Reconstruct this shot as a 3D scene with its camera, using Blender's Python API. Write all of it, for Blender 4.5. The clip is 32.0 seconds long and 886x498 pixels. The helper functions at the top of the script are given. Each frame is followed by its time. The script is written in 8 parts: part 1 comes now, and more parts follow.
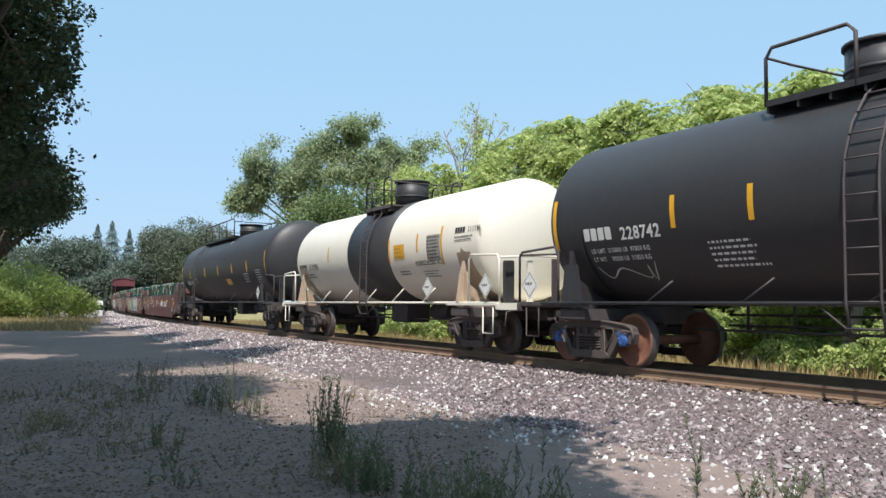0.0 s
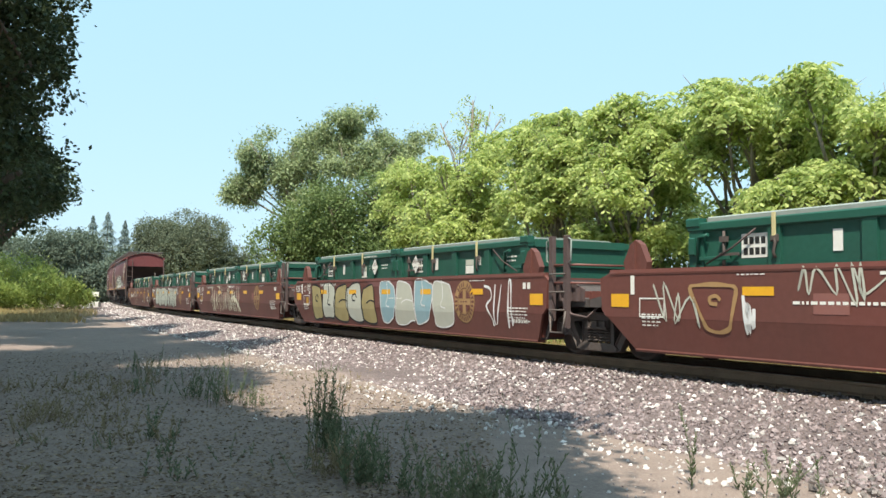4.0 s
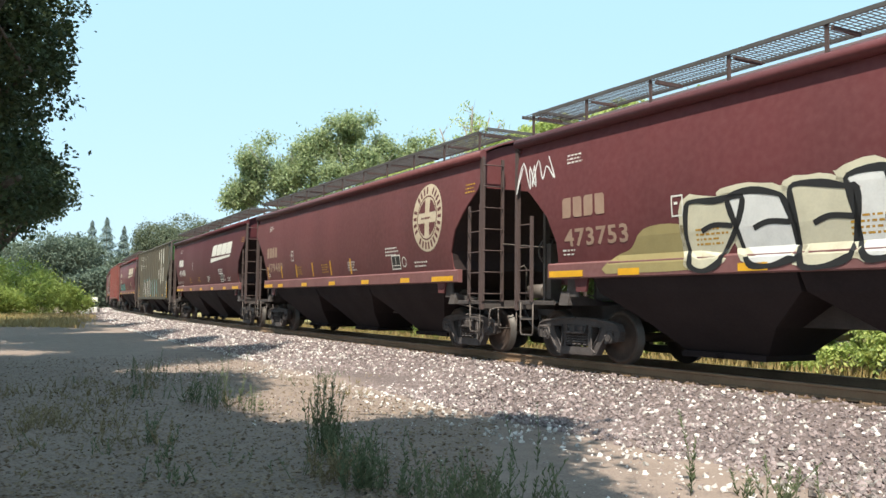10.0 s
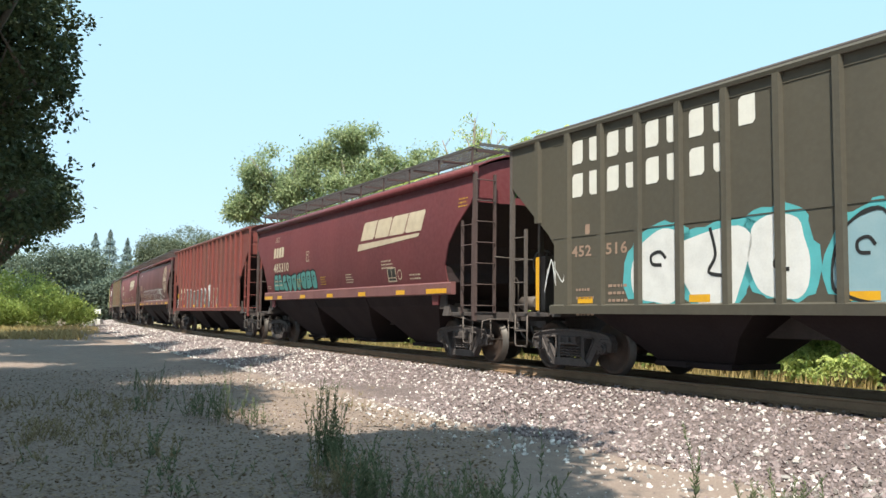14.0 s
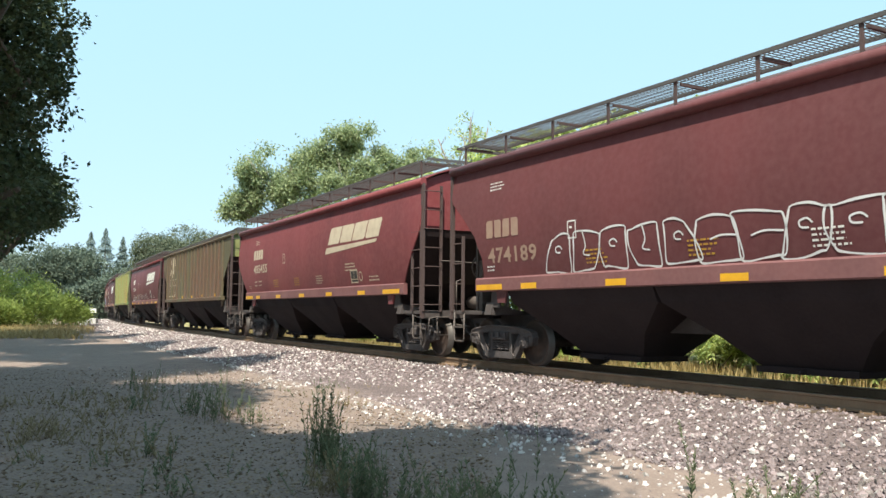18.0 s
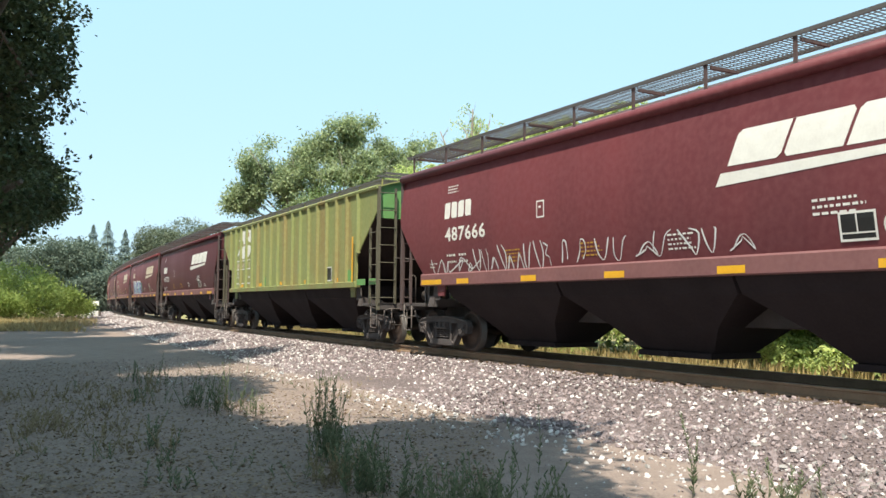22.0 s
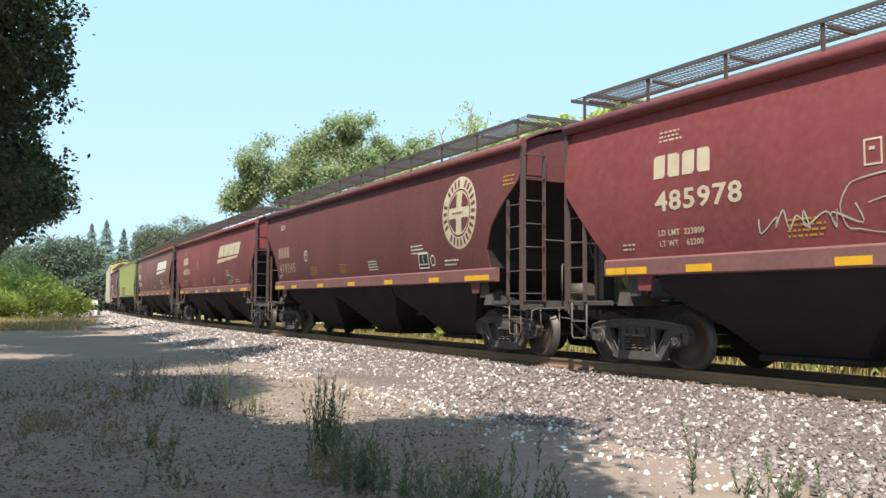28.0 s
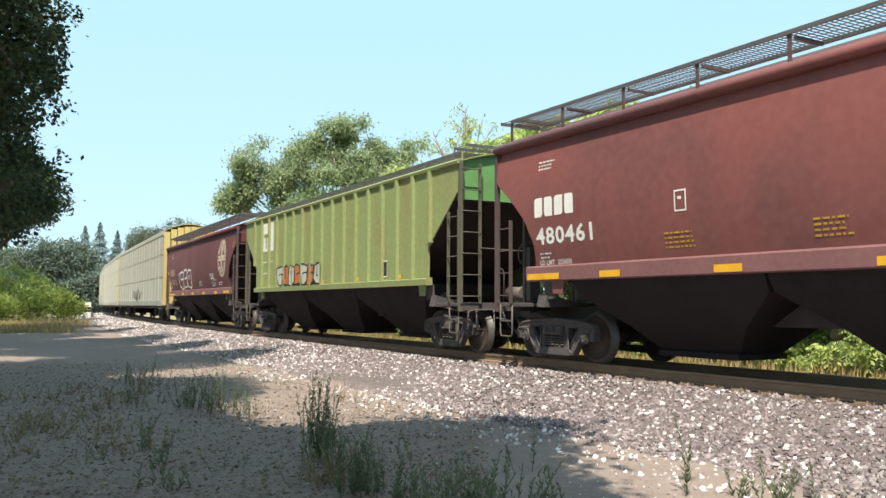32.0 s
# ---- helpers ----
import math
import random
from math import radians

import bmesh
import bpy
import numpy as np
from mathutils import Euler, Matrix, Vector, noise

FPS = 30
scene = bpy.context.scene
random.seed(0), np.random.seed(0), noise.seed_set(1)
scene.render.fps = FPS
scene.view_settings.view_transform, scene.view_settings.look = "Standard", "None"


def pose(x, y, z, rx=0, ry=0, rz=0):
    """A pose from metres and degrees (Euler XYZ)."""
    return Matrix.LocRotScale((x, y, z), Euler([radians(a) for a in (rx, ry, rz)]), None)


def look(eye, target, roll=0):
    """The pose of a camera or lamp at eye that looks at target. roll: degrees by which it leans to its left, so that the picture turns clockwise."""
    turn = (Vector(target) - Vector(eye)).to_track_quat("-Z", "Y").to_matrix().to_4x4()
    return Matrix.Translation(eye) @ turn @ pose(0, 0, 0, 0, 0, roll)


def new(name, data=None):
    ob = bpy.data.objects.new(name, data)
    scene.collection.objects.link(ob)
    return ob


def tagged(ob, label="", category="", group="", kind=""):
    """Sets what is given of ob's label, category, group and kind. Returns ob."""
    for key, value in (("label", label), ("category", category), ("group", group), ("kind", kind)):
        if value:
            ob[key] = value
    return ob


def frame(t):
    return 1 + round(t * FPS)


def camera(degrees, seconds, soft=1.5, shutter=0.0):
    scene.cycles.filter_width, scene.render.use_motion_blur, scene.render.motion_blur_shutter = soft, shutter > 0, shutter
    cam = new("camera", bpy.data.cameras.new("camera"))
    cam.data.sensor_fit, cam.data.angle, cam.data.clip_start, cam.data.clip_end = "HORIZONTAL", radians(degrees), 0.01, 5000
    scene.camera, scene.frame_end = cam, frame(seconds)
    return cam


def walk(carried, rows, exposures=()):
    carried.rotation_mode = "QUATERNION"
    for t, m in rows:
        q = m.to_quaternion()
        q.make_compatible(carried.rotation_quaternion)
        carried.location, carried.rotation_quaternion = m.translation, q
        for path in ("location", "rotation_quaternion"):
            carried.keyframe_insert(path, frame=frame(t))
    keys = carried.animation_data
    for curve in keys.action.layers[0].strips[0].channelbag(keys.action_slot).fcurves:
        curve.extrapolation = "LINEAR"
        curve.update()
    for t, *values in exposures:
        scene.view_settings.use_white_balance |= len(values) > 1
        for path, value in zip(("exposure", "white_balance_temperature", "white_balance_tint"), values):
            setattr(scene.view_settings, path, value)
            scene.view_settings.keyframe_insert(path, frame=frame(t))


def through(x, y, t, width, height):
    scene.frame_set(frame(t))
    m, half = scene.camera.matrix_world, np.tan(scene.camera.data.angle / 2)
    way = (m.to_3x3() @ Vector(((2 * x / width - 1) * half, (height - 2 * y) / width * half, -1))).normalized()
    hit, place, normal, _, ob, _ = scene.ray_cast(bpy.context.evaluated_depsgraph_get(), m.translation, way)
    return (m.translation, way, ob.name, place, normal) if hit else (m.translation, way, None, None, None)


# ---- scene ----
# The eye stands still beside the line; it only turns a little.
EYE = (0.0, 0.0, 1.012)
TURNS = (
    (0, 0.339, 3.797, 0.513), (0.5, 0.333, 3.777, 0.617), (1, 0.278, 3.767, 0.710), (1.5, 0.189, 3.765, 0.771), (2, 0.104, 3.726, 0.789), (2.5, 0.048,
    3.628, 0.765), (3, 0.026, 3.506, 0.711), (3.5, 0.023, 3.400, 0.661), (5.5, 0.272, 2.980, 0.657), (6, 0.213, 2.974, 0.699), (6.5, 0.184, 2.999, 0.676),
    (7, 0.167, 3.057, 0.654), (7.5, 0.147, 3.123, 0.688), (8, 0.120, 3.175, 0.731), (8.5, 0.090, 3.215, 0.754), (9, 0.069, 3.299, 0.742), (9.5, 0.049,
    3.458, 0.696), (10, 0.031, 3.635, 0.669), (10.5, 0.039, 3.779, 0.676), (11, 0.076, 3.883, 0.680), (11.5, 0.123, 3.966, 0.647), (12, 0.158, 4.041,
    0.604), (12.5, 0.189, 4.125, 0.591), (13, 0.229, 4.230, 0.594), (13.5, 0.246, 4.339, 0.619), (14, 0.228, 4.423, 0.624), (14.5, 0.212, 4.477, 0.567),
    (16.5, 0.048, 4.378, 0.415), (17, 0.003, 4.336, 0.511), (17.5, -0.039, 4.332, 0.569), (18, -0.037, 4.333, 0.542), (18.5, 0.025, 4.274, 0.523), (19,
    0.093, 4.163, 0.575), (19.5, 0.141, 4.075, 0.580), (20, 0.165, 4.038, 0.539), (20.5, 0.164, 4.018, 0.499), (21, 0.154, 3.981, 0.439), (21.5, 0.137,
    3.917, 0.425), (22, 0.097, 3.828, 0.495), (22.5, 0.006, 3.753, 0.575), (23, -0.117, 3.716, 0.599), (23.5, -0.202, 3.711, 0.564), (24, -0.216, 3.710,
    0.492), (24.5, -0.182, 3.662, 0.427), (25, -0.132, 3.587, 0.397), (25.5, -0.072, 3.532, 0.412), (27.5, -0.044, 3.615, 0.392), (28, 0.010, 3.685,
    0.286), (28.5, 0.059, 3.745, 0.250), (29, 0.042, 3.768, 0.338), (29.5, -0.044, 3.770, 0.408), (30, -0.153, 3.790, 0.376), (30.5, -0.252, 3.825,
    0.309), (31, -0.317, 3.840, 0.254), (31.5, -0.348, 3.827, 0.233), (32, -0.367, 3.814, 0.242)
)
cam = camera(54.79, 32.0)
walk(cam, [(t, pose(*EYE, 90 + tilt, 0, yaw) @ pose(0, 0, 0, 0, 0, lean)) for t, yaw, tilt, lean in TURNS],
     exposures=[(0.0, 0.77, 6110, 11), (0.8, 0.7, 5900, 12), (1.2, 0.7, 6030, 11), (1.6, 0.94, 6420, 6), (2.0, 1.06, 6620, 3), (2.4, 1.12, 6620, 3), (3.5, 1.14, 6700, 4), (8.5, 1.14, 6710, 4), (10.0, 1.21, 6790, 4), (11.0, 1.21, 6760, 4), (32.0, 1.22, 6720, 4)])

# ---- daylight ----
SUN_TO = Vector((-0.10, -0.51, 0.855)).normalized()
world = bpy.data.worlds.new("sky")
scene.world = world
world.use_nodes = True
wn = world.node_tree
sky = wn.nodes.new("ShaderNodeTexSky")
sky.sky_type = "NISHITA"
sky.sun_disc = False
sky.sun_elevation = math.asin(SUN_TO.z)
sky.sun_rotation = math.atan2(SUN_TO.x, SUN_TO.y)
sky.air_density, sky.dust_density, sky.ozone_density = 1.0, 1.3, 2.5
veil = wn.nodes.new("ShaderNodeMix")   # thin even summer haze over the clear sky
veil.data_type = "RGBA"
veil.inputs[0].default_value = 0.86
height = wn.nodes.new("ShaderNodeTexCoord")
split = wn.nodes.new("ShaderNodeSeparateXYZ")
tone = wn.nodes.new("ShaderNodeValToRGB")
tone.color_ramp.elements[0].position, tone.color_ramp.elements[0].color = 0.03, (0.55, 0.77, 1.0, 1)
tone.color_ramp.elements[1].position, tone.color_ramp.elements[1].color = 0.32, (0.508, 0.80, 1.0, 1)
gain = wn.nodes.new("ShaderNodeVectorMath")
gain.operation = "SCALE"
gain.inputs[3].default_value = 3.18
wn.links.new(height.outputs["Generated"], split.inputs[0])
wn.links.new(split.outputs[2], tone.inputs[0])
wn.links.new(tone.outputs[0], gain.inputs[0])
wn.links.new(gain.outputs[0], veil.inputs[7])
wn.links.new(sky.outputs[0], veil.inputs[6])
wn.links.new(veil.outputs[2], wn.nodes["Background"].inputs[0])
wn.nodes["Background"].inputs[1].default_value = 0.153
sun_data = bpy.data.lights.new("sun", "SUN")
sun_data.energy, sun_data.angle, sun_data.color = 3.4, radians(0.55), (1.0, 0.92, 0.82)
sun = new("sun", sun_data)
sun.matrix_world = look((0, 0, 40), Vector((0, 0, 40)) - SUN_TO)

# ---- the line of the track: arc length s, 0 abreast of the eye's right, growing with distance ----
TR_X, TR_Y, TR_A, TR_K0, TR_K1 = 3.600, 15.577, 0.50786, -0.0012543, 2.058e-6
_s = np.arange(-480.0, 580.01, 0.25)
_a = TR_A + TR_K0 * _s + 0.5 * TR_K1 * _s ** 2
_i0 = int(480 / 0.25)
_mid = 0.5 * (_a[1:] + _a[:-1])
_x = np.concatenate([[0], np.cumsum(-np.sin(_mid) * 0.25)])
_y = np.concatenate([[0], np.cumsum(np.cos(_mid) * 0.25)])
_x += TR_X - _x[_i0]
_y += TR_Y - _y[_i0]
# the train slows a little on its way past: speed in metres a second at these times
SPEED_AT, SPEED = (0, 3, 8, 13, 18, 24, 32), (13.55, 13.58, 13.11, 12.85, 12.68, 12.95, 12.9)
_t = np.linspace(0, 32, 641)
_v = np.interp(_t, SPEED_AT, SPEED)
_run = np.concatenate([[0], np.cumsum((_v[1:] + _v[:-1]) * 0.025)])


def run(t):
    """How far the train has rolled by the time t."""
    return float(np.interp(t, _t, _run))



def on_track(s, off=0.0):
    """Plan place beside the track: off metres towards the camera's side."""
    x, y, a = np.interp(s, _s, _x), np.interp(s, _s, _y), np.interp(s, _s, _a)
    return x - np.cos(a) * off, y - np.sin(a) * off, a


def off_track(x, y):
    """Distance from the track's middle line towards the camera's side, and arc length."""
    x, y = np.atleast_1d(np.asarray(x, float)), np.atleast_1d(np.asarray(y, float))
    best = np.full(x.shape, 1e9)
    o, ss = np.zeros(x.shape), np.zeros(x.shape)
    for k in range(1280, 3400, 16):
        d = np.hypot(x - _x[k], y - _y[k])
        near = d < best
        best = np.where(near, d, best)
        o = np.where(near, -(x - _x[k]) * np.cos(_a[k]) - (y - _y[k]) * np.sin(_a[k]), o)
        ss = np.where(near, _s[k] - (x - _x[k]) * np.sin(_a[k]) + (y - _y[k]) * np.cos(_a[k]), ss)
    # one refinement on the local arc
    xx, yy, aa = np.interp(ss, _s, _x), np.interp(ss, _s, _y), np.interp(ss, _s, _a)
    o = -(x - xx) * np.cos(aa) - (y - yy) * np.sin(aa)
    return o, ss


def bed(o):
    """Height of the ground across the track: ballast shoulder, toe and dirt."""
    o = np.abs(np.asarray(o, float))
    return np.interp(o, [0, 1.25, 1.6, 2.6, 3.6, 5.0, 30.0, 400.0], [-0.205, -0.2, -0.215, -0.40, -0.53, -0.57, -0.60, -0.60])


# ---- materials ----
def nodes_of(name):
    m = bpy.data.materials.new(name)
    m.use_nodes = True
    t = m.node_tree
    return m, t, t.nodes["Principled BSDF"]


def surface(name, colour, second=None, third=None, scale=2.0, fine=30.0, rough=0.6, metal=0.0, bump=0.02, streak=0.0,
            amount=0.5, space="Object", random_by=None, spec=0.5, grit=0.15, lo=0.38, hi=0.68):
    """A weathered surface: base colour, large blotches of a second, fine grain of a third; streak stretches the blotches upright."""
    m, t, b = nodes_of(name)
    n, ln = t.nodes, t.links
    second = second or tuple(c * 0.75 for c in colour)
    third = third or tuple(min(1, c * 1.18) for c in colour)
    co = n.new("ShaderNodeTexCoord")
    mp = n.new("ShaderNodeMapping")
    if streak:
        mp.inputs["Scale"].default_value = (1, 1, 1.0 / streak)
    ln.new(co.outputs[space], mp.inputs[0])
    big, small = n.new("ShaderNodeTexNoise"), n.new("ShaderNodeTexNoise")
    big.inputs["Scale"].default_value, big.inputs["Detail"].default_value = scale, 6
    small.inputs["Scale"].default_value, small.inputs["Detail"].default_value = fine, 4
    ln.new(mp.outputs[0], big.inputs["Vector"])
    ln.new(co.outputs[space], small.inputs["Vector"])
    r1, r2 = n.new("ShaderNodeMapRange"), n.new("ShaderNodeMapRange")
    r1.inputs[1].default_value, r1.inputs[2].default_value = lo, hi
    r1.inputs[4].default_value = amount
    r2.inputs[1].default_value, r2.inputs[2].default_value = 0.35, 0.75
    r2.inputs[4].default_value = grit * 2
    ln.new(big.outputs[0], r1.inputs[0])
    ln.new(small.outputs[0], r2.inputs[0])
    m1, m2 = n.new("ShaderNodeMix"), n.new("ShaderNodeMix")
    m1.data_type = m2.data_type = "RGBA"
    m1.inputs[6].default_value, m1.inputs[7].default_value = (*colour, 1), (*second, 1)
    m2.inputs[7].default_value = (*third, 1)
    ln.new(r1.outputs[0], m1.inputs[0])
    ln.new(m1.outputs[2], m2.inputs[6])
    ln.new(r2.outputs[0], m2.inputs[0])
    last = m2.outputs[2]
    if random_by:
        info = n.new("ShaderNodeObjectInfo" if random_by == "object" else "ShaderNodeNewGeometry")
        out = info.outputs["Random" if random_by == "object" else "Random Per Island"]
        hsv = n.new("ShaderNodeHueSaturation")
        rr = n.new("ShaderNodeMapRange")
        rr.inputs[3].default_value, rr.inputs[4].default_value = 0.55, 1.5
        ln.new(out, rr.inputs[0])
        ln.new(rr.outputs[0], hsv.inputs["Value"])
        ln.new(last, hsv.inputs["Color"])
        last = hsv.outputs[0]
    ln.new(last, b.inputs["Base Color"])
    rg = n.new("ShaderNodeMapRange")
    rg.inputs[3].default_value, rg.inputs[4].default_value = max(0.05, rough - 0.12), min(1, rough + 0.12)
    ln.new(big.outputs[0], rg.inputs[0])
    ln.new(rg.outputs[0], b.inputs["Roughness"])
    b.inputs["Metallic"].default_value = metal
    b.inputs["Specular IOR Level"].default_value = spec
    if bump:
        bp = n.new("ShaderNodeBump")
        bp.inputs["Strength"].default_value, bp.inputs["Distance"].default_value = 0.5, bump
        ln.new(small.outputs[0], bp.inputs["Height"])
        ln.new(bp.outputs[0], b.inputs["Normal"])
    return m


def leaf_surface(name, colour, second, through=0.35, rough=0.55):
    """Leaves: colour differs from leaf to leaf, and light passes through them."""
    m, t, b = nodes_of(name)
    n, ln = t.nodes, t.links
    geo = n.new("ShaderNodeNewGeometry")
    mix = n.new("ShaderNodeMix")
    mix.data_type = "RGBA"
    mix.inputs[6].default_value, mix.inputs[7].default_value = (*colour, 1), (*second, 1)
    ln.new(geo.outputs["Random Per Island"], mix.inputs[0])
    ln.new(mix.outputs[2], b.inputs["Base Color"])
    b.inputs["Roughness"].default_value = rough
    b.inputs["Specular IOR Level"].default_value = 0.3
    tr = n.new("ShaderNodeBsdfTranslucent")
    ln.new(mix.outputs[2], tr.inputs[0])
    ms = n.new("ShaderNodeMixShader")
    ms.inputs[0].default_value = through
    ln.new(b.outputs[0], ms.inputs[1])
    ln.new(tr.outputs[0], ms.inputs[2])
    ln.new(ms.outputs[0], n["Material Output"].inputs[0])
    return m


RED = surface("oxide_red_paint", (0.172, 0.043, 0.05), (0.105, 0.034, 0.041), (0.24, 0.095, 0.1), 0.45, 9, 0.5, bump=0.003, streak=3, amount=0.65, spec=0.22)
RED2 = surface("brown_red_paint", (0.14, 0.041, 0.046), (0.09, 0.036, 0.038), (0.2, 0.085, 0.088), 0.5, 9, 0.5, bump=0.003, streak=3, amount=0.6, spec=0.22)
REDB = surface("dusty_brown_red_paint", (0.155, 0.05, 0.054), (0.10, 0.04, 0.042), (0.21, 0.10, 0.10), 0.5, 9, 0.5, bump=0.002, streak=3, amount=0.7, spec=0.22)
RED3 = surface("faded_red_paint", (0.235, 0.056, 0.063), (0.14, 0.042, 0.048), (0.31, 0.125, 0.125), 0.45, 8, 0.5, bump=0.003, streak=2.5, amount=0.75, spec=0.22)
MAROON = surface("maroon_paint", (0.105, 0.027, 0.034), (0.074, 0.024, 0.03), (0.155, 0.056, 0.06), 0.35, 9, 0.5, bump=0.002, streak=3, spec=0.22)
PATCHRED = surface("patchy_brown_red_paint", (0.205, 0.064, 0.058), (0.095, 0.043, 0.044), (0.28, 0.12, 0.105), 0.55, 7, 0.5, bump=0.003, streak=1.6, amount=0.8, lo=0.42, hi=0.7)
SILLRED = surface("dusty_red_sill", (0.20, 0.085, 0.085), (0.135, 0.058, 0.06), (0.28, 0.145, 0.14), 1.2, 12, 0.6, bump=0.004)
WELLRED = surface("well_brown_red", (0.135, 0.043, 0.034), (0.085, 0.04, 0.033), (0.18, 0.068, 0.055), 0.5, 10, 0.55, bump=0.004, streak=2)
OLIVE = surface("faded_olive_paint", (0.105, 0.095, 0.052), (0.14, 0.072, 0.048), (0.16, 0.14, 0.085), 0.5, 10, 0.65, bump=0.004, streak=2.2, amount=0.95, lo=0.40, hi=0.58, grit=0.25)
DARKOL = surface("dark_olive_paint", (0.078, 0.07, 0.056), (0.108, 0.094, 0.07), (0.12, 0.11, 0.085), 0.7, 12, 0.6, bump=0.004, streak=5)
LIME = surface("faded_green_paint", (0.225, 0.255, 0.095), (0.27, 0.185, 0.075), (0.33, 0.33, 0.14), 1.5, 10, 0.62, bump=0.004, streak=6, amount=0.85, lo=0.45, hi=0.66, grit=0.25)
LEAFGREEN = surface("green_paint", (0.225, 0.275, 0.105), (0.25, 0.20, 0.085), (0.32, 0.34, 0.15), 1.2, 10, 0.6, bump=0.004, streak=4, amount=0.7, lo=0.48, hi=0.68, grit=0.3)
ENDGREEN = surface("bright_green_end", (0.13, 0.30, 0.10), (0.11, 0.22, 0.08), None, 2, 20, 0.6, bump=0.003)
BROWNBOX = surface("ribbed_brown_paint", (0.20, 0.048, 0.042), (0.15, 0.06, 0.05), (0.24, 0.1, 0.085), 1.6, 12, 0.6, bump=0.004, streak=8, amount=0.8, lo=0.45, hi=0.62)
BLACK = surface("black_tank_paint", (0.03, 0.029, 0.031), (0.046, 0.043, 0.043), (0.055, 0.05, 0.05), 0.5, 10, 0.5, bump=0.002, streak=2)
CREAM = surface("cream_tank_paint", (0.78, 0.74, 0.63), (0.70, 0.63, 0.5), (0.82, 0.79, 0.7), 0.7, 12, 0.4, bump=0.002, streak=3)
TAN = surface("stained_cream_paint", (0.48, 0.37, 0.26), (0.3, 0.19, 0.12), (0.55, 0.45, 0.34), 3, 16, 0.6, bump=0.003)
STEEL = surface("dusty_cast_steel", (0.09, 0.078, 0.079), (0.043, 0.036, 0.036), (0.18, 0.16, 0.15), 4, 40, 0.9, 0.0, bump=0.008, spec=0.25)
LADDER = surface("dusty_olive_ironwork", (0.105, 0.095, 0.066), (0.06, 0.052, 0.04), (0.16, 0.145, 0.10), 3, 25, 0.7, bump=0.003)
DARKSTEEL = surface("oily_cast_steel", (0.085, 0.066, 0.06), (0.04, 0.032, 0.03), (0.15, 0.125, 0.11), 4, 40, 0.75, 0.0, bump=0.006)
DIRTY = surface("grimy_underframe", (0.077, 0.064, 0.063), (0.037, 0.031, 0.031), (0.12, 0.103, 0.098), 3, 30, 0.8, bump=0.005)
# near-black colour puts the shade below the car body into the bays
SHADEPIT = surface("shade_dark_hopper_bay", (0.032, 0.0235, 0.026), (0.02, 0.015, 0.017), (0.048, 0.037, 0.038), 1.2, 20, 0.9, bump=0.004, spec=0.2)
# soot, plus the deep shade under the car ends painted into the colour
SHADESOOT = surface("shade_dark_sooty_slope", (0.036, 0.024, 0.026), (0.025, 0.018, 0.019), (0.055, 0.04, 0.04), 1.5, 20, 0.8, bump=0.004, spec=0.25)
WHEEL = surface("rusty_wheel", (0.07, 0.047, 0.039), (0.035, 0.026, 0.023), (0.12, 0.08, 0.06), 5, 30, 0.7, 0.1, bump=0.004)
WHEELRUST = surface("bright_rust_wheel", (0.25, 0.105, 0.062), (0.13, 0.06, 0.04), (0.33, 0.17, 0.11), 5, 30, 0.75, 0.0, bump=0.004)
TREAD = surface("worn_tread", (0.10, 0.09, 0.085), (0.06, 0.05, 0.046), None, 6, 40, 0.55, 0.35, bump=0.0)
GRATE = surface("galvanised_grating", (0.105, 0.10, 0.1), (0.06, 0.056, 0.055), None, 3, 30, 0.65, 0.1, bump=0.003)
IRON = surface("brown_ironwork", (0.088, 0.058, 0.056), (0.055, 0.04, 0.039), (0.14, 0.10, 0.096), 3, 25, 0.7, bump=0.003)
GREYIRON = surface("grey_ironwork", (0.115, 0.095, 0.088), (0.06, 0.048, 0.044), (0.18, 0.155, 0.14), 3, 25, 0.65, bump=0.003)
WHITE = surface("white_lettering", (0.74, 0.73, 0.69), (0.62, 0.6, 0.56), None, 5, 30, 0.6, bump=0.0)
AGED = surface("aged_lettering", (0.58, 0.5, 0.38), (0.42, 0.33, 0.25), None, 4, 30, 0.6, bump=0.0)
FAINT = surface("faint_lettering", (0.36, 0.25, 0.19), (0.27, 0.15, 0.12), None, 4, 30, 0.6, bump=0.0)
INK = surface("black_lettering", (0.02, 0.02, 0.02), None, None, 5, 30, 0.5, bump=0.0)
YELLOW = surface("yellow_reflector", (0.72, 0.38, 0.02), (0.6, 0.3, 0.03), None, 6, 30, 0.45, bump=0.0)
DULLYEL = surface("worn_yellow_stencil", (0.5, 0.28, 0.03), (0.3, 0.14, 0.05), None, 8, 30, 0.6, bump=0.0)
BLUECAP = surface("blue_bearing_cap", (0.05, 0.13, 0.36), (0.04, 0.09, 0.25), None, 8, 30, 0.5, bump=0.0)
PATCHPINK = surface("pale_red_patch", (0.24, 0.10, 0.085), (0.19, 0.075, 0.065), None, 2, 14, 0.6, bump=0.003)
STRAP = surface("pale_yellow_webbing", (0.55, 0.47, 0.25), None, None, 6, 40, 0.8, bump=0.002)
BOXGREEN = surface("green_container_paint", (0.013, 0.082, 0.056), (0.014, 0.058, 0.044), (0.03, 0.115, 0.085), 1.2, 14, 0.5, bump=0.004)
TARP = surface("grey_green_tarp", (0.26, 0.29, 0.27), (0.16, 0.2, 0.18), None, 2.5, 20, 0.8, bump=0.01)
GALV = surface("galvanised_panel", (0.36, 0.36, 0.33), (0.34, 0.29, 0.2), None, 0.8, 20, 0.55, 0.2, bump=0.003, streak=4)
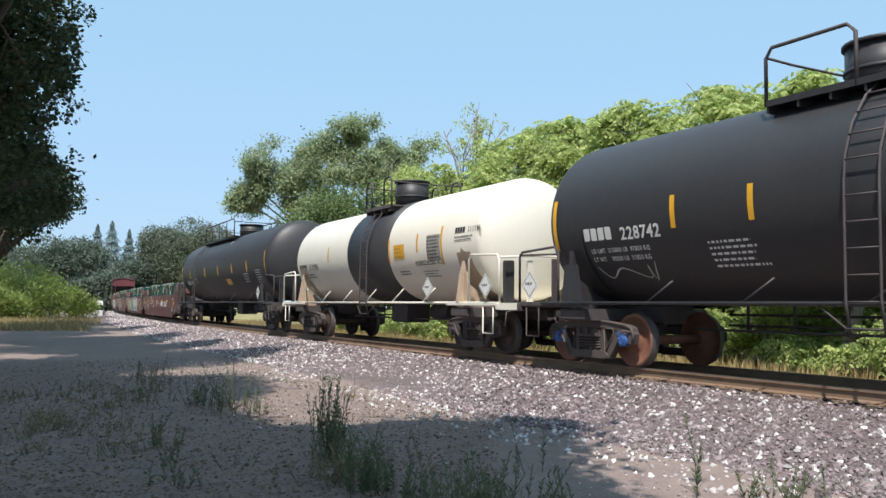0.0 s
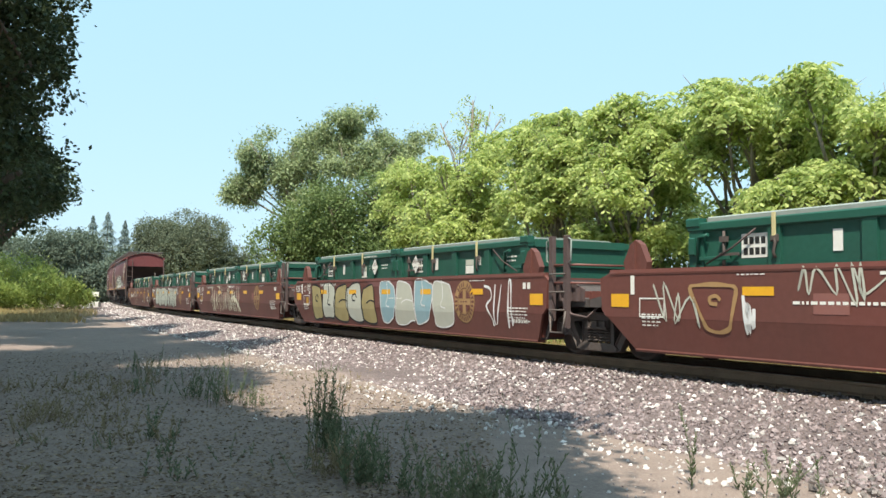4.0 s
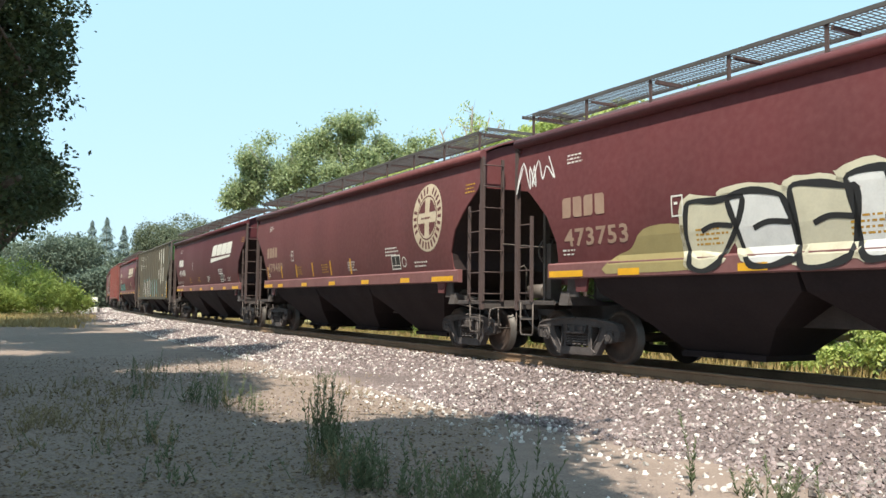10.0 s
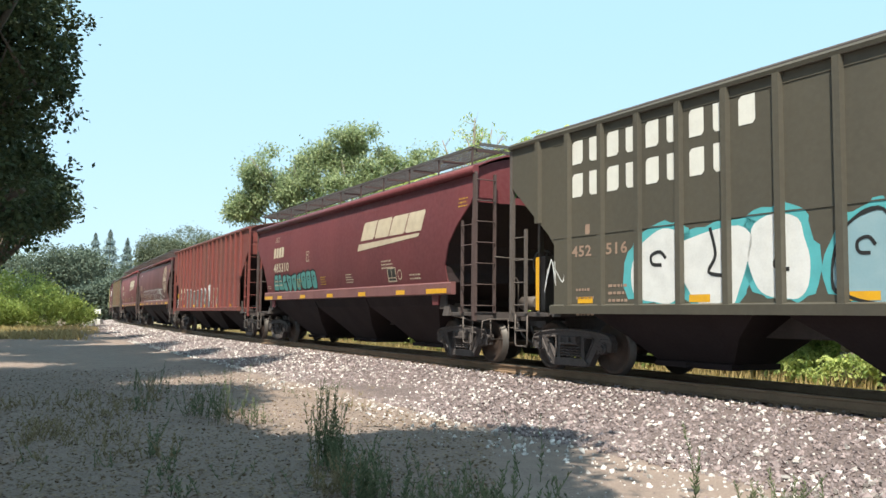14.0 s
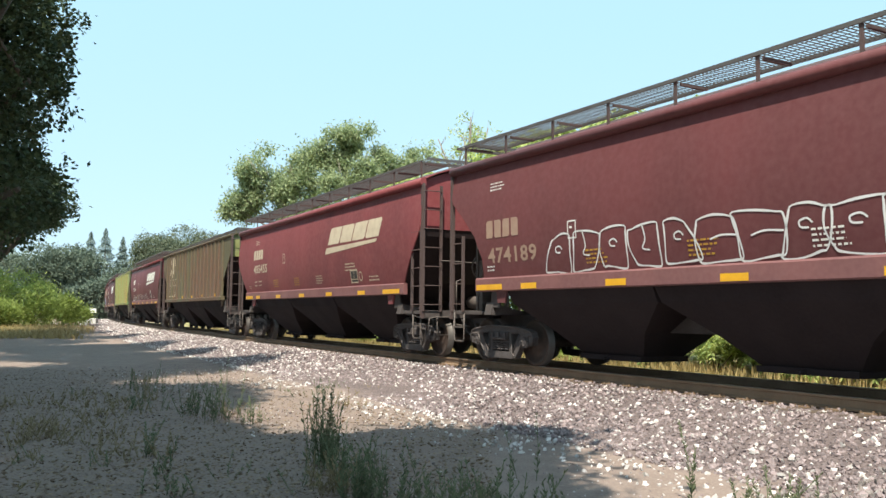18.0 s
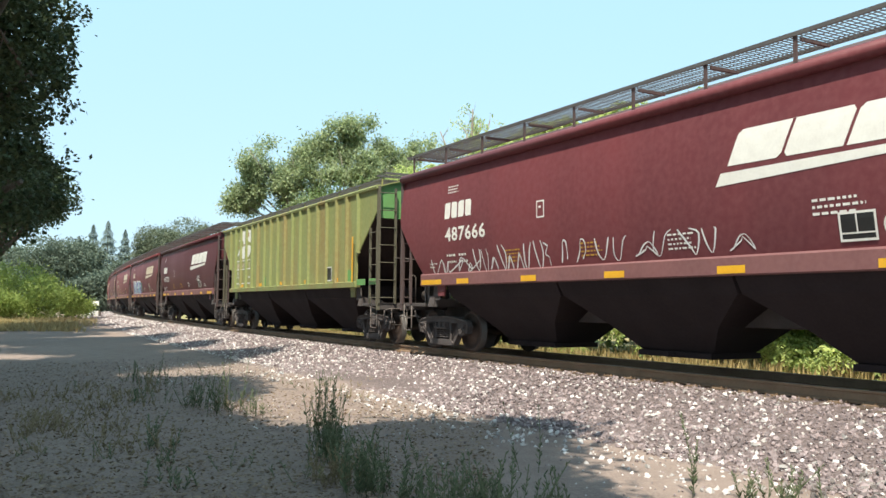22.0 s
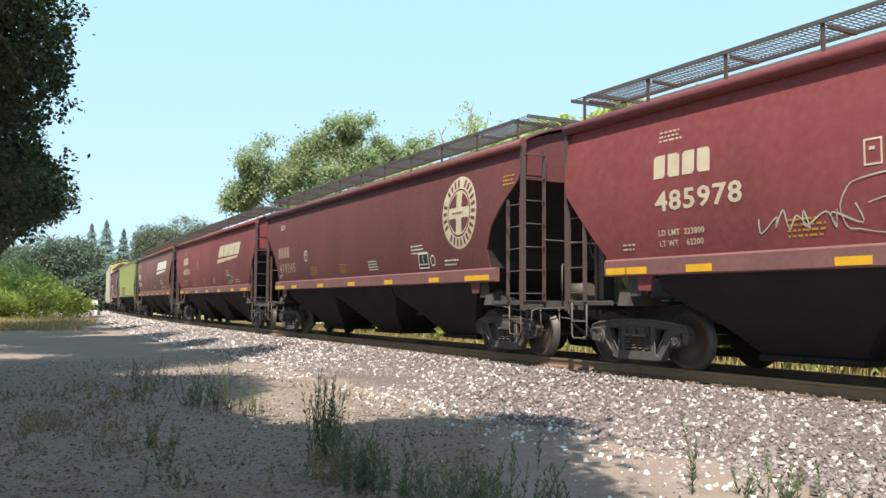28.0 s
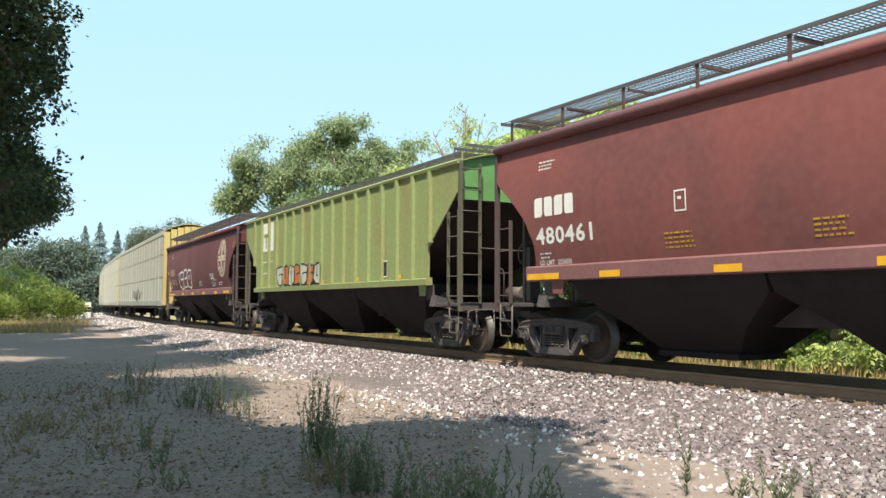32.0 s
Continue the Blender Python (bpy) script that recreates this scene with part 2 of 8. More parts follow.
AUTOYEL = surface("yellow_rack_paint", (0.58, 0.45, 0.17), (0.46, 0.34, 0.14), None, 1.2, 14, 0.55, bump=0.003, streak=4)
RACKPALE = surface("pale_rack_paint", (0.44, 0.42, 0.37), (0.36, 0.32, 0.26), None, 1.2, 14, 0.6, bump=0.003, streak=4)
RAILSTEEL = surface("rail_rust", (0.235, 0.155, 0.10), (0.15, 0.095, 0.06), (0.31, 0.22, 0.15), 3, 30, 0.75, 0.1, bump=0.004)
RAILTOP = surface("rail_head_shine", (0.34, 0.31, 0.29), (0.22, 0.18, 0.16), None, 3, 30, 0.35, 0.9, bump=0.0)
TIEWOOD = surface("creosoted_tie", (0.085, 0.06, 0.045), (0.05, 0.038, 0.03), (0.15, 0.115, 0.09), 3, 40, 0.85, bump=0.02, random_by="object")
STONE = surface("ballast_stone", (0.225, 0.176, 0.178), (0.145, 0.106, 0.108), (0.31, 0.275, 0.27), 6, 40, 0.8, bump=0.01, random_by="island")
PALESTONE = surface("pale_ballast_stone", (0.54, 0.50, 0.48), (0.32, 0.27, 0.26), (0.74, 0.71, 0.69), 6, 40, 0.7, bump=0.01, random_by="island")
ONESTONE = surface("single_ballast_stone", (0.21, 0.18, 0.17), (0.14, 0.115, 0.11), (0.3, 0.27, 0.25), 6, 40, 0.8, bump=0.01, random_by="object")
CONCRETE = surface("pale_concrete", (0.55, 0.53, 0.5), (0.4, 0.38, 0.35), None, 4, 30, 0.85, bump=0.01)
BARK = surface("grey_brown_bark", (0.10, 0.075, 0.055), (0.06, 0.045, 0.035), (0.17, 0.14, 0.11), 5, 30, 0.9, bump=0.03, streak=4)
PALEBARK = surface("pale_bark", (0.26, 0.23, 0.19), (0.15, 0.12, 0.1), (0.36, 0.33, 0.28), 4, 30, 0.85, bump=0.02, streak=4)
OAKLEAF = leaf_surface("dark_oak_leaf", (0.032, 0.052, 0.024), (0.078, 0.102, 0.045), 0.25)
SUMACLEAF = leaf_surface("yellow_green_leaf", (0.24, 0.33, 0.09), (0.68, 0.74, 0.30), 0.55)
FERNLEAF = leaf_surface("fern_green_leaf", (0.19, 0.28, 0.09), (0.58, 0.65, 0.24), 0.5)
GUMLEAF = leaf_surface("grey_green_leaf", (0.20, 0.26, 0.13), (0.50, 0.56, 0.33), 0.5)
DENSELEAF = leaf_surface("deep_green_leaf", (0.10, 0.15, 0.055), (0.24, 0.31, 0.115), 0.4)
WILLOWLEAF = leaf_surface("bright_willow_leaf", (0.19, 0.26, 0.06), (0.34, 0.40, 0.12), 0.4)
# leaf colours greyed and paled to paint in haze over the distant wood
WOODLEAF = leaf_surface("haze_tinted_wood_leaf", (0.115, 0.15, 0.115), (0.155, 0.19, 0.145), 0.25, 0.9)
# distance haze is mixed into the conifers' pale blue-green
FARLEAF = leaf_surface("haze_tinted_far_leaf", (0.21, 0.275, 0.265), (0.26, 0.325, 0.30), 0.25, 0.9)
# same painted haze for the two far oaks, a little warmer
DOMELEAF = leaf_surface("haze_tinted_dome_leaf", (0.125, 0.15, 0.10), (0.175, 0.20, 0.135), 0.25, 0.9)
# the hill's base colour carries the blue of the air in front of it
HILLTONE = surface("haze_tinted_hill", (0.30, 0.39, 0.41), (0.24, 0.33, 0.34), None, 0.02, 0.2, 0.95, bump=0.0)
DRYGRASS = leaf_surface("dry_grass_blade", (0.30, 0.22, 0.10), (0.46, 0.36, 0.18), 0.3, 0.8)
WEEDLEAF = leaf_surface("dusty_weed_leaf", (0.085, 0.108, 0.06), (0.175, 0.20, 0.11), 0.3, 0.8)
DRYWEED = leaf_surface("dry_weed_leaf", (0.16, 0.13, 0.07), (0.3, 0.24, 0.14), 0.25, 0.8)
LITTER = leaf_surface("dead_leaf", (0.10, 0.065, 0.042), (0.33, 0.25, 0.18), 0.1, 0.9)


def ground_surface():
    """Grey-tan dirt with gravel, fading into bare ballast along the line and dry grass beyond it."""
    m, t, b = nodes_of("dirt_and_gravel")
    n, ln = t.nodes, t.links
    co = n.new("ShaderNodeTexCoord")
    big, mid, fine = (n.new("ShaderNodeTexNoise") for _ in range(3))
    for nd, sc in ((big, 0.35), (mid, 3.0), (fine, 38.0)):
        nd.inputs["Scale"].default_value, nd.inputs["Detail"].default_value = sc, 7
        ln.new(co.outputs["Object"], nd.inputs["Vector"])
    def mix(fac, a, c):
        k = n.new("ShaderNodeMix")
        k.data_type = "RGBA"
        ln.new(fac, k.inputs[0])
        for i, v in ((6, a), (7, c)):
            if isinstance(v, tuple):
                k.inputs[i].default_value = (*v, 1)
            else:
                ln.new(v, k.inputs[i])
        return k.outputs[2]
    def span(src, lo, hi, top=1.0):
        k = n.new("ShaderNodeMapRange")
        k.inputs[1].default_value, k.inputs[2].default_value, k.inputs[4].default_value = lo, hi, top
        ln.new(src, k.inputs[0])
        return k.outputs[0]
    dirt = mix(span(mid.outputs[0], 0.35, 0.7), (0.275, 0.211, 0.183), (0.208, 0.16, 0.141))
    dirt = mix(span(fine.outputs[0], 0.45, 0.72), dirt, (0.31, 0.25, 0.215))
    stone = mix(span(fine.outputs[0], 0.4, 0.65), (0.105, 0.081, 0.08), (0.225, 0.18, 0.176))
    lay = n.new("ShaderNodeAttribute")
    lay.attribute_name = "cover"
    sep = n.new("ShaderNodeSeparateColor")
    ln.new(lay.outputs["Color"], sep.inputs[0])
    add = n.new("ShaderNodeMath")
    add.operation = "MULTIPLY_ADD"
    add.inputs[1].default_value, add.inputs[2].default_value = 0.5, -0.25
    ln.new(mid.outputs[0], add.inputs[0])
    edge = n.new("ShaderNodeMath")
    ln.new(sep.outputs[0], edge.inputs[0])
    ln.new(add.outputs[0], edge.inputs[1])
    col = mix(span(edge.outputs[0], 0.35, 0.65), dirt, stone)
    grass = mix(span(big.outputs[0], 0.4, 0.65), (0.36, 0.28, 0.14), (0.15, 0.17, 0.06))
    col = mix(sep.outputs[1], col, grass)
    ln.new(col, b.inputs["Base Color"])
    b.inputs["Roughness"].default_value = 0.95
    b.inputs["Specular IOR Level"].default_value = 0.2
    bp = n.new("ShaderNodeBump")
    bp.inputs["Strength"].default_value, bp.inputs["Distance"].default_value = 0.7, 0.03
    ln.new(fine.outputs[0], bp.inputs["Height"])
    ln.new(bp.outputs[0], b.inputs["Normal"])
    return m


DIRT = ground_surface()


# ---- mesh building ----
class Shape:
    """Collects vertices and faces of one mesh."""

    def __init__(self):
        self.v, self.f, self.smooth, self.slot, self.m = [], [], [], [], 0

    def face(self, idx, smooth=False):
        self.f.append(tuple(idx))
        self.smooth.append(smooth)
        self.slot.append(self.m)

    def box(self, x0, x1, y0, y1, z0, z1, c=0.0):
        """A box, its upright and long edges chamfered by c where c is given."""
        if c <= 0:
            b = len(self.v)
            self.v += [(x, y, z) for z in (z0, z1) for y in (y0, y1) for x in (x0, x1)]
            for q in ((0, 2, 3, 1), (4, 5, 7, 6), (0, 1, 5, 4), (2, 6, 7, 3), (0, 4, 6, 2), (1, 3, 7, 5)):
                self.face([b + i for i in q])
        else:
            c = min(c, 0.45 * (y1 - y0), 0.45 * (z1 - z0))
            ring = [(y0 + c, z0), (y1 - c, z0), (y1, z0 + c), (y1, z1 - c), (y1 - c, z1), (y0 + c, z1), (y0, z1 - c), (y0, z0 + c)]
            self.loft([[(x0, y, z) for y, z in ring], [(x1, y, z) for y, z in ring]])
        return self

    def loft(self, rings, caps=True, closed=True, smooth=False):
        b, n = len(self.v), len(rings[0])
        for r in rings:
            self.v += [tuple(p) for p in r]
        for i in range(len(rings) - 1):
            for j in range(n if closed else n - 1):
                k = (j + 1) % n
                self.face((b + i * n + j, b + i * n + k, b + (i + 1) * n + k, b + (i + 1) * n + j), smooth)
        if caps and closed:
            self.face([b + j for j in reversed(range(n))])
            self.face([b + (len(rings) - 1) * n + j for j in range(n)])
        return self

    def tube(self, p, q, r, n=6, r2=None, smooth=True):
        p, q = Vector(p), Vector(q)
        d = (q - p).normalized()
        a = d.orthogonal().normalized()
        e = d.cross(a)
        r2 = r if r2 is None else r2
        ring = lambda o, rr: [o + (a * math.cos(2 * math.pi * i / n) + e * math.sin(2 * math.pi * i / n)) * rr for i in range(n)]
        return self.loft([ring(p, r), ring(q, r2)], smooth=smooth)

    def path(self, pts, r, n=6):
        """A bent bar through the points."""
        pts = [Vector(p) for p in pts]
        rings = []
        a = (pts[1] - pts[0]).orthogonal().normalized()
        for i, p in enumerate(pts):
            d = (pts[min(i + 1, len(pts) - 1)] - pts[max(i - 1, 0)]).normalized()
            a = (a - d * a.dot(d)).normalized()
            e = d.cross(a)
            rings.append([p + (a * math.cos(2 * math.pi * k / n) + e * math.sin(2 * math.pi * k / n)) * r for k in range(n)])
        return self.loft(rings, smooth=True)

    def prism(self, outline, a0, a1, axis="y"):
        """An outline in two axes, drawn out along the third."""
        put = {"y": lambda u, w, k: (u, k, w), "x": lambda u, w, k: (k, u, w), "z": lambda u, w, k: (u, w, k)}[axis]
        return self.loft([[put(u, w, a0) for u, w in outline], [put(u, w, a1) for u, w in outline]])

    def mesh(self, name):
        me = bpy.data.meshes.new(name)
        me.from_pydata(self.v, [], self.f)
        me.polygons.foreach_set("use_smooth", self.smooth)
        me.polygons.foreach_set("material_index", self.slot)
        bm = bmesh.new()
        bm.from_mesh(me)
        bmesh.ops.recalc_face_normals(bm, faces=bm.faces)
        bm.to_mesh(me)
        bm.free()
        return me


def part(name, shape, material, parent, label="", at=None):
    """Links a shape or a ready mesh as one object under a thing or a part."""
    me = shape if isinstance(shape, bpy.types.Mesh) else shape.mesh(name)
    if material and not me.materials:
        me.materials.append(material)
    ob = new(name, me)
    ob.parent = parent
    if at is not None:
        ob.matrix_basis = at
    if label:
        ob["label"] = label
    return ob


def thing(name, label, category, group="", kind="", shape=None, material=None):
    ob = new(name, None if shape is None else (shape if isinstance(shape, bpy.types.Mesh) else shape.mesh(name)))
    if material:
        ob.data.materials.append(material)
    return tagged(ob, label, category, group, kind)


def raw_mesh(name, verts, faces, material, smooth=False):
    """A mesh straight from arrays; faces all have the same corner count."""
    me = bpy.data.meshes.new(name)
    verts, faces = np.asarray(verts, np.float32), np.asarray(faces, np.int32)
    k = faces.shape[1]
    me.vertices.add(len(verts))
    me.vertices.foreach_set("co", verts.ravel())
    me.loops.add(faces.size)
    me.loops.foreach_set("vertex_index", faces.ravel())
    me.polygons.add(len(faces))
    me.polygons.foreach_set("loop_start", np.arange(0, faces.size, k, dtype=np.int32))
    me.polygons.foreach_set("use_smooth", np.full(len(faces), smooth))
    me.update(calc_edges=True)
    me.materials.append(material)
    return me


# ---- ground ----
def ground_sheet():
    """One sheet to the horizon: fine near the eye and the line, coarse far off."""
    def steps(lo, hi, fine0, fine1, step, grow):
        mid = list(np.arange(fine0, fine1 + 1e-6, step))
        up, d = [mid[-1]], step
        while up[-1] < hi:
            d *= grow
            up.append(up[-1] + d)
        dn, d = [mid[0]], step
        while dn[-1] > lo:
            d *= grow
            dn.append(dn[-1] - d)
        return np.array(dn[:0:-1] + mid + up[1:])
    xs, ys = steps(-2500, 2500, -26, 16, 0.42, 1.13), steps(-1200, 4000, 3, 46, 0.42, 1.12)
    gx, gy = np.meshgrid(xs, ys)
    x, y = gx.ravel(), gy.ravel()
    o, s = off_track(x, y)
    z = bed(o)
    rng = np.random.default_rng(4)
    lump = np.array([noise.noise((a * 0.22, b * 0.22, 1.7)) * 0.07 + noise.noise((a * 0.9, b * 0.9, 5.1)) * 0.025 for a, b in zip(x, y)])
    z = z + np.where(np.abs(o) > 3.2, lump, lump * 0.25)
    far = np.hypot(x, y)
    z = np.where(o > 4, z + np.clip((far - 45) / 60, 0, 1) * 0.25, z)
    nx, ny = len(xs), len(ys)
    i = np.arange(nx - 1)[None, :] + nx * np.arange(ny - 1)[:, None]
    faces = np.stack([i, i + 1, i + 1 + nx, i + nx], -1).reshape(-1, 4)
    me = raw_mesh("ground", np.stack([x, y, z], 1), faces, DIRT, True)
    cover = np.zeros((len(x), 4), np.float32)
    cover[:, 0] = np.clip(1.0 - (np.abs(o) - 3.0) / 2.2, 0, 1)
    cover[:, 1] = np.where(o < 0, np.clip((-o - 3.4) / 1.0, 0, 1), np.clip((far - 52) / 10, 0, 1) * np.clip((o - 7) / 3, 0, 1))
    cover[:, 3] = 1
    at = me.color_attributes.new("cover", "FLOAT_COLOR", "POINT")
    at.data.foreach_set("color", cover.ravel())
    tagged(new("ground", me), "grey-tan dirt track bed with gravel and dry verge", "ground", kind="structure")


ground_sheet()


def rail_shape(off):
    prof = [(-0.07, -0.172), (0.07, -0.172), (0.07, -0.16), (0.012, -0.135), (0.012, -0.045), (0.036, -0.035), (0.036, -0.006),
            (-0.036, -0.006), (-0.036, -0.035), (-0.012, -0.045), (-0.012, -0.135), (-0.07, -0.16)]
    rings, top = [], []
    for s in np.concatenate([np.arange(-40, 60, 1.0), np.arange(60, 261, 4.0)]):
        ring = []
        for u, w in prof:
            x, y, _ = on_track(s, off + u)
            ring.append((x, y, w))
        rings.append(ring)
        top.append([(*on_track(s, off + u)[:2], w) for u, w in ((-0.036, -0.006), (0.036, -0.006), (0.03, 0.0), (-0.03, 0.0))])
    return Shape().loft(rings), Shape().loft(top, smooth=True)


for off in (0.753, -0.753):
    body, head = rail_shape(off)
    rail = thing("rail", "long rusty steel rail spiked to dark wooden ties", "rail", "rails of the track", shape=body, material=RAILSTEEL)
    part("rail_head", head, RAILTOP, rail, "shiny worn running surface")


def ties():
    """Wooden ties with plates and spikes under both rails."""
    wood = Shape().box(-0.115, 0.115, -1.3, 1.3, -0.36, -0.185, 0.012).mesh("tie")
    wood.materials.append(TIEWOOD)
    plate = Shape()
    plate.box(-0.09, 0.09, -0.16, 0.16, -0.186, -0.171)
    for dx, dy in ((-0.05, 0.085), (0.05, -0.085), (0.05, 0.085)):
        plate.box(dx - 0.012, dx + 0.012, dy - 0.014, dy + 0.014, -0.172, -0.145)
    plates = plate.mesh("tie_plate")
    plates.materials.append(RAILSTEEL)
    anchor = Shape().box(-0.0125, 0.0125, -0.085, 0.085, -0.19, -0.15)
    anchors = anchor.mesh("rail_anchor")
    anchors.materials.append(RAILSTEEL)
    rng = random.Random(3)
    s = -16.0
    while s < 60:
        x, y, a = on_track(s)
        t = thing("tie", "dark weathered wooden tie half sunk in ballast", "railway tie", "ties of the track")
        t.matrix_basis = pose(x, y, rng.uniform(-0.008, 0.004), 0, 0, math.degrees(a) - 90 + rng.uniform(-0.8, 0.8))
        part("beam", wood, None, t)
        for side in (-0.753, 0.753):
            part("tie_plate", plates, None, t, at=pose(0, side, 0))
            if s < 30:
                for dx in (-0.13, 0.13):
                    part("rail_anchor", anchors, None, t, at=pose(dx, side, 0))
        s += 0.495 + rng.uniform(-0.02, 0.02)


ties()


# ---- stones of the ballast ----
def stones(name, places, sizes, material, seed):
    """Many broken stones as one mesh: squashed uneven octahedra with cut corners."""
    rng = np.random.default_rng(seed)
    n = len(places)
    base = np.array([(1, 0, 0), (-1, 0, 0), (0, 1, 0), (0, -1, 0), (0, 0, 1), (0, 0, -1), (0.62, 0.62, 0.5), (-0.62, -0.6, 0.45)], float)
    tri = np.array([(4, 6, 2), (4, 0, 6), (0, 2, 6), (4, 7, 3), (4, 1, 7), (1, 3, 7), (4, 2, 1), (4, 3, 0), (5, 2, 0), (5, 1, 2), (5, 3, 1), (5, 0, 3)])
    ang = rng.uniform(0, 2 * np.pi, (n, 3))
    c, s = np.cos(ang), np.sin(ang)
    scale = sizes[:, None] * rng.uniform(0.55, 1.15, (n, 3))
    p = base[None] * rng.uniform(0.8, 1.2, (n, len(base), 1)) * scale[:, None]
    x = p[..., 0] * c[:, None, 0] - p[..., 1] * s[:, None, 0]
    y = p[..., 0] * s[:, None, 0] + p[..., 1] * c[:, None, 0]
    z = p[..., 2]
    x, z = x * c[:, None, 1] - z * s[:, None, 1], x * s[:, None, 1] + z * c[:, None, 1]
    v = np.stack([x, y, z], -1) + places[:, None]
    f = tri[None] + (np.arange(n) * len(base))[:, None, None]
    return raw_mesh(name, v.reshape(-1, 3), f.reshape(-1, 3), material)


def scatter(count, s0, s1, o0, o1, lo, hi, seed, sink=0.25, power=1.0):
    rng = np.random.default_rng(seed)
    s, o = rng.uniform(s0, s1, count), o0 + (o1 - o0) * rng.uniform(0, 1, count) ** power
    size = rng.uniform(lo, hi, count)
    x, y, _ = on_track(s, o)
    return np.stack([x, y, bed(o) + size * (0.5 - sink)], 1), size


def ballast():
    heap = thing("ballast", "grey and pink crushed stone ballast beside the rails", "ballast", kind="stuff")
    sets = [(15000, -13, 8, 1.0, 4.3, 0.018, 0.042, STONE, 0.85), (2600, -13, 8, 1.1, 5.2, 0.018, 0.046, PALESTONE, 1.0),
            (11000, 8, 36, 1.0, 3.9, 0.026, 0.05, STONE, 0.9), (2600, 8, 36, 1.0, 4.2, 0.026, 0.055, PALESTONE, 0.9),
            (6000, 36, 120, 0.9, 3.8, 0.04, 0.08, STONE, 1.0), (2500, 36, 120, 1.0, 3.8, 0.04, 0.085, PALESTONE, 1.0),
            (6000, -13, 40, -1.0, 1.0, 0.025, 0.05, STONE, 1.0), (3500, -13, 40, -3.2, -1.0, 0.03, 0.06, STONE, 1.0),
            (2200, -13, 12, 3.8, 7.5, 0.008, 0.022, PALESTONE, 2.2), (2500, -14, 14, 3.6, 9.0, 0.008, 0.02, STONE, 1.6)]
    for k, (n, s0, s1, o0, o1, lo, hi, m, pw) in enumerate(sets):
        pl, sz = scatter(n, s0, s1, o0, o1, lo, hi, 20 + k, 0.25, pw)
        part("crushed_stone" if m is STONE else "pale_stone", stones("crushed_stone", pl, sz, m, 50 + k), None, heap, "pale quartz chips" if m is PALESTONE else "")["kind"] = "stuff"
    # the nearest stretch, stone by stone
    rng = np.random.default_rng(9)
    shapes = [stones("stone", np.zeros((1, 3)), np.array([1.0]), ONESTONE, 80 + i) for i in range(7)]
    pl, sz = scatter(290, -8.6, -6.6, 2.6, 4.6, 0.022, 0.05, 77, 0.1)
    for k in range(290):
        part("stone", shapes[k % 7], None, heap, at=Matrix.Translation(pl[k]) @ Matrix.Rotation(rng.uniform(0, 6.3), 4, "Z") @ Matrix.Scale(sz[k], 4))


# ---- leaves and trees ----
def blades(centres, direction, up, length, width, fold=0.25):
    """Small pointed leaves as folded kites, four triangles each."""
    n = len(centres)
    d = direction / np.linalg.norm(direction, axis=1, keepdims=True)
    side = np.cross(d, up)
    side /= np.linalg.norm(side, axis=1, keepdims=True) + 1e-9
    nor = np.cross(side, d)
    L, W = length[:, None], width[:, None]
    a = centres
    b = centres + d * L * 0.5 + side * W - nor * W * fold
    c = centres + d * L
    e = centres + d * L * 0.5 - side * W - nor * W * fold
    v = np.stack([a, b, c, e], 1).reshape(-1, 3)
    k = np.arange(n)[:, None] * 4
    f = np.concatenate([k + [0, 1, 2], k + [0, 2, 3]], 0)
    return v, f


def crown_mesh(name, blobs, count, length, width, material, seed, droop=0.2, shell=0.55, bunch=9, spread=0.35):
    """Leaves in many small bunches, thicker towards each lobe's outside, with gaps between the bunches."""
    rng = np.random.default_rng(seed)
    blobs = np.asarray(blobs, float)
    vol = (blobs[:, 3] * blobs[:, 4] * blobs[:, 5]) ** 0.72
    nb = max(1, count // bunch)
    pick = rng.choice(len(blobs), nb, p=vol / vol.sum())
    u = rng.normal(size=(nb, 3))
    u /= np.linalg.norm(u, axis=1, keepdims=True)
    r = shell + (1.02 - shell) * rng.uniform(0, 1, nb) ** 0.7
    hub = blobs[pick, :3] + u * blobs[pick, 3:6] * r[:, None]
    hub = np.repeat(hub, bunch, 0)
    out = np.repeat(u, bunch, 0)
    n = len(hub)
    jit = rng.normal(size=(n, 3))
    pos = hub + jit * spread * rng.uniform(0.3, 1.0, (n, 1))
    d = rng.normal(size=(n, 3)) * 0.8 + out * 0.6
    d[:, 2] -= droop
    up = rng.normal(size=(n, 3)) * 0.6 + [0, 0, 1]
    v, f = blades(pos, d, up, length * rng.uniform(0.6, 1.3, n), width * rng.uniform(0.7, 1.2, n))
    return raw_mesh(name, v, f, material)


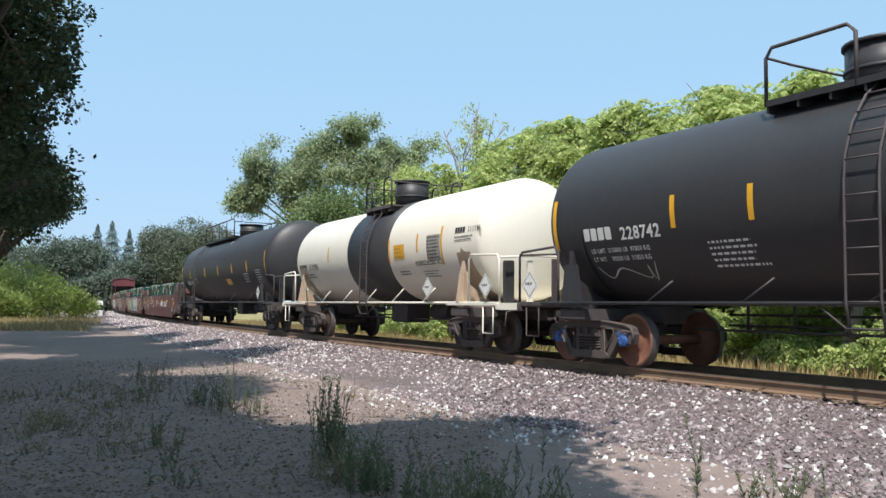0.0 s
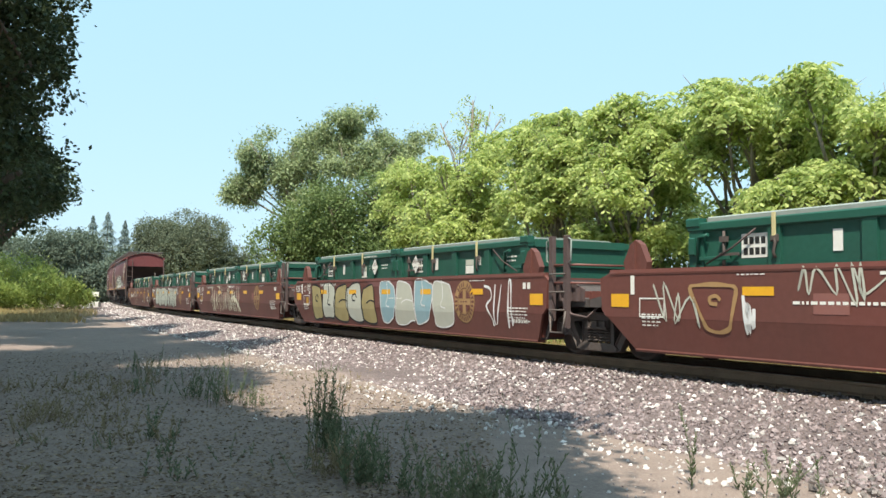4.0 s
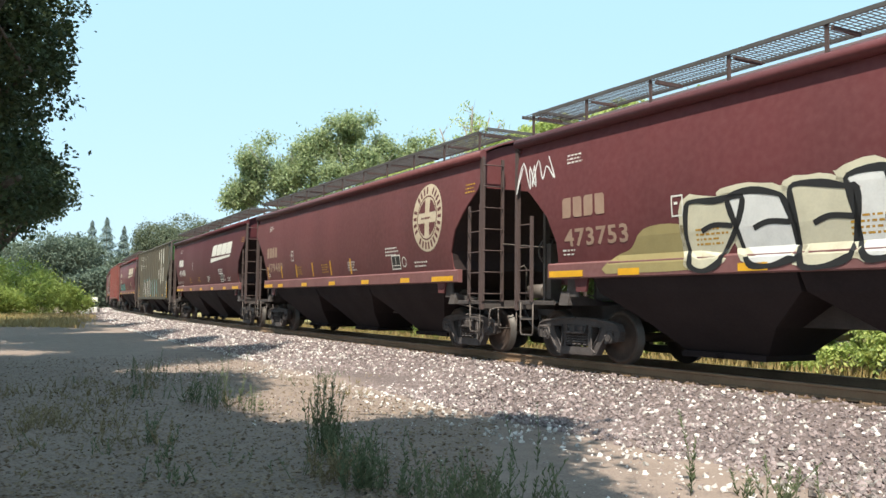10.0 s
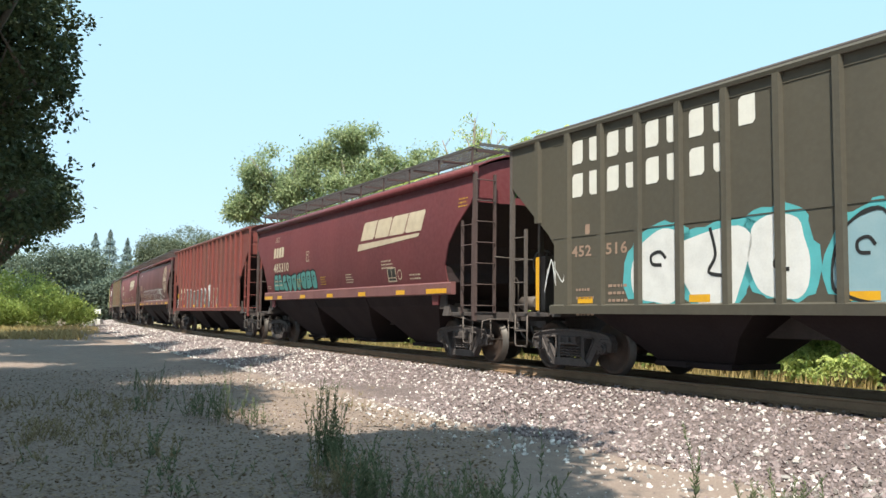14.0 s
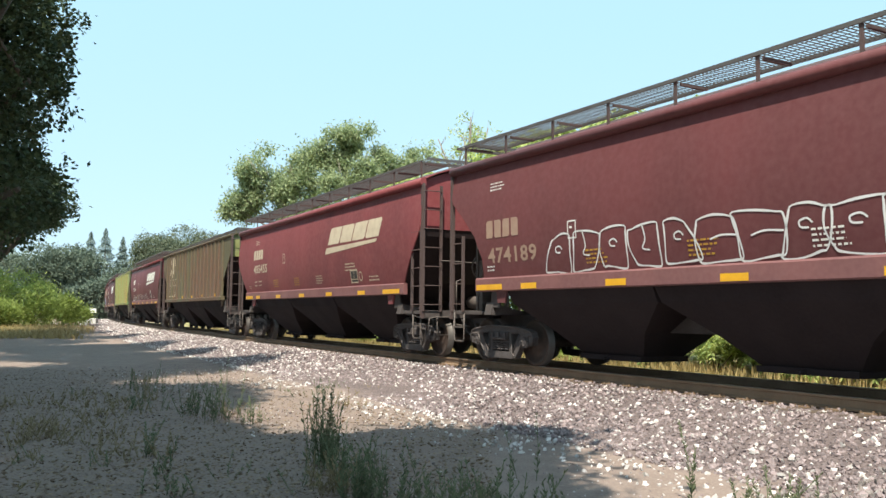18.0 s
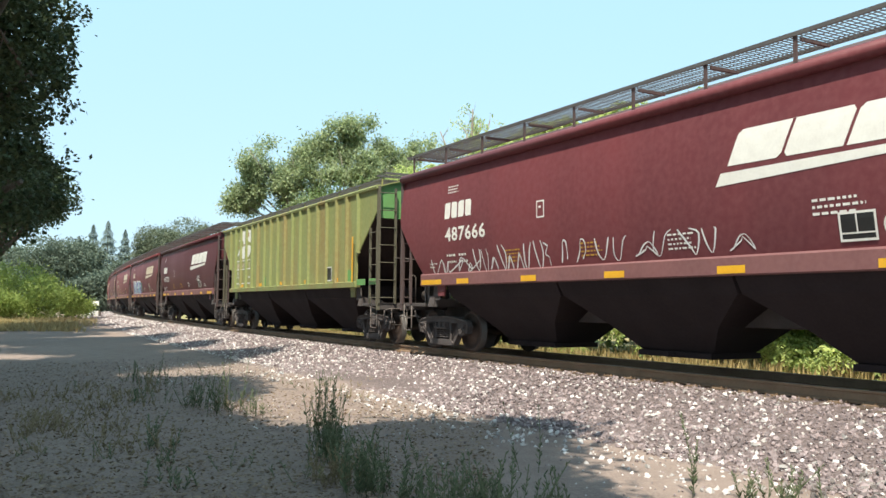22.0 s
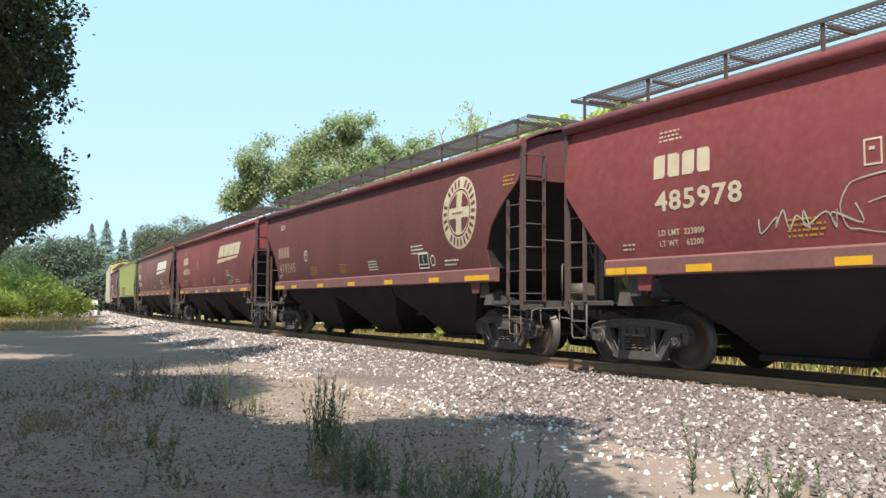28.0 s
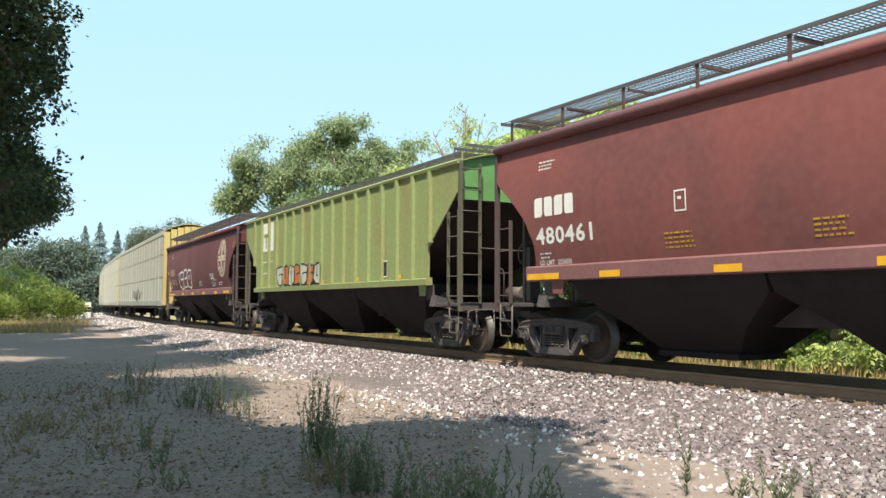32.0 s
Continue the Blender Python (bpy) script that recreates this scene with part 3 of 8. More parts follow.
def frond_mesh(name, blobs, count, material, seed, span=0.62, pairs=6):
    """Compound leaves: a drooping rib with pairs of leaflets."""
    rng = np.random.default_rng(seed)
    blobs = np.asarray(blobs, float)
    vol = (blobs[:, 3] * blobs[:, 4] * blobs[:, 5]) ** 0.7
    each = 8
    tips = max(1, count // each)
    count = tips * each
    pick = rng.choice(len(blobs), tips, p=vol / vol.sum())
    u = rng.normal(size=(tips, 3))
    u /= np.linalg.norm(u, axis=1, keepdims=True)
    u[:, 2] = np.abs(u[:, 2]) * 1.2 - 0.5
    r = 0.35 + 0.7 * rng.uniform(0, 1, tips) ** 0.6
    hub = np.repeat(blobs[pick, :3] + u * blobs[pick, 3:6] * r[:, None], each, 0)
    hub = hub + rng.normal(size=hub.shape) * 0.05
    az = np.tile(np.arange(each) * 2 * np.pi / each, tips) + np.repeat(rng.uniform(0, 6.3, tips), each) + rng.normal(0, 0.3, count)
    rise = rng.uniform(-0.2, 1.1, count)
    d = np.stack([np.cos(az), np.sin(az), rise], 1)
    L = span * rng.uniform(0.55, 1.25, count)
    pos, dr, up, ln = [], [], [], []
    for k in range(pairs):
        w = (k + 0.6) / pairs
        at = hub + d * (L * w)[:, None]
        at[:, 2] -= L * 0.95 * w * w
        for sgn in (-1, 1):
            side = np.stack([-np.sin(az) * sgn, np.cos(az) * sgn, np.full(count, -0.9)], 1)
            pos.append(at)
            dr.append(side + d * 0.35 + rng.normal(size=(count, 3)) * 0.15)
            up.append(np.tile([0, 0, 0.6], (count, 1)) + rng.normal(size=(count, 3)) * 0.7)
            ln.append(L * 0.30 * (1.15 - 0.5 * abs(w - 0.45)))
    pos, dr, up, ln = np.concatenate(pos), np.concatenate(dr), np.concatenate(up), np.concatenate(ln)
    v, f = blades(pos, dr, up, ln, ln * 0.24)
    return raw_mesh(name, v, f, material)


def limbs(base, blobs, r, seed, forks=2):
    """A tapered trunk with limbs that reach into each lobe of the crown."""
    rng = random.Random(seed)
    sh, reach = Shape(), []
    base = Vector(base)
    cz = [b[2] for b in blobs]
    mean = Vector((sum(b[0] for b in blobs) / len(blobs), sum(b[1] for b in blobs) / len(blobs), min(cz)))
    fork = base.lerp(mean, 0.55)
    bend = base.lerp(fork, 0.5) + Vector((rng.uniform(-0.2, 0.2), rng.uniform(-0.2, 0.2), 0))
    sh.tube(base, bend, r * 1.25, 9, r)
    sh.tube(bend, fork, r, 9, r * 0.8)
    for b in blobs:
        tw = Shape()
        reach.append(tw)
        c = Vector(b[:3])
        m = fork.lerp(c, 0.5) + Vector((rng.uniform(-0.4, 0.4), rng.uniform(-0.4, 0.4), rng.uniform(0, 0.5)))
        tw.tube(fork, m, r * 0.5, 6, r * 0.3)
        tw.tube(m, c, r * 0.3, 6, r * 0.16)
        for _ in range(forks):
            e = c + Vector((rng.uniform(-1, 1) * b[3], rng.uniform(-1, 1) * b[4], rng.uniform(-0.3, 1) * b[5])) * 0.85
            tw.tube(c.lerp(m, rng.uniform(0, 0.6)), e, r * 0.14, 5, r * 0.04)
    return sh, reach


def tree(name, label, base, blobs, crown, bark, r, seed, category="tree", group="", forks=3):
    t = thing(name, label, category, group)
    sh, tw = limbs(base, blobs, r, seed, forks)
    part("trunk", sh, bark, t)
    for limb in tw:
        part("limb", limb, bark, t)
    part("crown", crown, None, t)
    return t


def lobes(cx, cy, cz, rx, ry, rz, n, seed, size=0.5):
    """Lobes spread unevenly through an ellipsoid."""
    rng = random.Random(seed)
    out = []
    for _ in range(n):
        a, h = rng.uniform(0, 2 * math.pi), rng.uniform(-0.75, 0.8)
        k = rng.uniform(0.35, 0.75) * math.sqrt(1 - 0.6 * h * h)
        q = size * rng.uniform(0.75, 1.25)
        out.append((cx + rx * k * math.cos(a), cy + ry * k * math.sin(a), cz + rz * h * 0.75, rx * q, ry * q, rz * q * 0.85))
    return out


# dark oaks along the path, and mostly unseen neighbours added to shade the dirt
OAKS = [  # crown centre, half widths, lobes, leaves, foot
    ((-11.7, 15.6, 6.1), (4.5, 4.4, 4.4), 54, 150000, (-13.0, 16.0)), ((-19.2, 30.5, 7.2), (5.4, 5.0, 4.6), 30, 36000, (-20.5, 31.0)),
    ((-8.2, 9.4, 9.6), (3.6, 4.2, 1.7), 14, 18000, (-12.5, 9.0)),
    ((-10.4, 17.3, 13.6), (3.4, 3.6, 1.6), 12, 14000, (-14.5, 20.0)), ((-16.6, 27.6, 17.2), (3.2, 3.6, 1.5), 14, 14000, (-21.0, 26.0)), ((-5.2, 3.2, 8.6), (4.2, 3.0, 2.0), 16, 22000, (-8.0, -1.0)), ((-5.9, 5.9, 9.2), (2.0, 1.5, 1.0), 16, 22000, (-10.5, 3.5)),
    ((-1.05, 4.2, 9.0), (1.9, 2.0, 1.2), 10, 11000, (-6.0, -3.0)), ((-1.4, 1.2, 9.0), (1.5, 1.6, 1.1), 12, 13000, (-7.0, -4.5)), ((-25.5, 43.0, 6.4), (4.8, 5.0, 4.0), 16, 14000, (-27.0, 43.0)),
    ((-18.2, 27.0, 14.0), (3.4, 3.2, 1.5), 12, 10000, (-23.0, 24.0)), ((-14.2, 20.0, 14.0), (3.0, 3.0, 1.4), 12, 10000, (-20.0, 17.0)), ((-15.6, 24.0, 15.5), (3.2, 3.0, 1.4), 12, 10000, (-21.5, 20.5)), ((-12.4, 22.2, 14.6), (2.3, 2.4, 1.2), 10, 9000, (-19.0, 20.0)), ((-6.7, 9.5, 9.3), (1.95, 3.2, 1.3), 22, 34000, (-11.5, 7.0)),
    ((-26.0, 44.0, 14.0), (4.0, 4.4, 2.0), 14, 13000, (-31.0, 42.0)), ((-22.0, 34.0, 14.5), (3.4, 3.8, 2.0), 14, 13000, (-26.5, 35.0)), ((-23.0, 39.5, 16.0), (3.6, 4.0, 1.8), 14, 12000, (-29.0, 38.0)),
    ((-26.6, 53.0, 8.0), (2.9, 4.6, 2.8), 12, 12000, (-31.5, 53.0)), ((-31.2, 62.5, 9.0), (3.2, 5.0, 3.0), 12, 12000, (-37.0, 62.5)), ((-36.5, 73.0, 10.0), (3.4, 5.4, 3.2), 12, 12000, (-43.0, 73.0))]
for k, (c, r, n, leaves, foot) in enumerate(OAKS):
    b = lobes(*c, *r, n, 11 + 7 * k, 0.27 if k < 2 else 0.42)
    if k == 0:
        b += [(-7.3, 14.6, 3.1, 1.0, 0.9, 0.75), (-8.0, 14.8, 2.35, 0.8, 0.8, 0.5), (-7.2, 14.6, 5.0, 0.8, 0.8, 0.9), (-7.8, 14.6, 3.9, 0.8, 0.8, 0.8), (-7.5, 14.4, 6.4, 0.6, 0.8, 0.7), (-8.3, 14.4, 1.9, 0.5, 0.5, 0.3)]
    tree("oak_tree", "dark dense live oak standing in shade beside the path" if k < 2 else "spreading live oak added to shade the path", (*foot, -0.62), b,
         crown_mesh("crown", b, leaves, 0.105, 0.044, OAKLEAF, 12 + 7 * k, shell=0.35, bunch=18, spread=0.125) if k < 2
         else crown_mesh("crown", b, leaves, 0.24, 0.08, OAKLEAF, 12 + 7 * k, bunch=9, spread=0.35), BARK, 0.34, 13 + 7 * k, group="oaks along the path", forks=2)

# tall trees across the line
GUM = [(-14.1, 57, 7.7, 0.8, 0.9, 0.9), (-13.7, 57, 9.3, 0.7, 0.8, 0.8), (-13.2, 57, 8.0, 1.3, 1.3, 1.2), (-12.6, 56, 10.2, 1.2, 1.2, 1.2), (-11.6, 57, 8.8, 1.4, 1.4, 1.3), 
       (-10.4, 57, 10.3, 1.4, 1.4, 1.1), (-9.4, 57, 8.6, 1.7, 1.6, 1.5), (-7.8, 57, 11.0, 1.6, 1.5, 1.3), (-6.4, 57, 12.3, 1.6, 1.6, 1.0), (-5.2, 57, 11.5, 1.6, 1.6, 1.3),
       (-6.6, 56, 9.6, 1.8, 1.7, 1.5), (-4.4, 57, 9.4, 1.6, 1.5, 1.5), (-3.2, 58, 10.2, 1.1, 1.1, 1.2), (-1.9, 58, 10.9, 1.0, 1.0, 1.0), (-2.4, 57, 8.6, 1.4, 1.3, 1.4), (-8.4, 56, 6.6, 1.8, 1.7, 1.6)]
b = []
for k, q in enumerate(GUM):
    rng = random.Random(300 + k)
    for _ in range(6):
        w = rng.uniform(0.3, 0.6)
        b.append((q[0] + 0.1 + rng.uniform(-0.85, 0.85) * q[3], q[1] + rng.uniform(-0.85, 0.85) * q[4], q[2] + 0.5 + rng.uniform(-0.85, 0.8) * q[5], q[3] * w, q[4] * w, q[5] * w * 0.9))
tree("gum_tree", "tall grey-green tree with a ragged open crown across the track", (-7.2, 58, -0.6), [(q[0] + 0.1, q[1], q[2] + 0.3, *q[3:]) for q in GUM],
     crown_mesh("crown", b, 56000, 0.24, 0.055, GUMLEAF, 22, droop=0.5, shell=0.15, bunch=8, spread=0.36), PALEBARK, 0.26, 23)
b = lobes(-4.6, 49, 4.2, 4.6, 3.2, 4.4, 32, 31, 0.33) + lobes(-9.0, 50.5, 3.4, 2.2, 2.2, 3.4, 14, 36, 0.42)
tree("bay_tree", "broad dark green bushy tree across the track", (-5, 49.5, -0.6), b,
     crown_mesh("crown", b, 60000, 0.2, 0.06, DENSELEAF, 32, bunch=8, spread=0.3), BARK, 0.3, 33)

SUMACS = [  # arc length, offset, height, half width, fronds
    (-7.0, -7.2, 6.8, 2.4, 2900), (-3.0, -8.0, 7.2, 2.7, 3100), (1.0, -7.2, 7.0, 2.6, 3000), (4.6, -8.4, 8.0, 2.8, 3100), (8.5, -7.4, 8.1, 2.7, 3000),
    (13.0, -7.4, 8.4, 3.0, 3100), (18.5, -7.0, 8.5, 3.0, 3100), (24.0, -8.2, 8.2, 2.9, 2900), (-11.5, -7.6, 6.8, 2.7, 1700)]
for k, (s, o, h, w, n) in enumerate(SUMACS):
    x, y, _ = on_track(s, o)
    b = lobes(x, y, h * 0.6, w, w, h * 0.44, 24, 40 + k, 0.27)
    tree("sumac_tree", "bright yellow-green tree with long feathery leaves behind the track", (x, y, -0.6), b,
         frond_mesh("crown", b, n, SUMACLEAF, 60 + k), PALEBARK, 0.16, 70 + k, group="trees behind the track", forks=7)
# understorey along the far verge
for k in range(34):
    rng = random.Random(100 + k)
    s, o = -11 + (k % 24) * 2.1 + rng.uniform(-0.8, 0.8), -rng.uniform(6.2, 7.6) - (1.8 if k >= 24 else 0)
    x, y, _ = on_track(s, o)
    h = rng.uniform(1.2, 2.2) + (0.6 if k >= 24 else 0)
    b = lobes(x, y, h * 0.45 - 0.5, 1.1, 1.1, h * 0.5, 5, 120 + k, 0.5)
    bush = thing("verge_bush", "low leafy green bush on the dry verge", "bush", "bushes on the verge")
    part("crown", frond_mesh("crown", b, 300, FERNLEAF, 140 + k, 0.42, 7), None, bush)
    for q in b:
        part("stem", Shape().tube((x, y, -0.6), q[:3], 0.02, 5, 0.008), BARK, bush)
# dark backing foliage behind the sumacs
for k in range(9):
    x, y, _ = on_track(-13 + k * 5.0, -11.5)
    b = lobes(x, y, 2.2, 3.0, 2.2, 2.8, 8, 160 + k, 0.5)
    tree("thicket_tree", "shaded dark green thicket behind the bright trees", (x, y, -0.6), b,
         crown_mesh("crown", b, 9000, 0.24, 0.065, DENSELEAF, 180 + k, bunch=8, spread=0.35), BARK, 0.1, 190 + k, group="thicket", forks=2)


def bare_sapling(x, y, z0, z1, spread, seed):
    """A thin leafless top with forking twigs."""
    rng = random.Random(seed)
    t = thing("bare_sapling", "thin half-bare sapling standing above the bright trees", "tree", "half-bare saplings")
    part("trunk", Shape().tube((x, y, -0.6), (x, y, z0), 0.07, 6, 0.05), PALEBARK, t)
    tips = []
    for _ in range(7):
        e = Vector((x + rng.uniform(-1, 1) * spread, y + rng.uniform(-1, 1) * spread, z0 + (z1 - z0) * rng.uniform(0.55, 1.0)))
        m = Vector((x, y, z0)).lerp(e, 0.5) + Vector((rng.uniform(-0.2, 0.2), 0, 0.15))
        sh = Shape().path([(x, y, z0 - rng.uniform(0, 0.6)), m, e], 0.028, 5)
        for _ in range(5):
            q = m.lerp(e, rng.uniform(0.1, 1.0))
            r = q + Vector((rng.uniform(-0.5, 0.5), rng.uniform(-0.3, 0.3), rng.uniform(0.05, 0.6)))
            sh.tube(q, r, 0.014, 4, 0.006)
            tips.append((*r, 0.16, 0.16, 0.14))
        part("limb", sh, PALEBARK, t)
    part("crown", crown_mesh("crown", tips, 420, 0.16, 0.035, SUMACLEAF, seed, bunch=6, spread=0.1), None, t)


bare_sapling(1.3, 37.0, 6.8, 9.7, 1.3, 901)
bare_sapling(0.6, 36.0, 6.0, 8.6, 1.0, 904)
bare_sapling(6.2, 27.5, 4.8, 7.2, 0.9, 902)
bare_sapling(12.6, 26.0, 5.6, 8.0, 1.0, 903)

# far oak like a dome, with a lower mass beside it
b = lobes(-53, 172, 9.6, 9.5, 8, 9.2, 34, 201, 0.4)
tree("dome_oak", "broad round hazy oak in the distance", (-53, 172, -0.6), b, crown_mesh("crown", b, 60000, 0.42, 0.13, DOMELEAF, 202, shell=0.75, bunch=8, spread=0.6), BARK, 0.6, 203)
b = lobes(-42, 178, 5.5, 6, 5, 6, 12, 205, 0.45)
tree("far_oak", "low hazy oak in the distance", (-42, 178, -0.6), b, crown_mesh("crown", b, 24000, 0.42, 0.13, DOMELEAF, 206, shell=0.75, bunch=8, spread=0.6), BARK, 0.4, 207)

# bright willows and dry grass on the left of the line
for k, (x, y, h, w) in enumerate([(-40, 76, 5.6, 4.4), (-35.6, 74, 4.8, 3.4), (-47, 80, 5.4, 4.4), (-33.4, 77, 2.8, 1.7), (-37, 70, 3.0, 2.6)]):
    b = lobes(x, y, h * 0.45 - 0.4, w, w * 0.8, h * 0.5, 9, 220 + k, 0.45)
    tree("willow_bush", "sunlit yellow-green willow bush beside the path", (x, y, -0.5), b,
         crown_mesh("crown", b, 9000, 0.26, 0.05, WILLOWLEAF, 230 + k, droop=-0.3, bunch=8, spread=0.35), BARK, 0.1, 240 + k, "bush", "willow bushes")

# dark wood in the distance, conifers above it, and the hill
for k, (x, y, h, w) in enumerate([(-66, 150, 13, 8), (-80, 160, 14, 9), (-94, 170, 13, 9), (-62, 170, 11, 7), (-108, 165, 14, 9), (-70, 130, 8, 7), (-54, 132, 6, 4)]):
    b = lobes(x, y, h * 0.42, w, w * 0.7, h * 0.5, 12, 260 + k, 0.45)
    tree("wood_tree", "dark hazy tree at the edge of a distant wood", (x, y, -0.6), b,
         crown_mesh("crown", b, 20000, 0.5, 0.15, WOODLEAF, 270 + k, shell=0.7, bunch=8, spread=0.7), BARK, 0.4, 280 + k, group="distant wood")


def conifer(x, y, h, w, seed):
    rng = np.random.default_rng(seed)
    t = thing("conifer", "tall hazy conifer far beyond the wood", "tree", "conifers")
    part("trunk", Shape().tube((x, y, -0.6), (x, y, h), w * 0.09, 7, 0.03), BARK, t)
    n = 5200
    u = rng.uniform(0, 1, n) ** 0.75
    az = rng.uniform(0, 2 * np.pi, n)
    tier = 0.75 + 0.25 * np.sin(u * 60 + rng.uniform(0, 2))
    r = w * (1 - u) ** 0.85 * tier * rng.uniform(0.3, 1, n)
    pos = np.stack([x + r * np.cos(az), y + r * np.sin(az), h * (0.12 + 0.88 * u)], 1)
    d = np.stack([np.cos(az), np.sin(az), np.full(n, -0.35)], 1)
    v, f = blades(pos, d, np.tile([0, 0, 1.0], (n, 1)) + rng.normal(size=(n, 3)) * 0.3, 0.35 + 1.3 * (1 - u), 0.1 + 0.3 * (1 - u))
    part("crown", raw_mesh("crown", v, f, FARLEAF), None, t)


for k, (x, y, h, w) in enumerate([(-118.6, 300, 30, 8.5), (-125, 303, 29, 7.5), (-133, 310, 25.5, 8.0), (-114.3, 305, 27.5, 6.5), (-141, 312, 23, 8.0)]):
    conifer(x, y, h, w, 300 + k)


def hill():
    """A far wooded ridge, one sheet of land."""
    xs, ys = np.linspace(-900, 500, 90), np.linspace(420, 1100, 36)
    v = []
    for y in ys:
        for x in xs:
            ridge = math.exp(-((x + 400) / 120) ** 2) * 46 + math.exp(-((x - 40) / 260) ** 2) * 16 + 8
            v.append((x, y, -2 + ridge * math.sin(math.pi * min(1, max(0, (y - 420) / 680))) + noise.noise((x * 0.03, y * 0.03, 0)) * 7 * math.sin(math.pi * (y - 420) / 680)))
    i = np.arange(len(xs) - 1)[None, :] + len(xs) * np.arange(len(ys) - 1)[:, None]
    f = np.stack([i, i + 1, i + 1 + len(xs), i + len(xs)], -1).reshape(-1, 4)
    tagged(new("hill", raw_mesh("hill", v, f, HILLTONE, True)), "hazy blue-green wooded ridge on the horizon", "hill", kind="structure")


hill()


# ---- weeds and litter ----
def weed(x, y, h, stems, seed, material=None, lean=0.18, leafy=26, label="", name="weed", spread=0.12):
    rng = np.random.default_rng(seed)
    t = thing(name, label or "dusty green upright weed growing from the dirt", "weed", "weeds on the dirt")
    pos, d, ln = [], [], []
    z0 = -0.62
    for k in range(stems):
        a, r = rng.uniform(0, 6.3), rng.uniform(0, spread) * math.sqrt(stems)
        p = Vector((x + r * math.cos(a), y + r * math.sin(a), z0))
        tip = p + Vector((rng.normal(0, lean), rng.normal(0, lean), 1)) * h * rng.uniform(0.55, 1.1)
        mid = p.lerp(tip, 0.5) + Vector((rng.normal(0, 0.02), rng.normal(0, 0.02), 0))
        sh = Shape()
        sh.path([p, mid, tip], 0.004, 4)
        part("stem", sh, material or WEEDLEAF, t)
        for j in range(leafy):
            w = rng.uniform(0.12, 1.0)
            q = p.lerp(mid, w * 2) if w < 0.5 else mid.lerp(tip, w * 2 - 1)
            az = rng.uniform(0, 6.3)
            pos.append(q)
            d.append((math.cos(az) * 0.6, math.sin(az) * 0.6, 0.75))
            ln.append(rng.uniform(0.03, 0.075) * (1.25 - 0.6 * w))
    n = len(pos)
    v, f = blades(np.array([tuple(q) for q in pos]), np.array(d), rng.normal(size=(n, 3)), np.array(ln), np.array(ln) * 0.12)
    part("foliage", raw_mesh("foliage", v, f, material or WEEDLEAF), None, t)
    return t


weed(-1.22, 8.95, 0.88, 30, 1, lean=0.1, leafy=40, label="tall clump of dusty green weeds on the dirt", spread=0.032)
weed(-1.08, 8.7, 0.55, 18, 2, lean=0.14, leafy=30, spread=0.035)
weed(-0.62, 7.3, 0.5, 26, 16, lean=0.16, leafy=34, label="low fuzzy clump of grey-green weeds", spread=0.045)
weed(-0.95, 7.7, 0.4, 22, 17, DRYWEED, 0.25, 26, "dry brown weeds at the foot of a green clump", spread=0.06)
weed(-3.35, 13.0, 0.85, 8, 3, label="tall thin grassy weeds at the edge of the shade")
weed(-3.75, 13.4, 0.6, 9, 4)
weed(-2.9, 12.9, 0.5, 3, 5)
weed(2.2, 7.4, 0.8, 2, 6, lean=0.06, leafy=70, label="single slender leafy weed at the ballast's edge")
weed(2.66, 7.0, 0.42, 14, 7, lean=0.32, leafy=36, label="small twiggy weed at the ballast's edge")
weed(0.83, 8.2, 0.7, 2, 8, leafy=34)
weed(0.02, 6.0, 0.6, 16, 9, lean=0.2, leafy=40, label="tall slender weeds close beside the path", spread=0.05)
weed(0.3, 5.9, 0.62, 18, 10, lean=0.2, leafy=40, label="tall slender weeds close beside the path", spread=0.05)
weed(0.62, 6.1, 0.5, 10, 18, lean=0.25, leafy=36, spread=0.06)
weed(0.85, 6.2, 0.5, 8, 19, lean=0.25, leafy=36, spread=0.06)
weed(-5.2, 15.2, 0.5, 9, 11, DRYWEED)
weed(-4.9, 13.8, 0.4, 6, 12)
weed(-3.1, 9.4, 0.36, 6, 13, DRYWEED)
weed(-2.7, 8.6, 0.3, 4, 14)
weed(-0.55, 8.4, 0.45, 9, 15, lean=0.3)
for k in range(34):
    rng = random.Random(500 + k)
    x, y = rng.uniform(-7.5, -1.2), rng.uniform(7.2, 18)
    weed(x, y, rng.uniform(0.12, 0.34), rng.randint(3, 7), 400 + k, DRYWEED if rng.random() < 0.6 else None, 0.35, 8, "short dry tuft of weeds on the dirt", "weed_tuft")


# dry brown tufts under the oaks
for k in range(46):
    rng = random.Random(700 + k)
    y = rng.uniform(9.0, 16.5)
    weed(-y * rng.uniform(0.36, 0.53), y, rng.uniform(0.1, 0.3), rng.randint(4, 8), 720 + k, DRYWEED, 0.4, 9, "short dry brown tuft among dead leaves", "weed_tuft")


# fuller clumps in the shade beside the path
for k, (x, y, h, n) in enumerate([(-0.85, 8.0, 0.4, 14), (-0.3, 7.0, 0.36, 12), (-0.1, 6.8, 0.4, 12), (0.3, 6.7, 0.32, 10),
                                  (-3.3, 12.6, 0.62, 12), (-3.75, 13.4, 0.5, 14), (-2.8, 12.3, 0.45, 6), (-5.9, 17.2, 0.6, 10), (-5.5, 16.6, 0.5, 8), (-3.2, 9.5, 0.42, 8), (-2.3, 7.6, 0.3, 7)]):
    weed(x, y, h, n, 600 + k, None, 0.2, 22, "dense clump of slender green weeds in the shade")


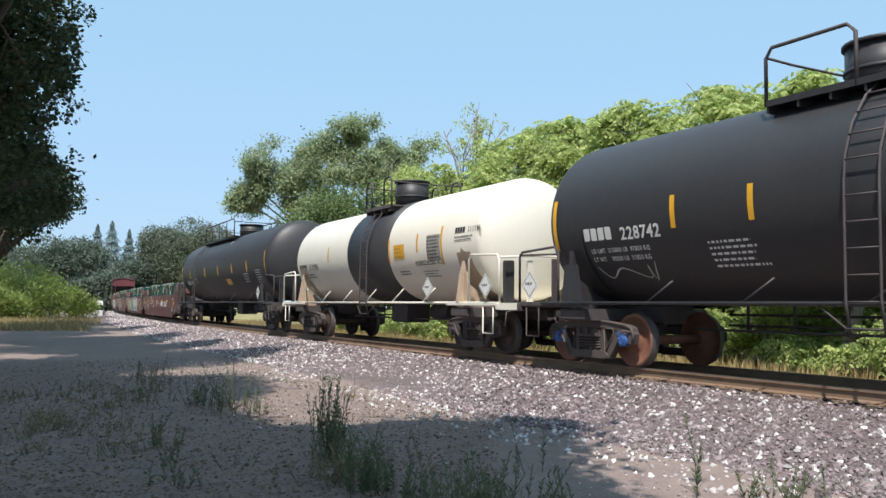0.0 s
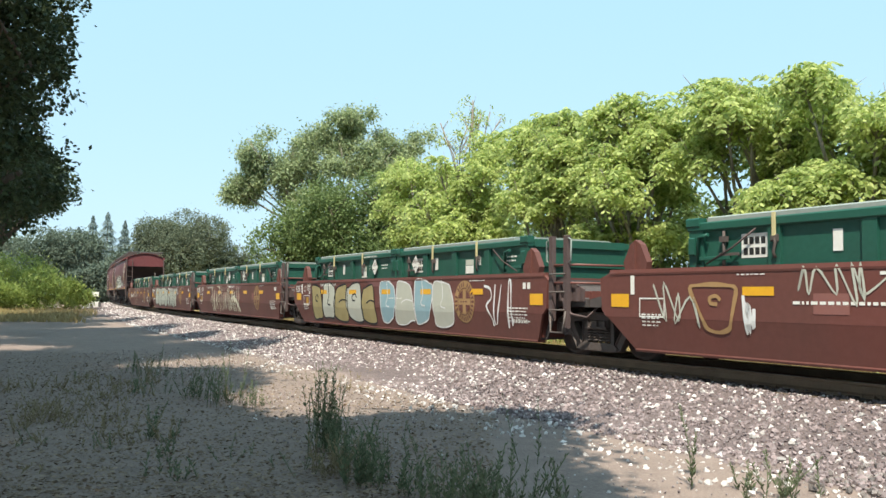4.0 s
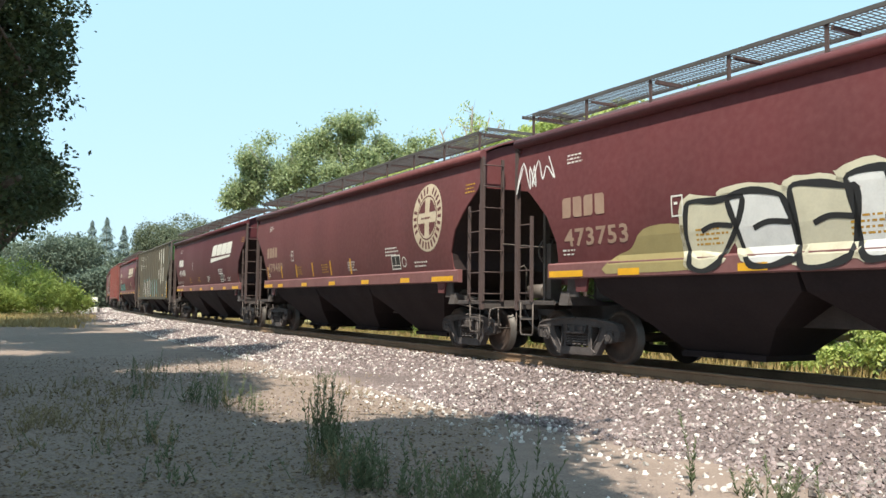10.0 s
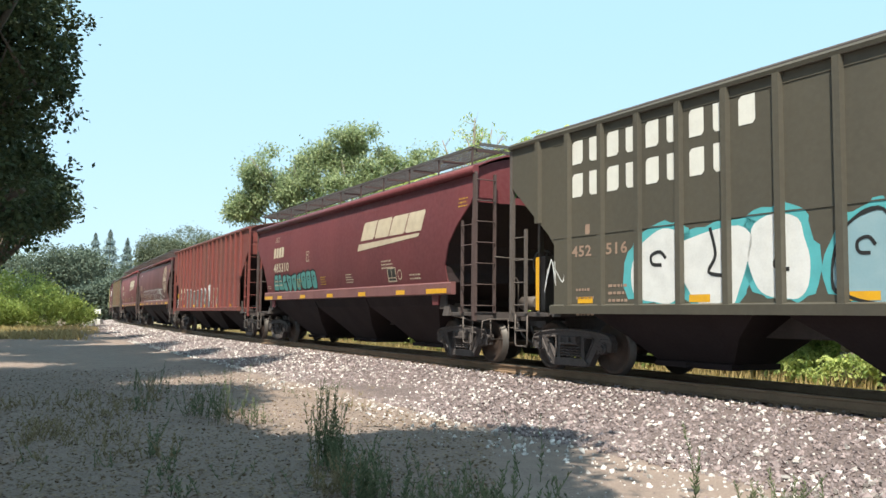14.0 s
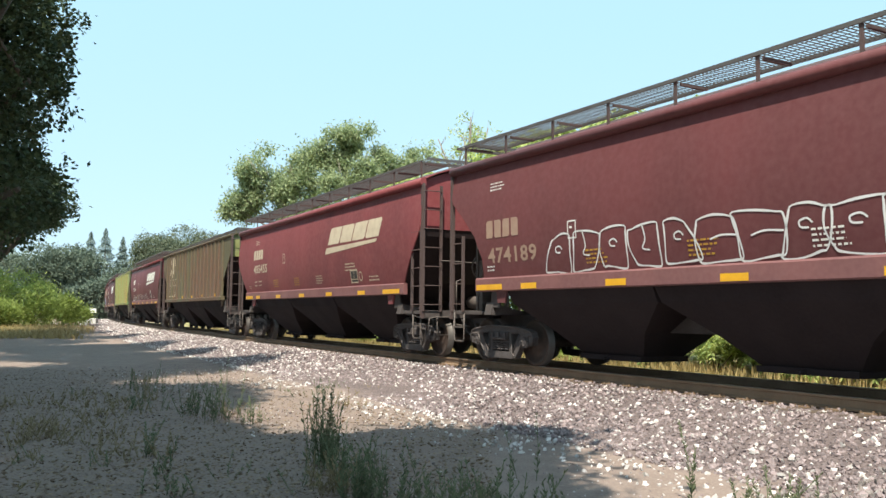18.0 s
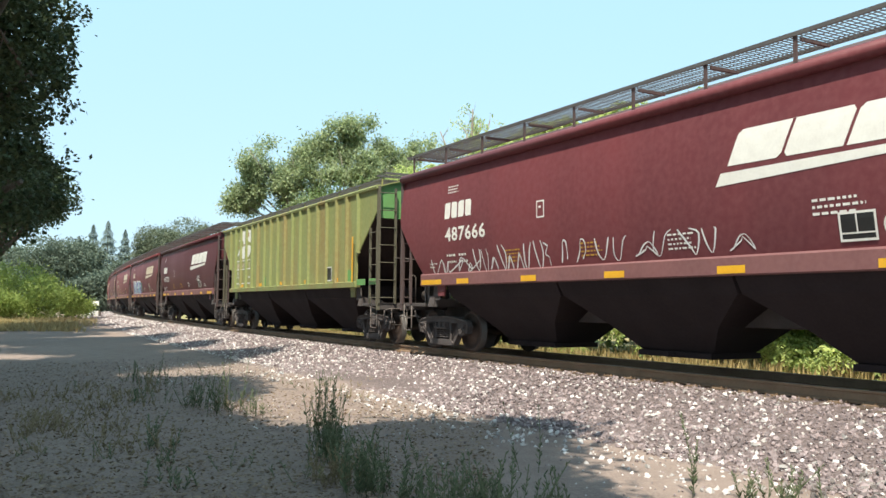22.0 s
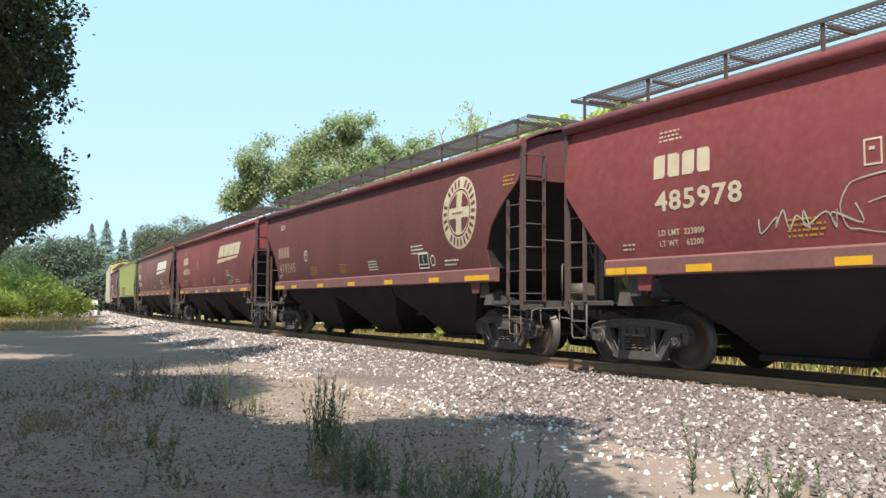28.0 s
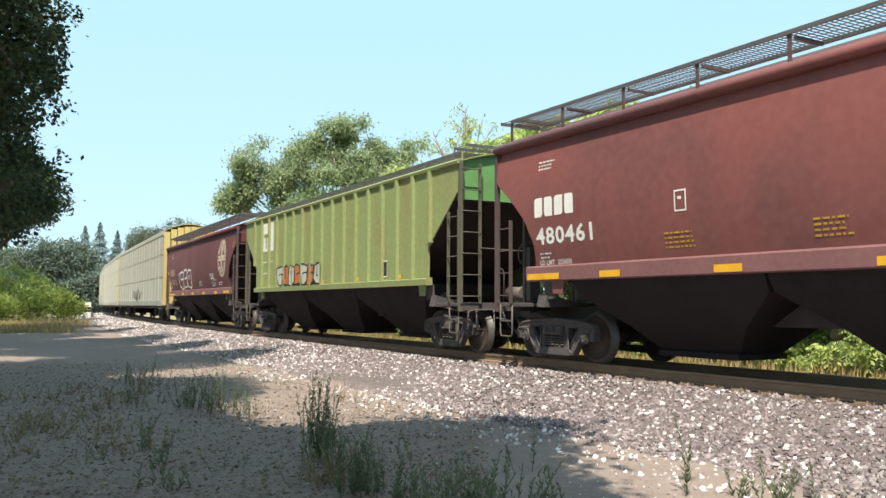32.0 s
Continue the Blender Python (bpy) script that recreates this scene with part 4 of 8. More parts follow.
def dry_grass():
    """Bleached grass along the far edge of the path."""
    rng = np.random.default_rng(77)
    n = 9000
    y = 46 + 50 * rng.uniform(0, 1, n) ** 1.6
    x = -y * rng.uniform(0.43, 0.8, n) - 0.5 * rng.normal(size=n)
    pos = np.stack([x, y, np.full(n, -0.62)], 1)
    d = rng.normal(size=(n, 3)) * 0.35 + [0, 0, 1]
    ln = rng.uniform(0.2, 0.55, n)
    v, f = blades(pos, d, rng.normal(size=(n, 3)), ln, ln * 0.12)
    raw = raw_mesh("dry_grass", v, f, DRYGRASS)
    ob = new("dry_grass", raw)
    tagged(ob, "bleached dry grass at the edge of the path", "grass", kind="stuff")


dry_grass()


def litter():
    rng = np.random.default_rng(8)
    n = 26000
    y = 6.5 + 16 * rng.uniform(0, 1, n) ** 1.4
    x = -0.56 * y + rng.uniform(0, 0.62, n) * y
    o, _ = off_track(x, y)
    keep = o > 4.6
    x, y, o = x[keep], y[keep], o[keep]
    n = len(x)
    pos = np.stack([x, y, bed(o) + 0.045 + rng.uniform(-0.02, 0.02, n)], 1)
    az = rng.uniform(0, 6.3, n)
    d = np.stack([np.cos(az), np.sin(az), rng.uniform(-0.15, 0.2, n)], 1)
    v, f = blades(pos, d, np.tile([0, 0, 1.0], (n, 1)) + rng.normal(size=(n, 3)) * 0.4, rng.uniform(0.02, 0.07, n), rng.uniform(0.006, 0.02, n))
    tagged(new("leaf_litter", raw_mesh("leaf_litter", v, f, LITTER)), "dead leaves and twigs scattered on the shaded dirt", "leaf litter", kind="stuff")
    n = 15000
    s, o = rng.uniform(-13, 60, n), -rng.uniform(3.0, 8.0, n)
    x, y, _ = on_track(s, o)
    m = 5000
    y2 = rng.uniform(54, 74, m)
    x2 = -y2 * rng.uniform(0.405, 0.6, m)
    x, y, z = np.concatenate([x, x2]), np.concatenate([y, y2]), np.concatenate([bed(o), np.full(m, -0.5)])
    n = len(x)
    d = rng.normal(size=(n, 3)) * 0.3 + [0, 0, 1]
    v, f = blades(np.stack([x, y, z], 1), d, rng.normal(size=(n, 3)), rng.uniform(0.15, 0.5, n), rng.uniform(0.008, 0.02, n))
    tagged(new("dry_grass", raw_mesh("dry_grass", v, f, DRYGRASS)), "dry straw-coloured grass on the verge", "grass", kind="stuff")


litter()


# ---- small things beside the far track ----
def trackside():
    x, y, _ = on_track(96, 3.0)
    t = thing("switch_marker", "small white marker board on a dark post beside the track", "marker")
    part("post", Shape().tube((x, y, -0.6), (x, y, 1.0), 0.05, 8), DIRTY, t)
    part("board", Shape().box(x - 0.35, x + 0.35, y - 0.03, y + 0.03, 0.75, 1.25), WHITE, t, "white board")
    part("stand", Shape().box(x - 0.25, x + 0.25, y - 0.2, y + 0.2, -0.6, -0.05, 0.04), DIRTY, t)
    for k, (s, o, w, h) in enumerate([(84, 3.4, 1.3, 0.75), (80, 4.0, 0.8, 0.5), (88, 3.2, 0.7, 0.45)]):
        x, y, a = on_track(s, o)
        tb = thing("concrete_block", "pale broken concrete block beside the track", "block", "concrete blocks")
        part("slab", Shape().box(x - w / 2, x + w / 2, y - 0.35, y + 0.35, -0.62, -0.55 + h, 0.06), CONCRETE, tb)
    for k, (x, y) in enumerate([(-118, 250), (-116, 256)]):
        t = thing("utility_pole", "pale weathered utility pole in the distance", "pole", "utility poles")
        part("pole", Shape().tube((x, y, -0.6), (x, y, 14), 0.3, 8, 0.2), CONCRETE, t)
        part("crossarm", Shape().box(x - 1.2, x + 1.2, y - 0.08, y + 0.08, 12.9, 13.1), CONCRETE, t)


trackside()


# ---- the train: shared pieces. In a car's space x points forwards, the camera's side is -y, the rail top is z = 0 ----
CARS = []        # thing, middle along the train, half the distance between its trucks
WHEELSETS = []   # wheelset object, its x in the truck
MESHES = {}


def shared(key, make, *materials):
    if key not in MESHES:
        me = make().mesh(key)
        if key.startswith("wheelset"):
            bm = bmesh.new()
            bm.from_mesh(me)
            bmesh.ops.remove_doubles(bm, verts=bm.verts, dist=1e-5)
            bm.to_mesh(me)
            bm.free()
        for m in materials:
            me.materials.append(m)
        MESHES[key] = me
    return MESHES[key]


def wheelset_shape():
    sh = Shape()
    sh.tube((0, -0.98, 0), (0, 0.98, 0), 0.085, 12)
    n = 32
    prof = [(0.085, 0.66), (0.15, 0.655), (0.19, 0.70), (0.36, 0.735), (0.39, 0.70), (0.482, 0.705), (0.484, 0.722), (0.462, 0.74), (0.452, 0.835), (0.385, 0.838), (0.36, 0.79), (0.2, 0.80), (0.15, 0.85), (0.085, 0.85)]
    for sg in (-1, 1):
        rings = []
        for r, y in prof:
            rings.append([(r * math.cos(2 * math.pi * k / n), sg * y, r * math.sin(2 * math.pi * k / n)) for k in range(n)])
        for i in range(len(rings) - 1):
            sh.m = 1 if i in (5, 6, 7) else 0
            sh.loft(rings[i:i + 2], caps=False, smooth=True)
        sh.m = 0
    return sh


def side_frame_shape():
    """Cast side frame: top chord over both boxes, columns, slanted tension arms and the spring seat, with rolled edges."""
    sh = Shape()
    y0, y1 = -1.08, -0.95
    half_top = [(0.42, 0.66), (0.64, 0.64), (0.78, 0.60), (0.93, 0.585), (1.02, 0.53), (1.03, 0.40), (1.13, 0.40), (1.16, 0.56), (1.10, 0.68), (0.96, 0.72), (0.55, 0.765), (0.3, 0.785)]
    sh.prism(half_top + [(-x, z) for x, z in half_top[::-1]], y0, y1)
    for q in (-1, 1):
        sh.prism([(q * x, z) for x, z in ((0.69, 0.62), (0.82, 0.59), (0.80, 0.50), (0.56, 0.13), (0.43, 0.13), (0.43, 0.21))], y0 + 0.01, y1 - 0.01)
        sh.prism([(q * x, z) for x, z in ((0.31, 0.22), (0.40, 0.22), (0.43, 0.66), (0.30, 0.66))], y0 + 0.015, y1 - 0.01)
        sh.prism([(q * x, z) for x, z in ((0.73, 0.34), (0.79, 0.34), (0.82, 0.60), (0.72, 0.60))], y0 + 0.02, y1 - 0.01)
        sh.path([(q * x, y0, z) for x, z in ((1.14, 0.42), (1.15, 0.56), (1.09, 0.66), (0.96, 0.705), (0.55, 0.75), (0.3, 0.77), (0.0, 0.772))], 0.024, 6)
        sh.path([(q * x, y0, z) for x, z in ((1.0, 0.56), (0.84, 0.58), (0.79, 0.48), (0.56, 0.15), (0.42, 0.13), (0.0, 0.13))], 0.022, 6)
        sh.path([(q * x, y0, z) for x, z in ((0.41, 0.63), (0.42, 0.24), (0.45, 0.24), (0.67, 0.58), (0.64, 0.64), (0.41, 0.64))], 0.016, 5)
        sh.box(q * 1.0 - 0.13, q * 1.0 + 0.13, y0 - 0.02, y1, 0.56, 0.64, 0.03)
    sh.prism([(-0.48, 0.13), (0.48, 0.13), (0.52, 0.18), (0.43, 0.26), (-0.43, 0.26), (-0.52, 0.18)], y0 - 0.03, y1)
    return sh


def spring_shape():
    sh = Shape()
    turns = []
    for k in range(41):
        a = 2 * math.pi * k / 8
        turns.append((0.068 * math.cos(a), 0.068 * math.sin(a), 0.27 + 0.24 * k / 40))
    sh.path(turns, 0.018, 5)
    return sh


def bolster_shape():
    sh = Shape()
    sh.box(-0.27, 0.27, -1.1, 1.1, 0.52, 0.66, 0.03)
    sh.box(-0.29, 0.29, -0.5, 0.5, 0.5, 0.76, 0.04)
    for sg in (-1, 1):
        sh.box(-0.29, 0.29, sg * 1.12 - 0.03, sg * 1.12 + 0.03, 0.50, 0.545, 0.01)
        for x in (-0.22, 0.0, 0.22):
            sh.box(x - 0.03, x + 0.03, sg * 1.12 - 0.03, sg * 1.12 + 0.03, 0.53, 0.64)
    for q in (-1, 1):
        sh.box(q * 0.42 - 0.05, q * 0.42 + 0.05, -0.8, 0.8, 0.36, 0.46)
        sh.tube((q * 0.42, -0.1, 0.4), (q * 0.3, -0.1, 0.86), 0.025, 6)
        for sg in (-1, 1):
            sh.box(q * 0.43 - 0.04, q * 0.43 + 0.04, sg * 0.755 - 0.07, sg * 0.755 + 0.07, 0.3, 0.55)
    return sh


def cap_shape():
    sh = Shape()
    sh.tube((0, 0.96, 0), (0, 1.10, 0), 0.1, 14)
    sh.tube((0, 1.10, 0), (0, 1.125, 0), 0.07, 14)
    for k in range(3):
        a = 2 * math.pi * k / 3 + 0.5
        sh.tube((0.055 * math.cos(a), 1.12, 0.055 * math.sin(a)), (0.055 * math.cos(a), 1.14, 0.055 * math.sin(a)), 0.02, 6)
    sh.box(-0.14, 0.14, 0.94, 1.08, 0.08, 0.15)
    return sh


def truck(car, x, blue=False, paint=None, wheel=WHEEL):
    tone = paint or STEEL
    t = part("truck", shared("bolster" + tone.name, bolster_shape, tone), None, car, "cast steel freight truck", pose(x, 0, 0))
    for turn in (0, 180):
        part("side_frame", shared("side_frame" + tone.name, side_frame_shape, tone), None, t, "", pose(0, 0, 0, 0, 0, turn))
    for dx in (-0.225, -0.075, 0.075, 0.225):
        part("spring", shared("spring" + tone.name, spring_shape, tone), None, t, "", pose(dx, -1.02, 0))
    for dx in (-0.889, 0.889):
        w = part("wheelset", shared("wheelset" + wheel.name, wheelset_shape, wheel, TREAD), None, t, "rusty wheels with bright treads", pose(dx, 0, 0.457))
        WHEELSETS.append((w, dx))
        for turn in (0, 180):
            part("bearing_cap", shared("blue_cap" if blue else "cap", cap_shape, BLUECAP if blue else STEEL), None, t, "", pose(dx, 0, 0.457, 0, 0, turn))
    return t


def coupler_shape():
    sh = Shape()
    sh.box(-0.3, 0.45, -0.1, 0.1, 0.78, 0.96, 0.02)
    sh.box(0.40, 0.62, -0.16, 0.12, 0.74, 1.0, 0.04)
    sh.box(0.55, 0.72, -0.16, -0.05, 0.76, 0.98, 0.03)
    sh.box(-0.35, 0.0, -0.19, 0.19, 0.7, 1.03, 0.02)
    sh.path([(0.1, -0.12, 0.78), (0.35, -0.14, 0.5), (0.6, -0.1, 0.34), (0.85, -0.02, 0.42)], 0.025, 6)
    return sh


def coupler(car, x, way):
    part("coupler", shared("coupler", coupler_shape, DIRTY), None, car, "", pose(x, 0, 0, 0, 0, 0 if way > 0 else 180))


def ladder_shape(h, rungs, w, z0):
    sh = Shape()
    for x in (0, w):
        sh.box(x - 0.028, x + 0.028, -0.025, 0.025, z0, z0 + h, 0.006)
    for k in range(rungs):
        z = z0 + 0.16 + (h - 0.3) * k / max(1, rungs - 1)
        sh.path([(0, -0.02, z), (0.03, -0.05, z), (w - 0.03, -0.05, z), (w, -0.02, z)], 0.012, 5)
    return sh


def stirrup_shape():
    sh = Shape()
    sh.path([(-0.2, 0, 1.05), (-0.2, 0, 0.5), (-0.17, 0, 0.44), (0.17, 0, 0.44), (0.2, 0, 0.5), (0.2, 0, 1.05)], 0.016, 5)
    sh.box(-0.2, 0.2, -0.02, 0.02, 0.72, 0.75)
    return sh


def lever_shape():
    sh = Shape()
    sh.path([(0.0, 0.2, 0.98), (0.05, -0.3, 0.95), (0.05, -1.2, 0.93), (0.06, -1.35, 0.9), (0.06, -1.38, 0.62)], 0.014, 5)
    return sh


# ---- lettering and marks, laid on a car's side ----
def letters(string, size, squeeze=1.0):
    key = ("text", string, size, squeeze)
    if key not in MESHES:
        cu = bpy.data.curves.new("lettering", "FONT")
        cu.body, cu.size, cu.resolution_u = string, size / 0.73, 2
        cu.space_character = 1.08
        cu.offset = 0.03 * size
        ob = new("lettering", cu)
        dg = bpy.context.evaluated_depsgraph_get()
        me = bpy.data.meshes.new_from_object(ob.evaluated_get(dg))
        v = np.array([tuple(p.co) for p in me.vertices])[:, :2]
        v[:, 0] *= squeeze
        f = [tuple(p.vertices) for p in me.polygons]
        bpy.data.objects.remove(ob)
        bpy.data.curves.remove(cu)
        bpy.data.meshes.remove(me)
        MESHES[key] = (v, f)
    return MESHES[key]


def stick(car, name, polys, material, yfun, lift=0.006, label="", slice_at=0.14, side=-1):
    """Lays flat outlines, given as (x, z) corners, on the car's near side, cut into strips so that they follow its curve."""
    bm = bmesh.new()
    for p in polys:
        if len(p) < 3:
            continue
        try:
            bm.faces.new([bm.verts.new((x, 0, z)) for x, z in p])
        except ValueError:
            pass
    bmesh.ops.remove_doubles(bm, verts=bm.verts, dist=0.0004)
    bmesh.ops.triangulate(bm, faces=bm.faces)
    zs = [v.co.z for v in bm.verts]
    if zs and max(zs) - min(zs) > 0.3:
        z = math.ceil(min(zs) / slice_at) * slice_at
        while z < max(zs):
            bmesh.ops.bisect_plane(bm, geom=bm.verts[:] + bm.edges[:] + bm.faces[:], plane_co=(0, 0, z), plane_no=(0, 0, 1))
            z += slice_at
    for v in bm.verts:
        v.co.y = side * (yfun(v.co.z) + lift)
    for f in bm.faces:
        f.normal_update()
        if f.normal.y * side < 0:
            f.normal_flip()
    me = bpy.data.meshes.new(name)
    bm.to_mesh(me)
    bm.free()
    return part(name, me, material, car, label)


def write(car, string, x, z, size, material, yfun, squeeze=1.0, name="lettering", lift=0.006):
    v, f = letters(string, size, squeeze)
    return stick(car, name, [[(x + v[i][0], z + v[i][1]) for i in q] for q in f], material, yfun, lift, "", 0.5)


def rect(x, z, w, h, slant=0.0):
    return [(x, z), (x + w, z), (x + w + slant * h, z + h), (x + slant * h, z + h)]


def frame_rect(x, z, w, h, t):
    return [rect(x, z, w, t), rect(x, z + h - t, w, t), rect(x, z + t, t, h - 2 * t), rect(x + w - t, z + t, t, h - 2 * t)]


def bars(x, z, w, rows, pitch=0.07, seed=0):
    """Small print that cannot be read: rows of short thin bars."""
    rng = random.Random(seed)
    out = []
    high = min(0.045, pitch * 0.4)
    for k in range(rows):
        u = 0.0
        end = w * rng.uniform(0.7, 1.0)
        while u < end:
            b = rng.uniform(0.03, 0.11)
            out.append(rect(x + u, z - k * pitch, min(b, end - u), high))
            u += b + 0.03
    return out


def blocks(x, z, size, count=4, wide=0.72, slant=0.0, gap=0.16):
    """A maker's mark as plain slabs with clipped corners."""
    out, w, c = [], size * wide, size * 0.12
    for k in range(count):
        u = x + k * (w + size * gap)
        ring = [(0, 0), (w - c, 0), (w, c), (w, size), (c, size), (0, size - c)] if k % 2 == 0 else [(c, 0), (w, 0), (w, size - c), (w - c, size), (0, size), (0, c)]
        out.append([(u + a + slant * b, z + b) for a, b in ring])
    return out


def smooth_line(pts, closed=False, steps=4):
    """A flowing curve through the given points."""
    n = len(pts)
    if n < 3:
        return list(pts)
    out = []
    for k in range(n if closed else n - 1):
        if closed:
            a, b, c, d = pts[k - 1], pts[k], pts[(k + 1) % n], pts[(k + 2) % n]
        else:
            a, b, c, d = pts[max(k - 1, 0)], pts[k], pts[k + 1], pts[min(k + 2, n - 1)]
        for i in range(steps):
            t = i / steps
            out.append(tuple(0.5 * (2 * q + (r - p) * t + (2 * p - 5 * q + 4 * r - s) * t * t + (3 * q - p - 3 * r + s) * t ** 3) for p, q, r, s in zip(a, b, c, d)))
    if not closed:
        out.append(pts[-1])
    return out


def stroke(pts, w, closed=False, swell=0.0):
    """A sprayed line of even or swelling width, as one ribbon."""
    n = len(pts)
    left, right = [], []
    for k, (x, z) in enumerate(pts):
        xa, za = pts[k - 1] if (k or closed) else pts[k]
        xb, zb = pts[(k + 1) % n] if (k < n - 1 or closed) else pts[k]
        d = math.hypot(xb - xa, zb - za) or 1
        h = w / 2 * (1 + swell * math.sin(k * 0.9))
        nx, nz = -(zb - za) / d * h, (xb - xa) / d * h
        left.append((x + nx, z + nz))
        right.append((x - nx, z - nz))
    m = n if closed else n - 1
    return [[left[k], left[(k + 1) % n], right[(k + 1) % n], right[k]] for k in range(m)]


def graffiti(car, x0, x1, z0, z1, line, fill, yfun, seed, n=5, w=0.05, fill2=None, boxy=0.55, lean=0.12, halo=None, ring=True):
    """Sprayed shapes: fat swelling patches side by side with flowing outlines, no words."""
    rng = random.Random(seed)
    step = (x1 - x0) / n
    lines, fills, fills2, around = [], [], [], []
    for k in range(n):
        wide = rng.uniform(0.85, 1.15)
        cx, cz = x0 + (k + 0.5) * step, (z0 + z1) / 2 + rng.uniform(-0.03, 0.03) * (z1 - z0)
        m, ph, tip = 12, rng.uniform(0, 6), rng.uniform(-0.25, 0.25)
        rx, rz, le = step * 0.54 * wide, (z1 - z0) * 0.5, rng.uniform(-lean, lean) * (z1 - z0)
        loop = []
        for i in range(m):
            a = 2 * math.pi * i / m
            q = 0.94 + 0.09 * math.sin(3 * a + ph) + rng.uniform(-0.05, 0.05)
            c, s = math.cos(a), math.sin(a)
            px, pz = math.copysign(abs(c) ** boxy, c) * q, math.copysign(abs(s) ** boxy, s) * q
            loop.append((cx + rx * px * (1 + tip * pz) + le * pz, cz + rz * pz))
        loop = smooth_line(loop, True, 3)
        (fills2 if fill2 and k % 2 else fills).append(loop)
        around.append([(cx + (x - cx) * 1.3 + rng.uniform(-0.03, 0.03), cz + (z - cz) * 1.13 + rng.uniform(0, 0.07)) for x, z in loop])
        around[-1] = [(x, max(z, z0)) for x, z in around[-1]]
        if ring:
            lines += stroke(loop, w, True, 0.25)
        kind = rng.randrange(3)
        if kind == 0:
            inner = [(cx - rx * 0.1, cz + rz * 0.95), (cx + rx * 0.05, cz + rz * 0.3), (cx - rx * 0.15, cz - rz * 0.1), (cx + rx * 0.3, cz - rz * 0.2)]
        elif kind == 1:
            inner = [(cx + rx * 0.9, cz + rz * 0.1), (cx + rx * 0.2, cz + rz * 0.16), (cx - rx * 0.3, cz + rz * 0.02)]
        else:
            inner = [(cx + rx * 0.28 * math.cos(j * 1.3), cz + rz * (0.25 + 0.18 * math.sin(j * 1.3))) for j in range(5)]
        lines += stroke(smooth_line(inner), w * 0.9)
    if halo:
        stick(car, "graffiti_fill", around, halo, yfun, 0.003, "sprayed halo")
    if fill:
        stick(car, "graffiti_fill", fills, fill, yfun, 0.004)
    if fill2:
        stick(car, "graffiti_fill", fills2, fill2, yfun, 0.005)
    stick(car, "graffiti", lines, line, yfun, 0.008, "sprayed flowing outlines")


def shards(car, x0, x1, z0, z1, line, yfun, seed, n=9, w=0.03):
    """Tall sprayed outlines of pointed and arched strips, drawn with a thin uneven line."""
    rng = random.Random(seed)
    step = (x1 - x0) / n
    out = []
    for k in range(n):
        x, lo, hi = x0 + k * step, z0 + rng.uniform(0, 0.12) * (z1 - z0), z1 - rng.uniform(0, 0.15) * (z1 - z0)
        b, le = step * rng.uniform(0.28, 0.5), rng.uniform(-0.35, 0.45) * step
        kind = rng.randrange(4)
        if kind == 0:
            line_pts = [(x + le, lo), (x + b * 0.3, (lo + hi) / 2), (x + b * 0.5, hi), (x + b, hi - 0.03), (x + b * 1.1, (lo + hi) / 2), (x + b + le * 1.3, lo + 0.05)]
        elif kind == 1:
            line_pts = [(x, hi), (x + b * 0.4 + le, lo + 0.1), (x + b + le, lo), (x + b * 1.6 + le, lo + 0.3), (x + b * 1.5, hi)]
        elif kind == 2:
            line_pts = [(x, lo), (x + b, hi - 0.25), (x + b * 1.2, hi - 0.2), (x + b * 2.1, lo), (x + b * 1.5, lo + 0.2), (x + b * 0.9, (lo + hi) / 2), (x + b * 0.3, lo + 0.02)]
        else:
            line_pts = [(x, hi), (x + b * 1.2, hi - 0.06), (x + b * 1.4, (lo + hi) / 2 + 0.15), (x + b * 0.5, (lo + hi) / 2), (x + b * 1.5, lo + 0.15), (x + b * 1.7, lo)]
        out += stroke(smooth_line(line_pts, False, 3), w * rng.uniform(0.8, 1.5), False, 0.4)
    stick(car, "graffiti", out, line, yfun, 0.008, "sprawling pointed sprayed outlines")


def scrawl(car, x0, x1, z0, z1, line, yfun, seed, n=9, w=0.03):
    rng = random.Random(seed)
    pts = []
    for k in range(n * 2 + 1):
        u = k / (n * 2)
        pts.append((x0 + (x1 - x0) * u + rng.uniform(-0.9, 0.9) * (x1 - x0) / n, (z0 if k % 2 else z1) + rng.uniform(-0.3, 0.3) * (z1 - z0)))
    stick(car, "graffiti", stroke(smooth_line(pts), w, False, 0.2), line, yfun, 0.008, "scrawled spray line")


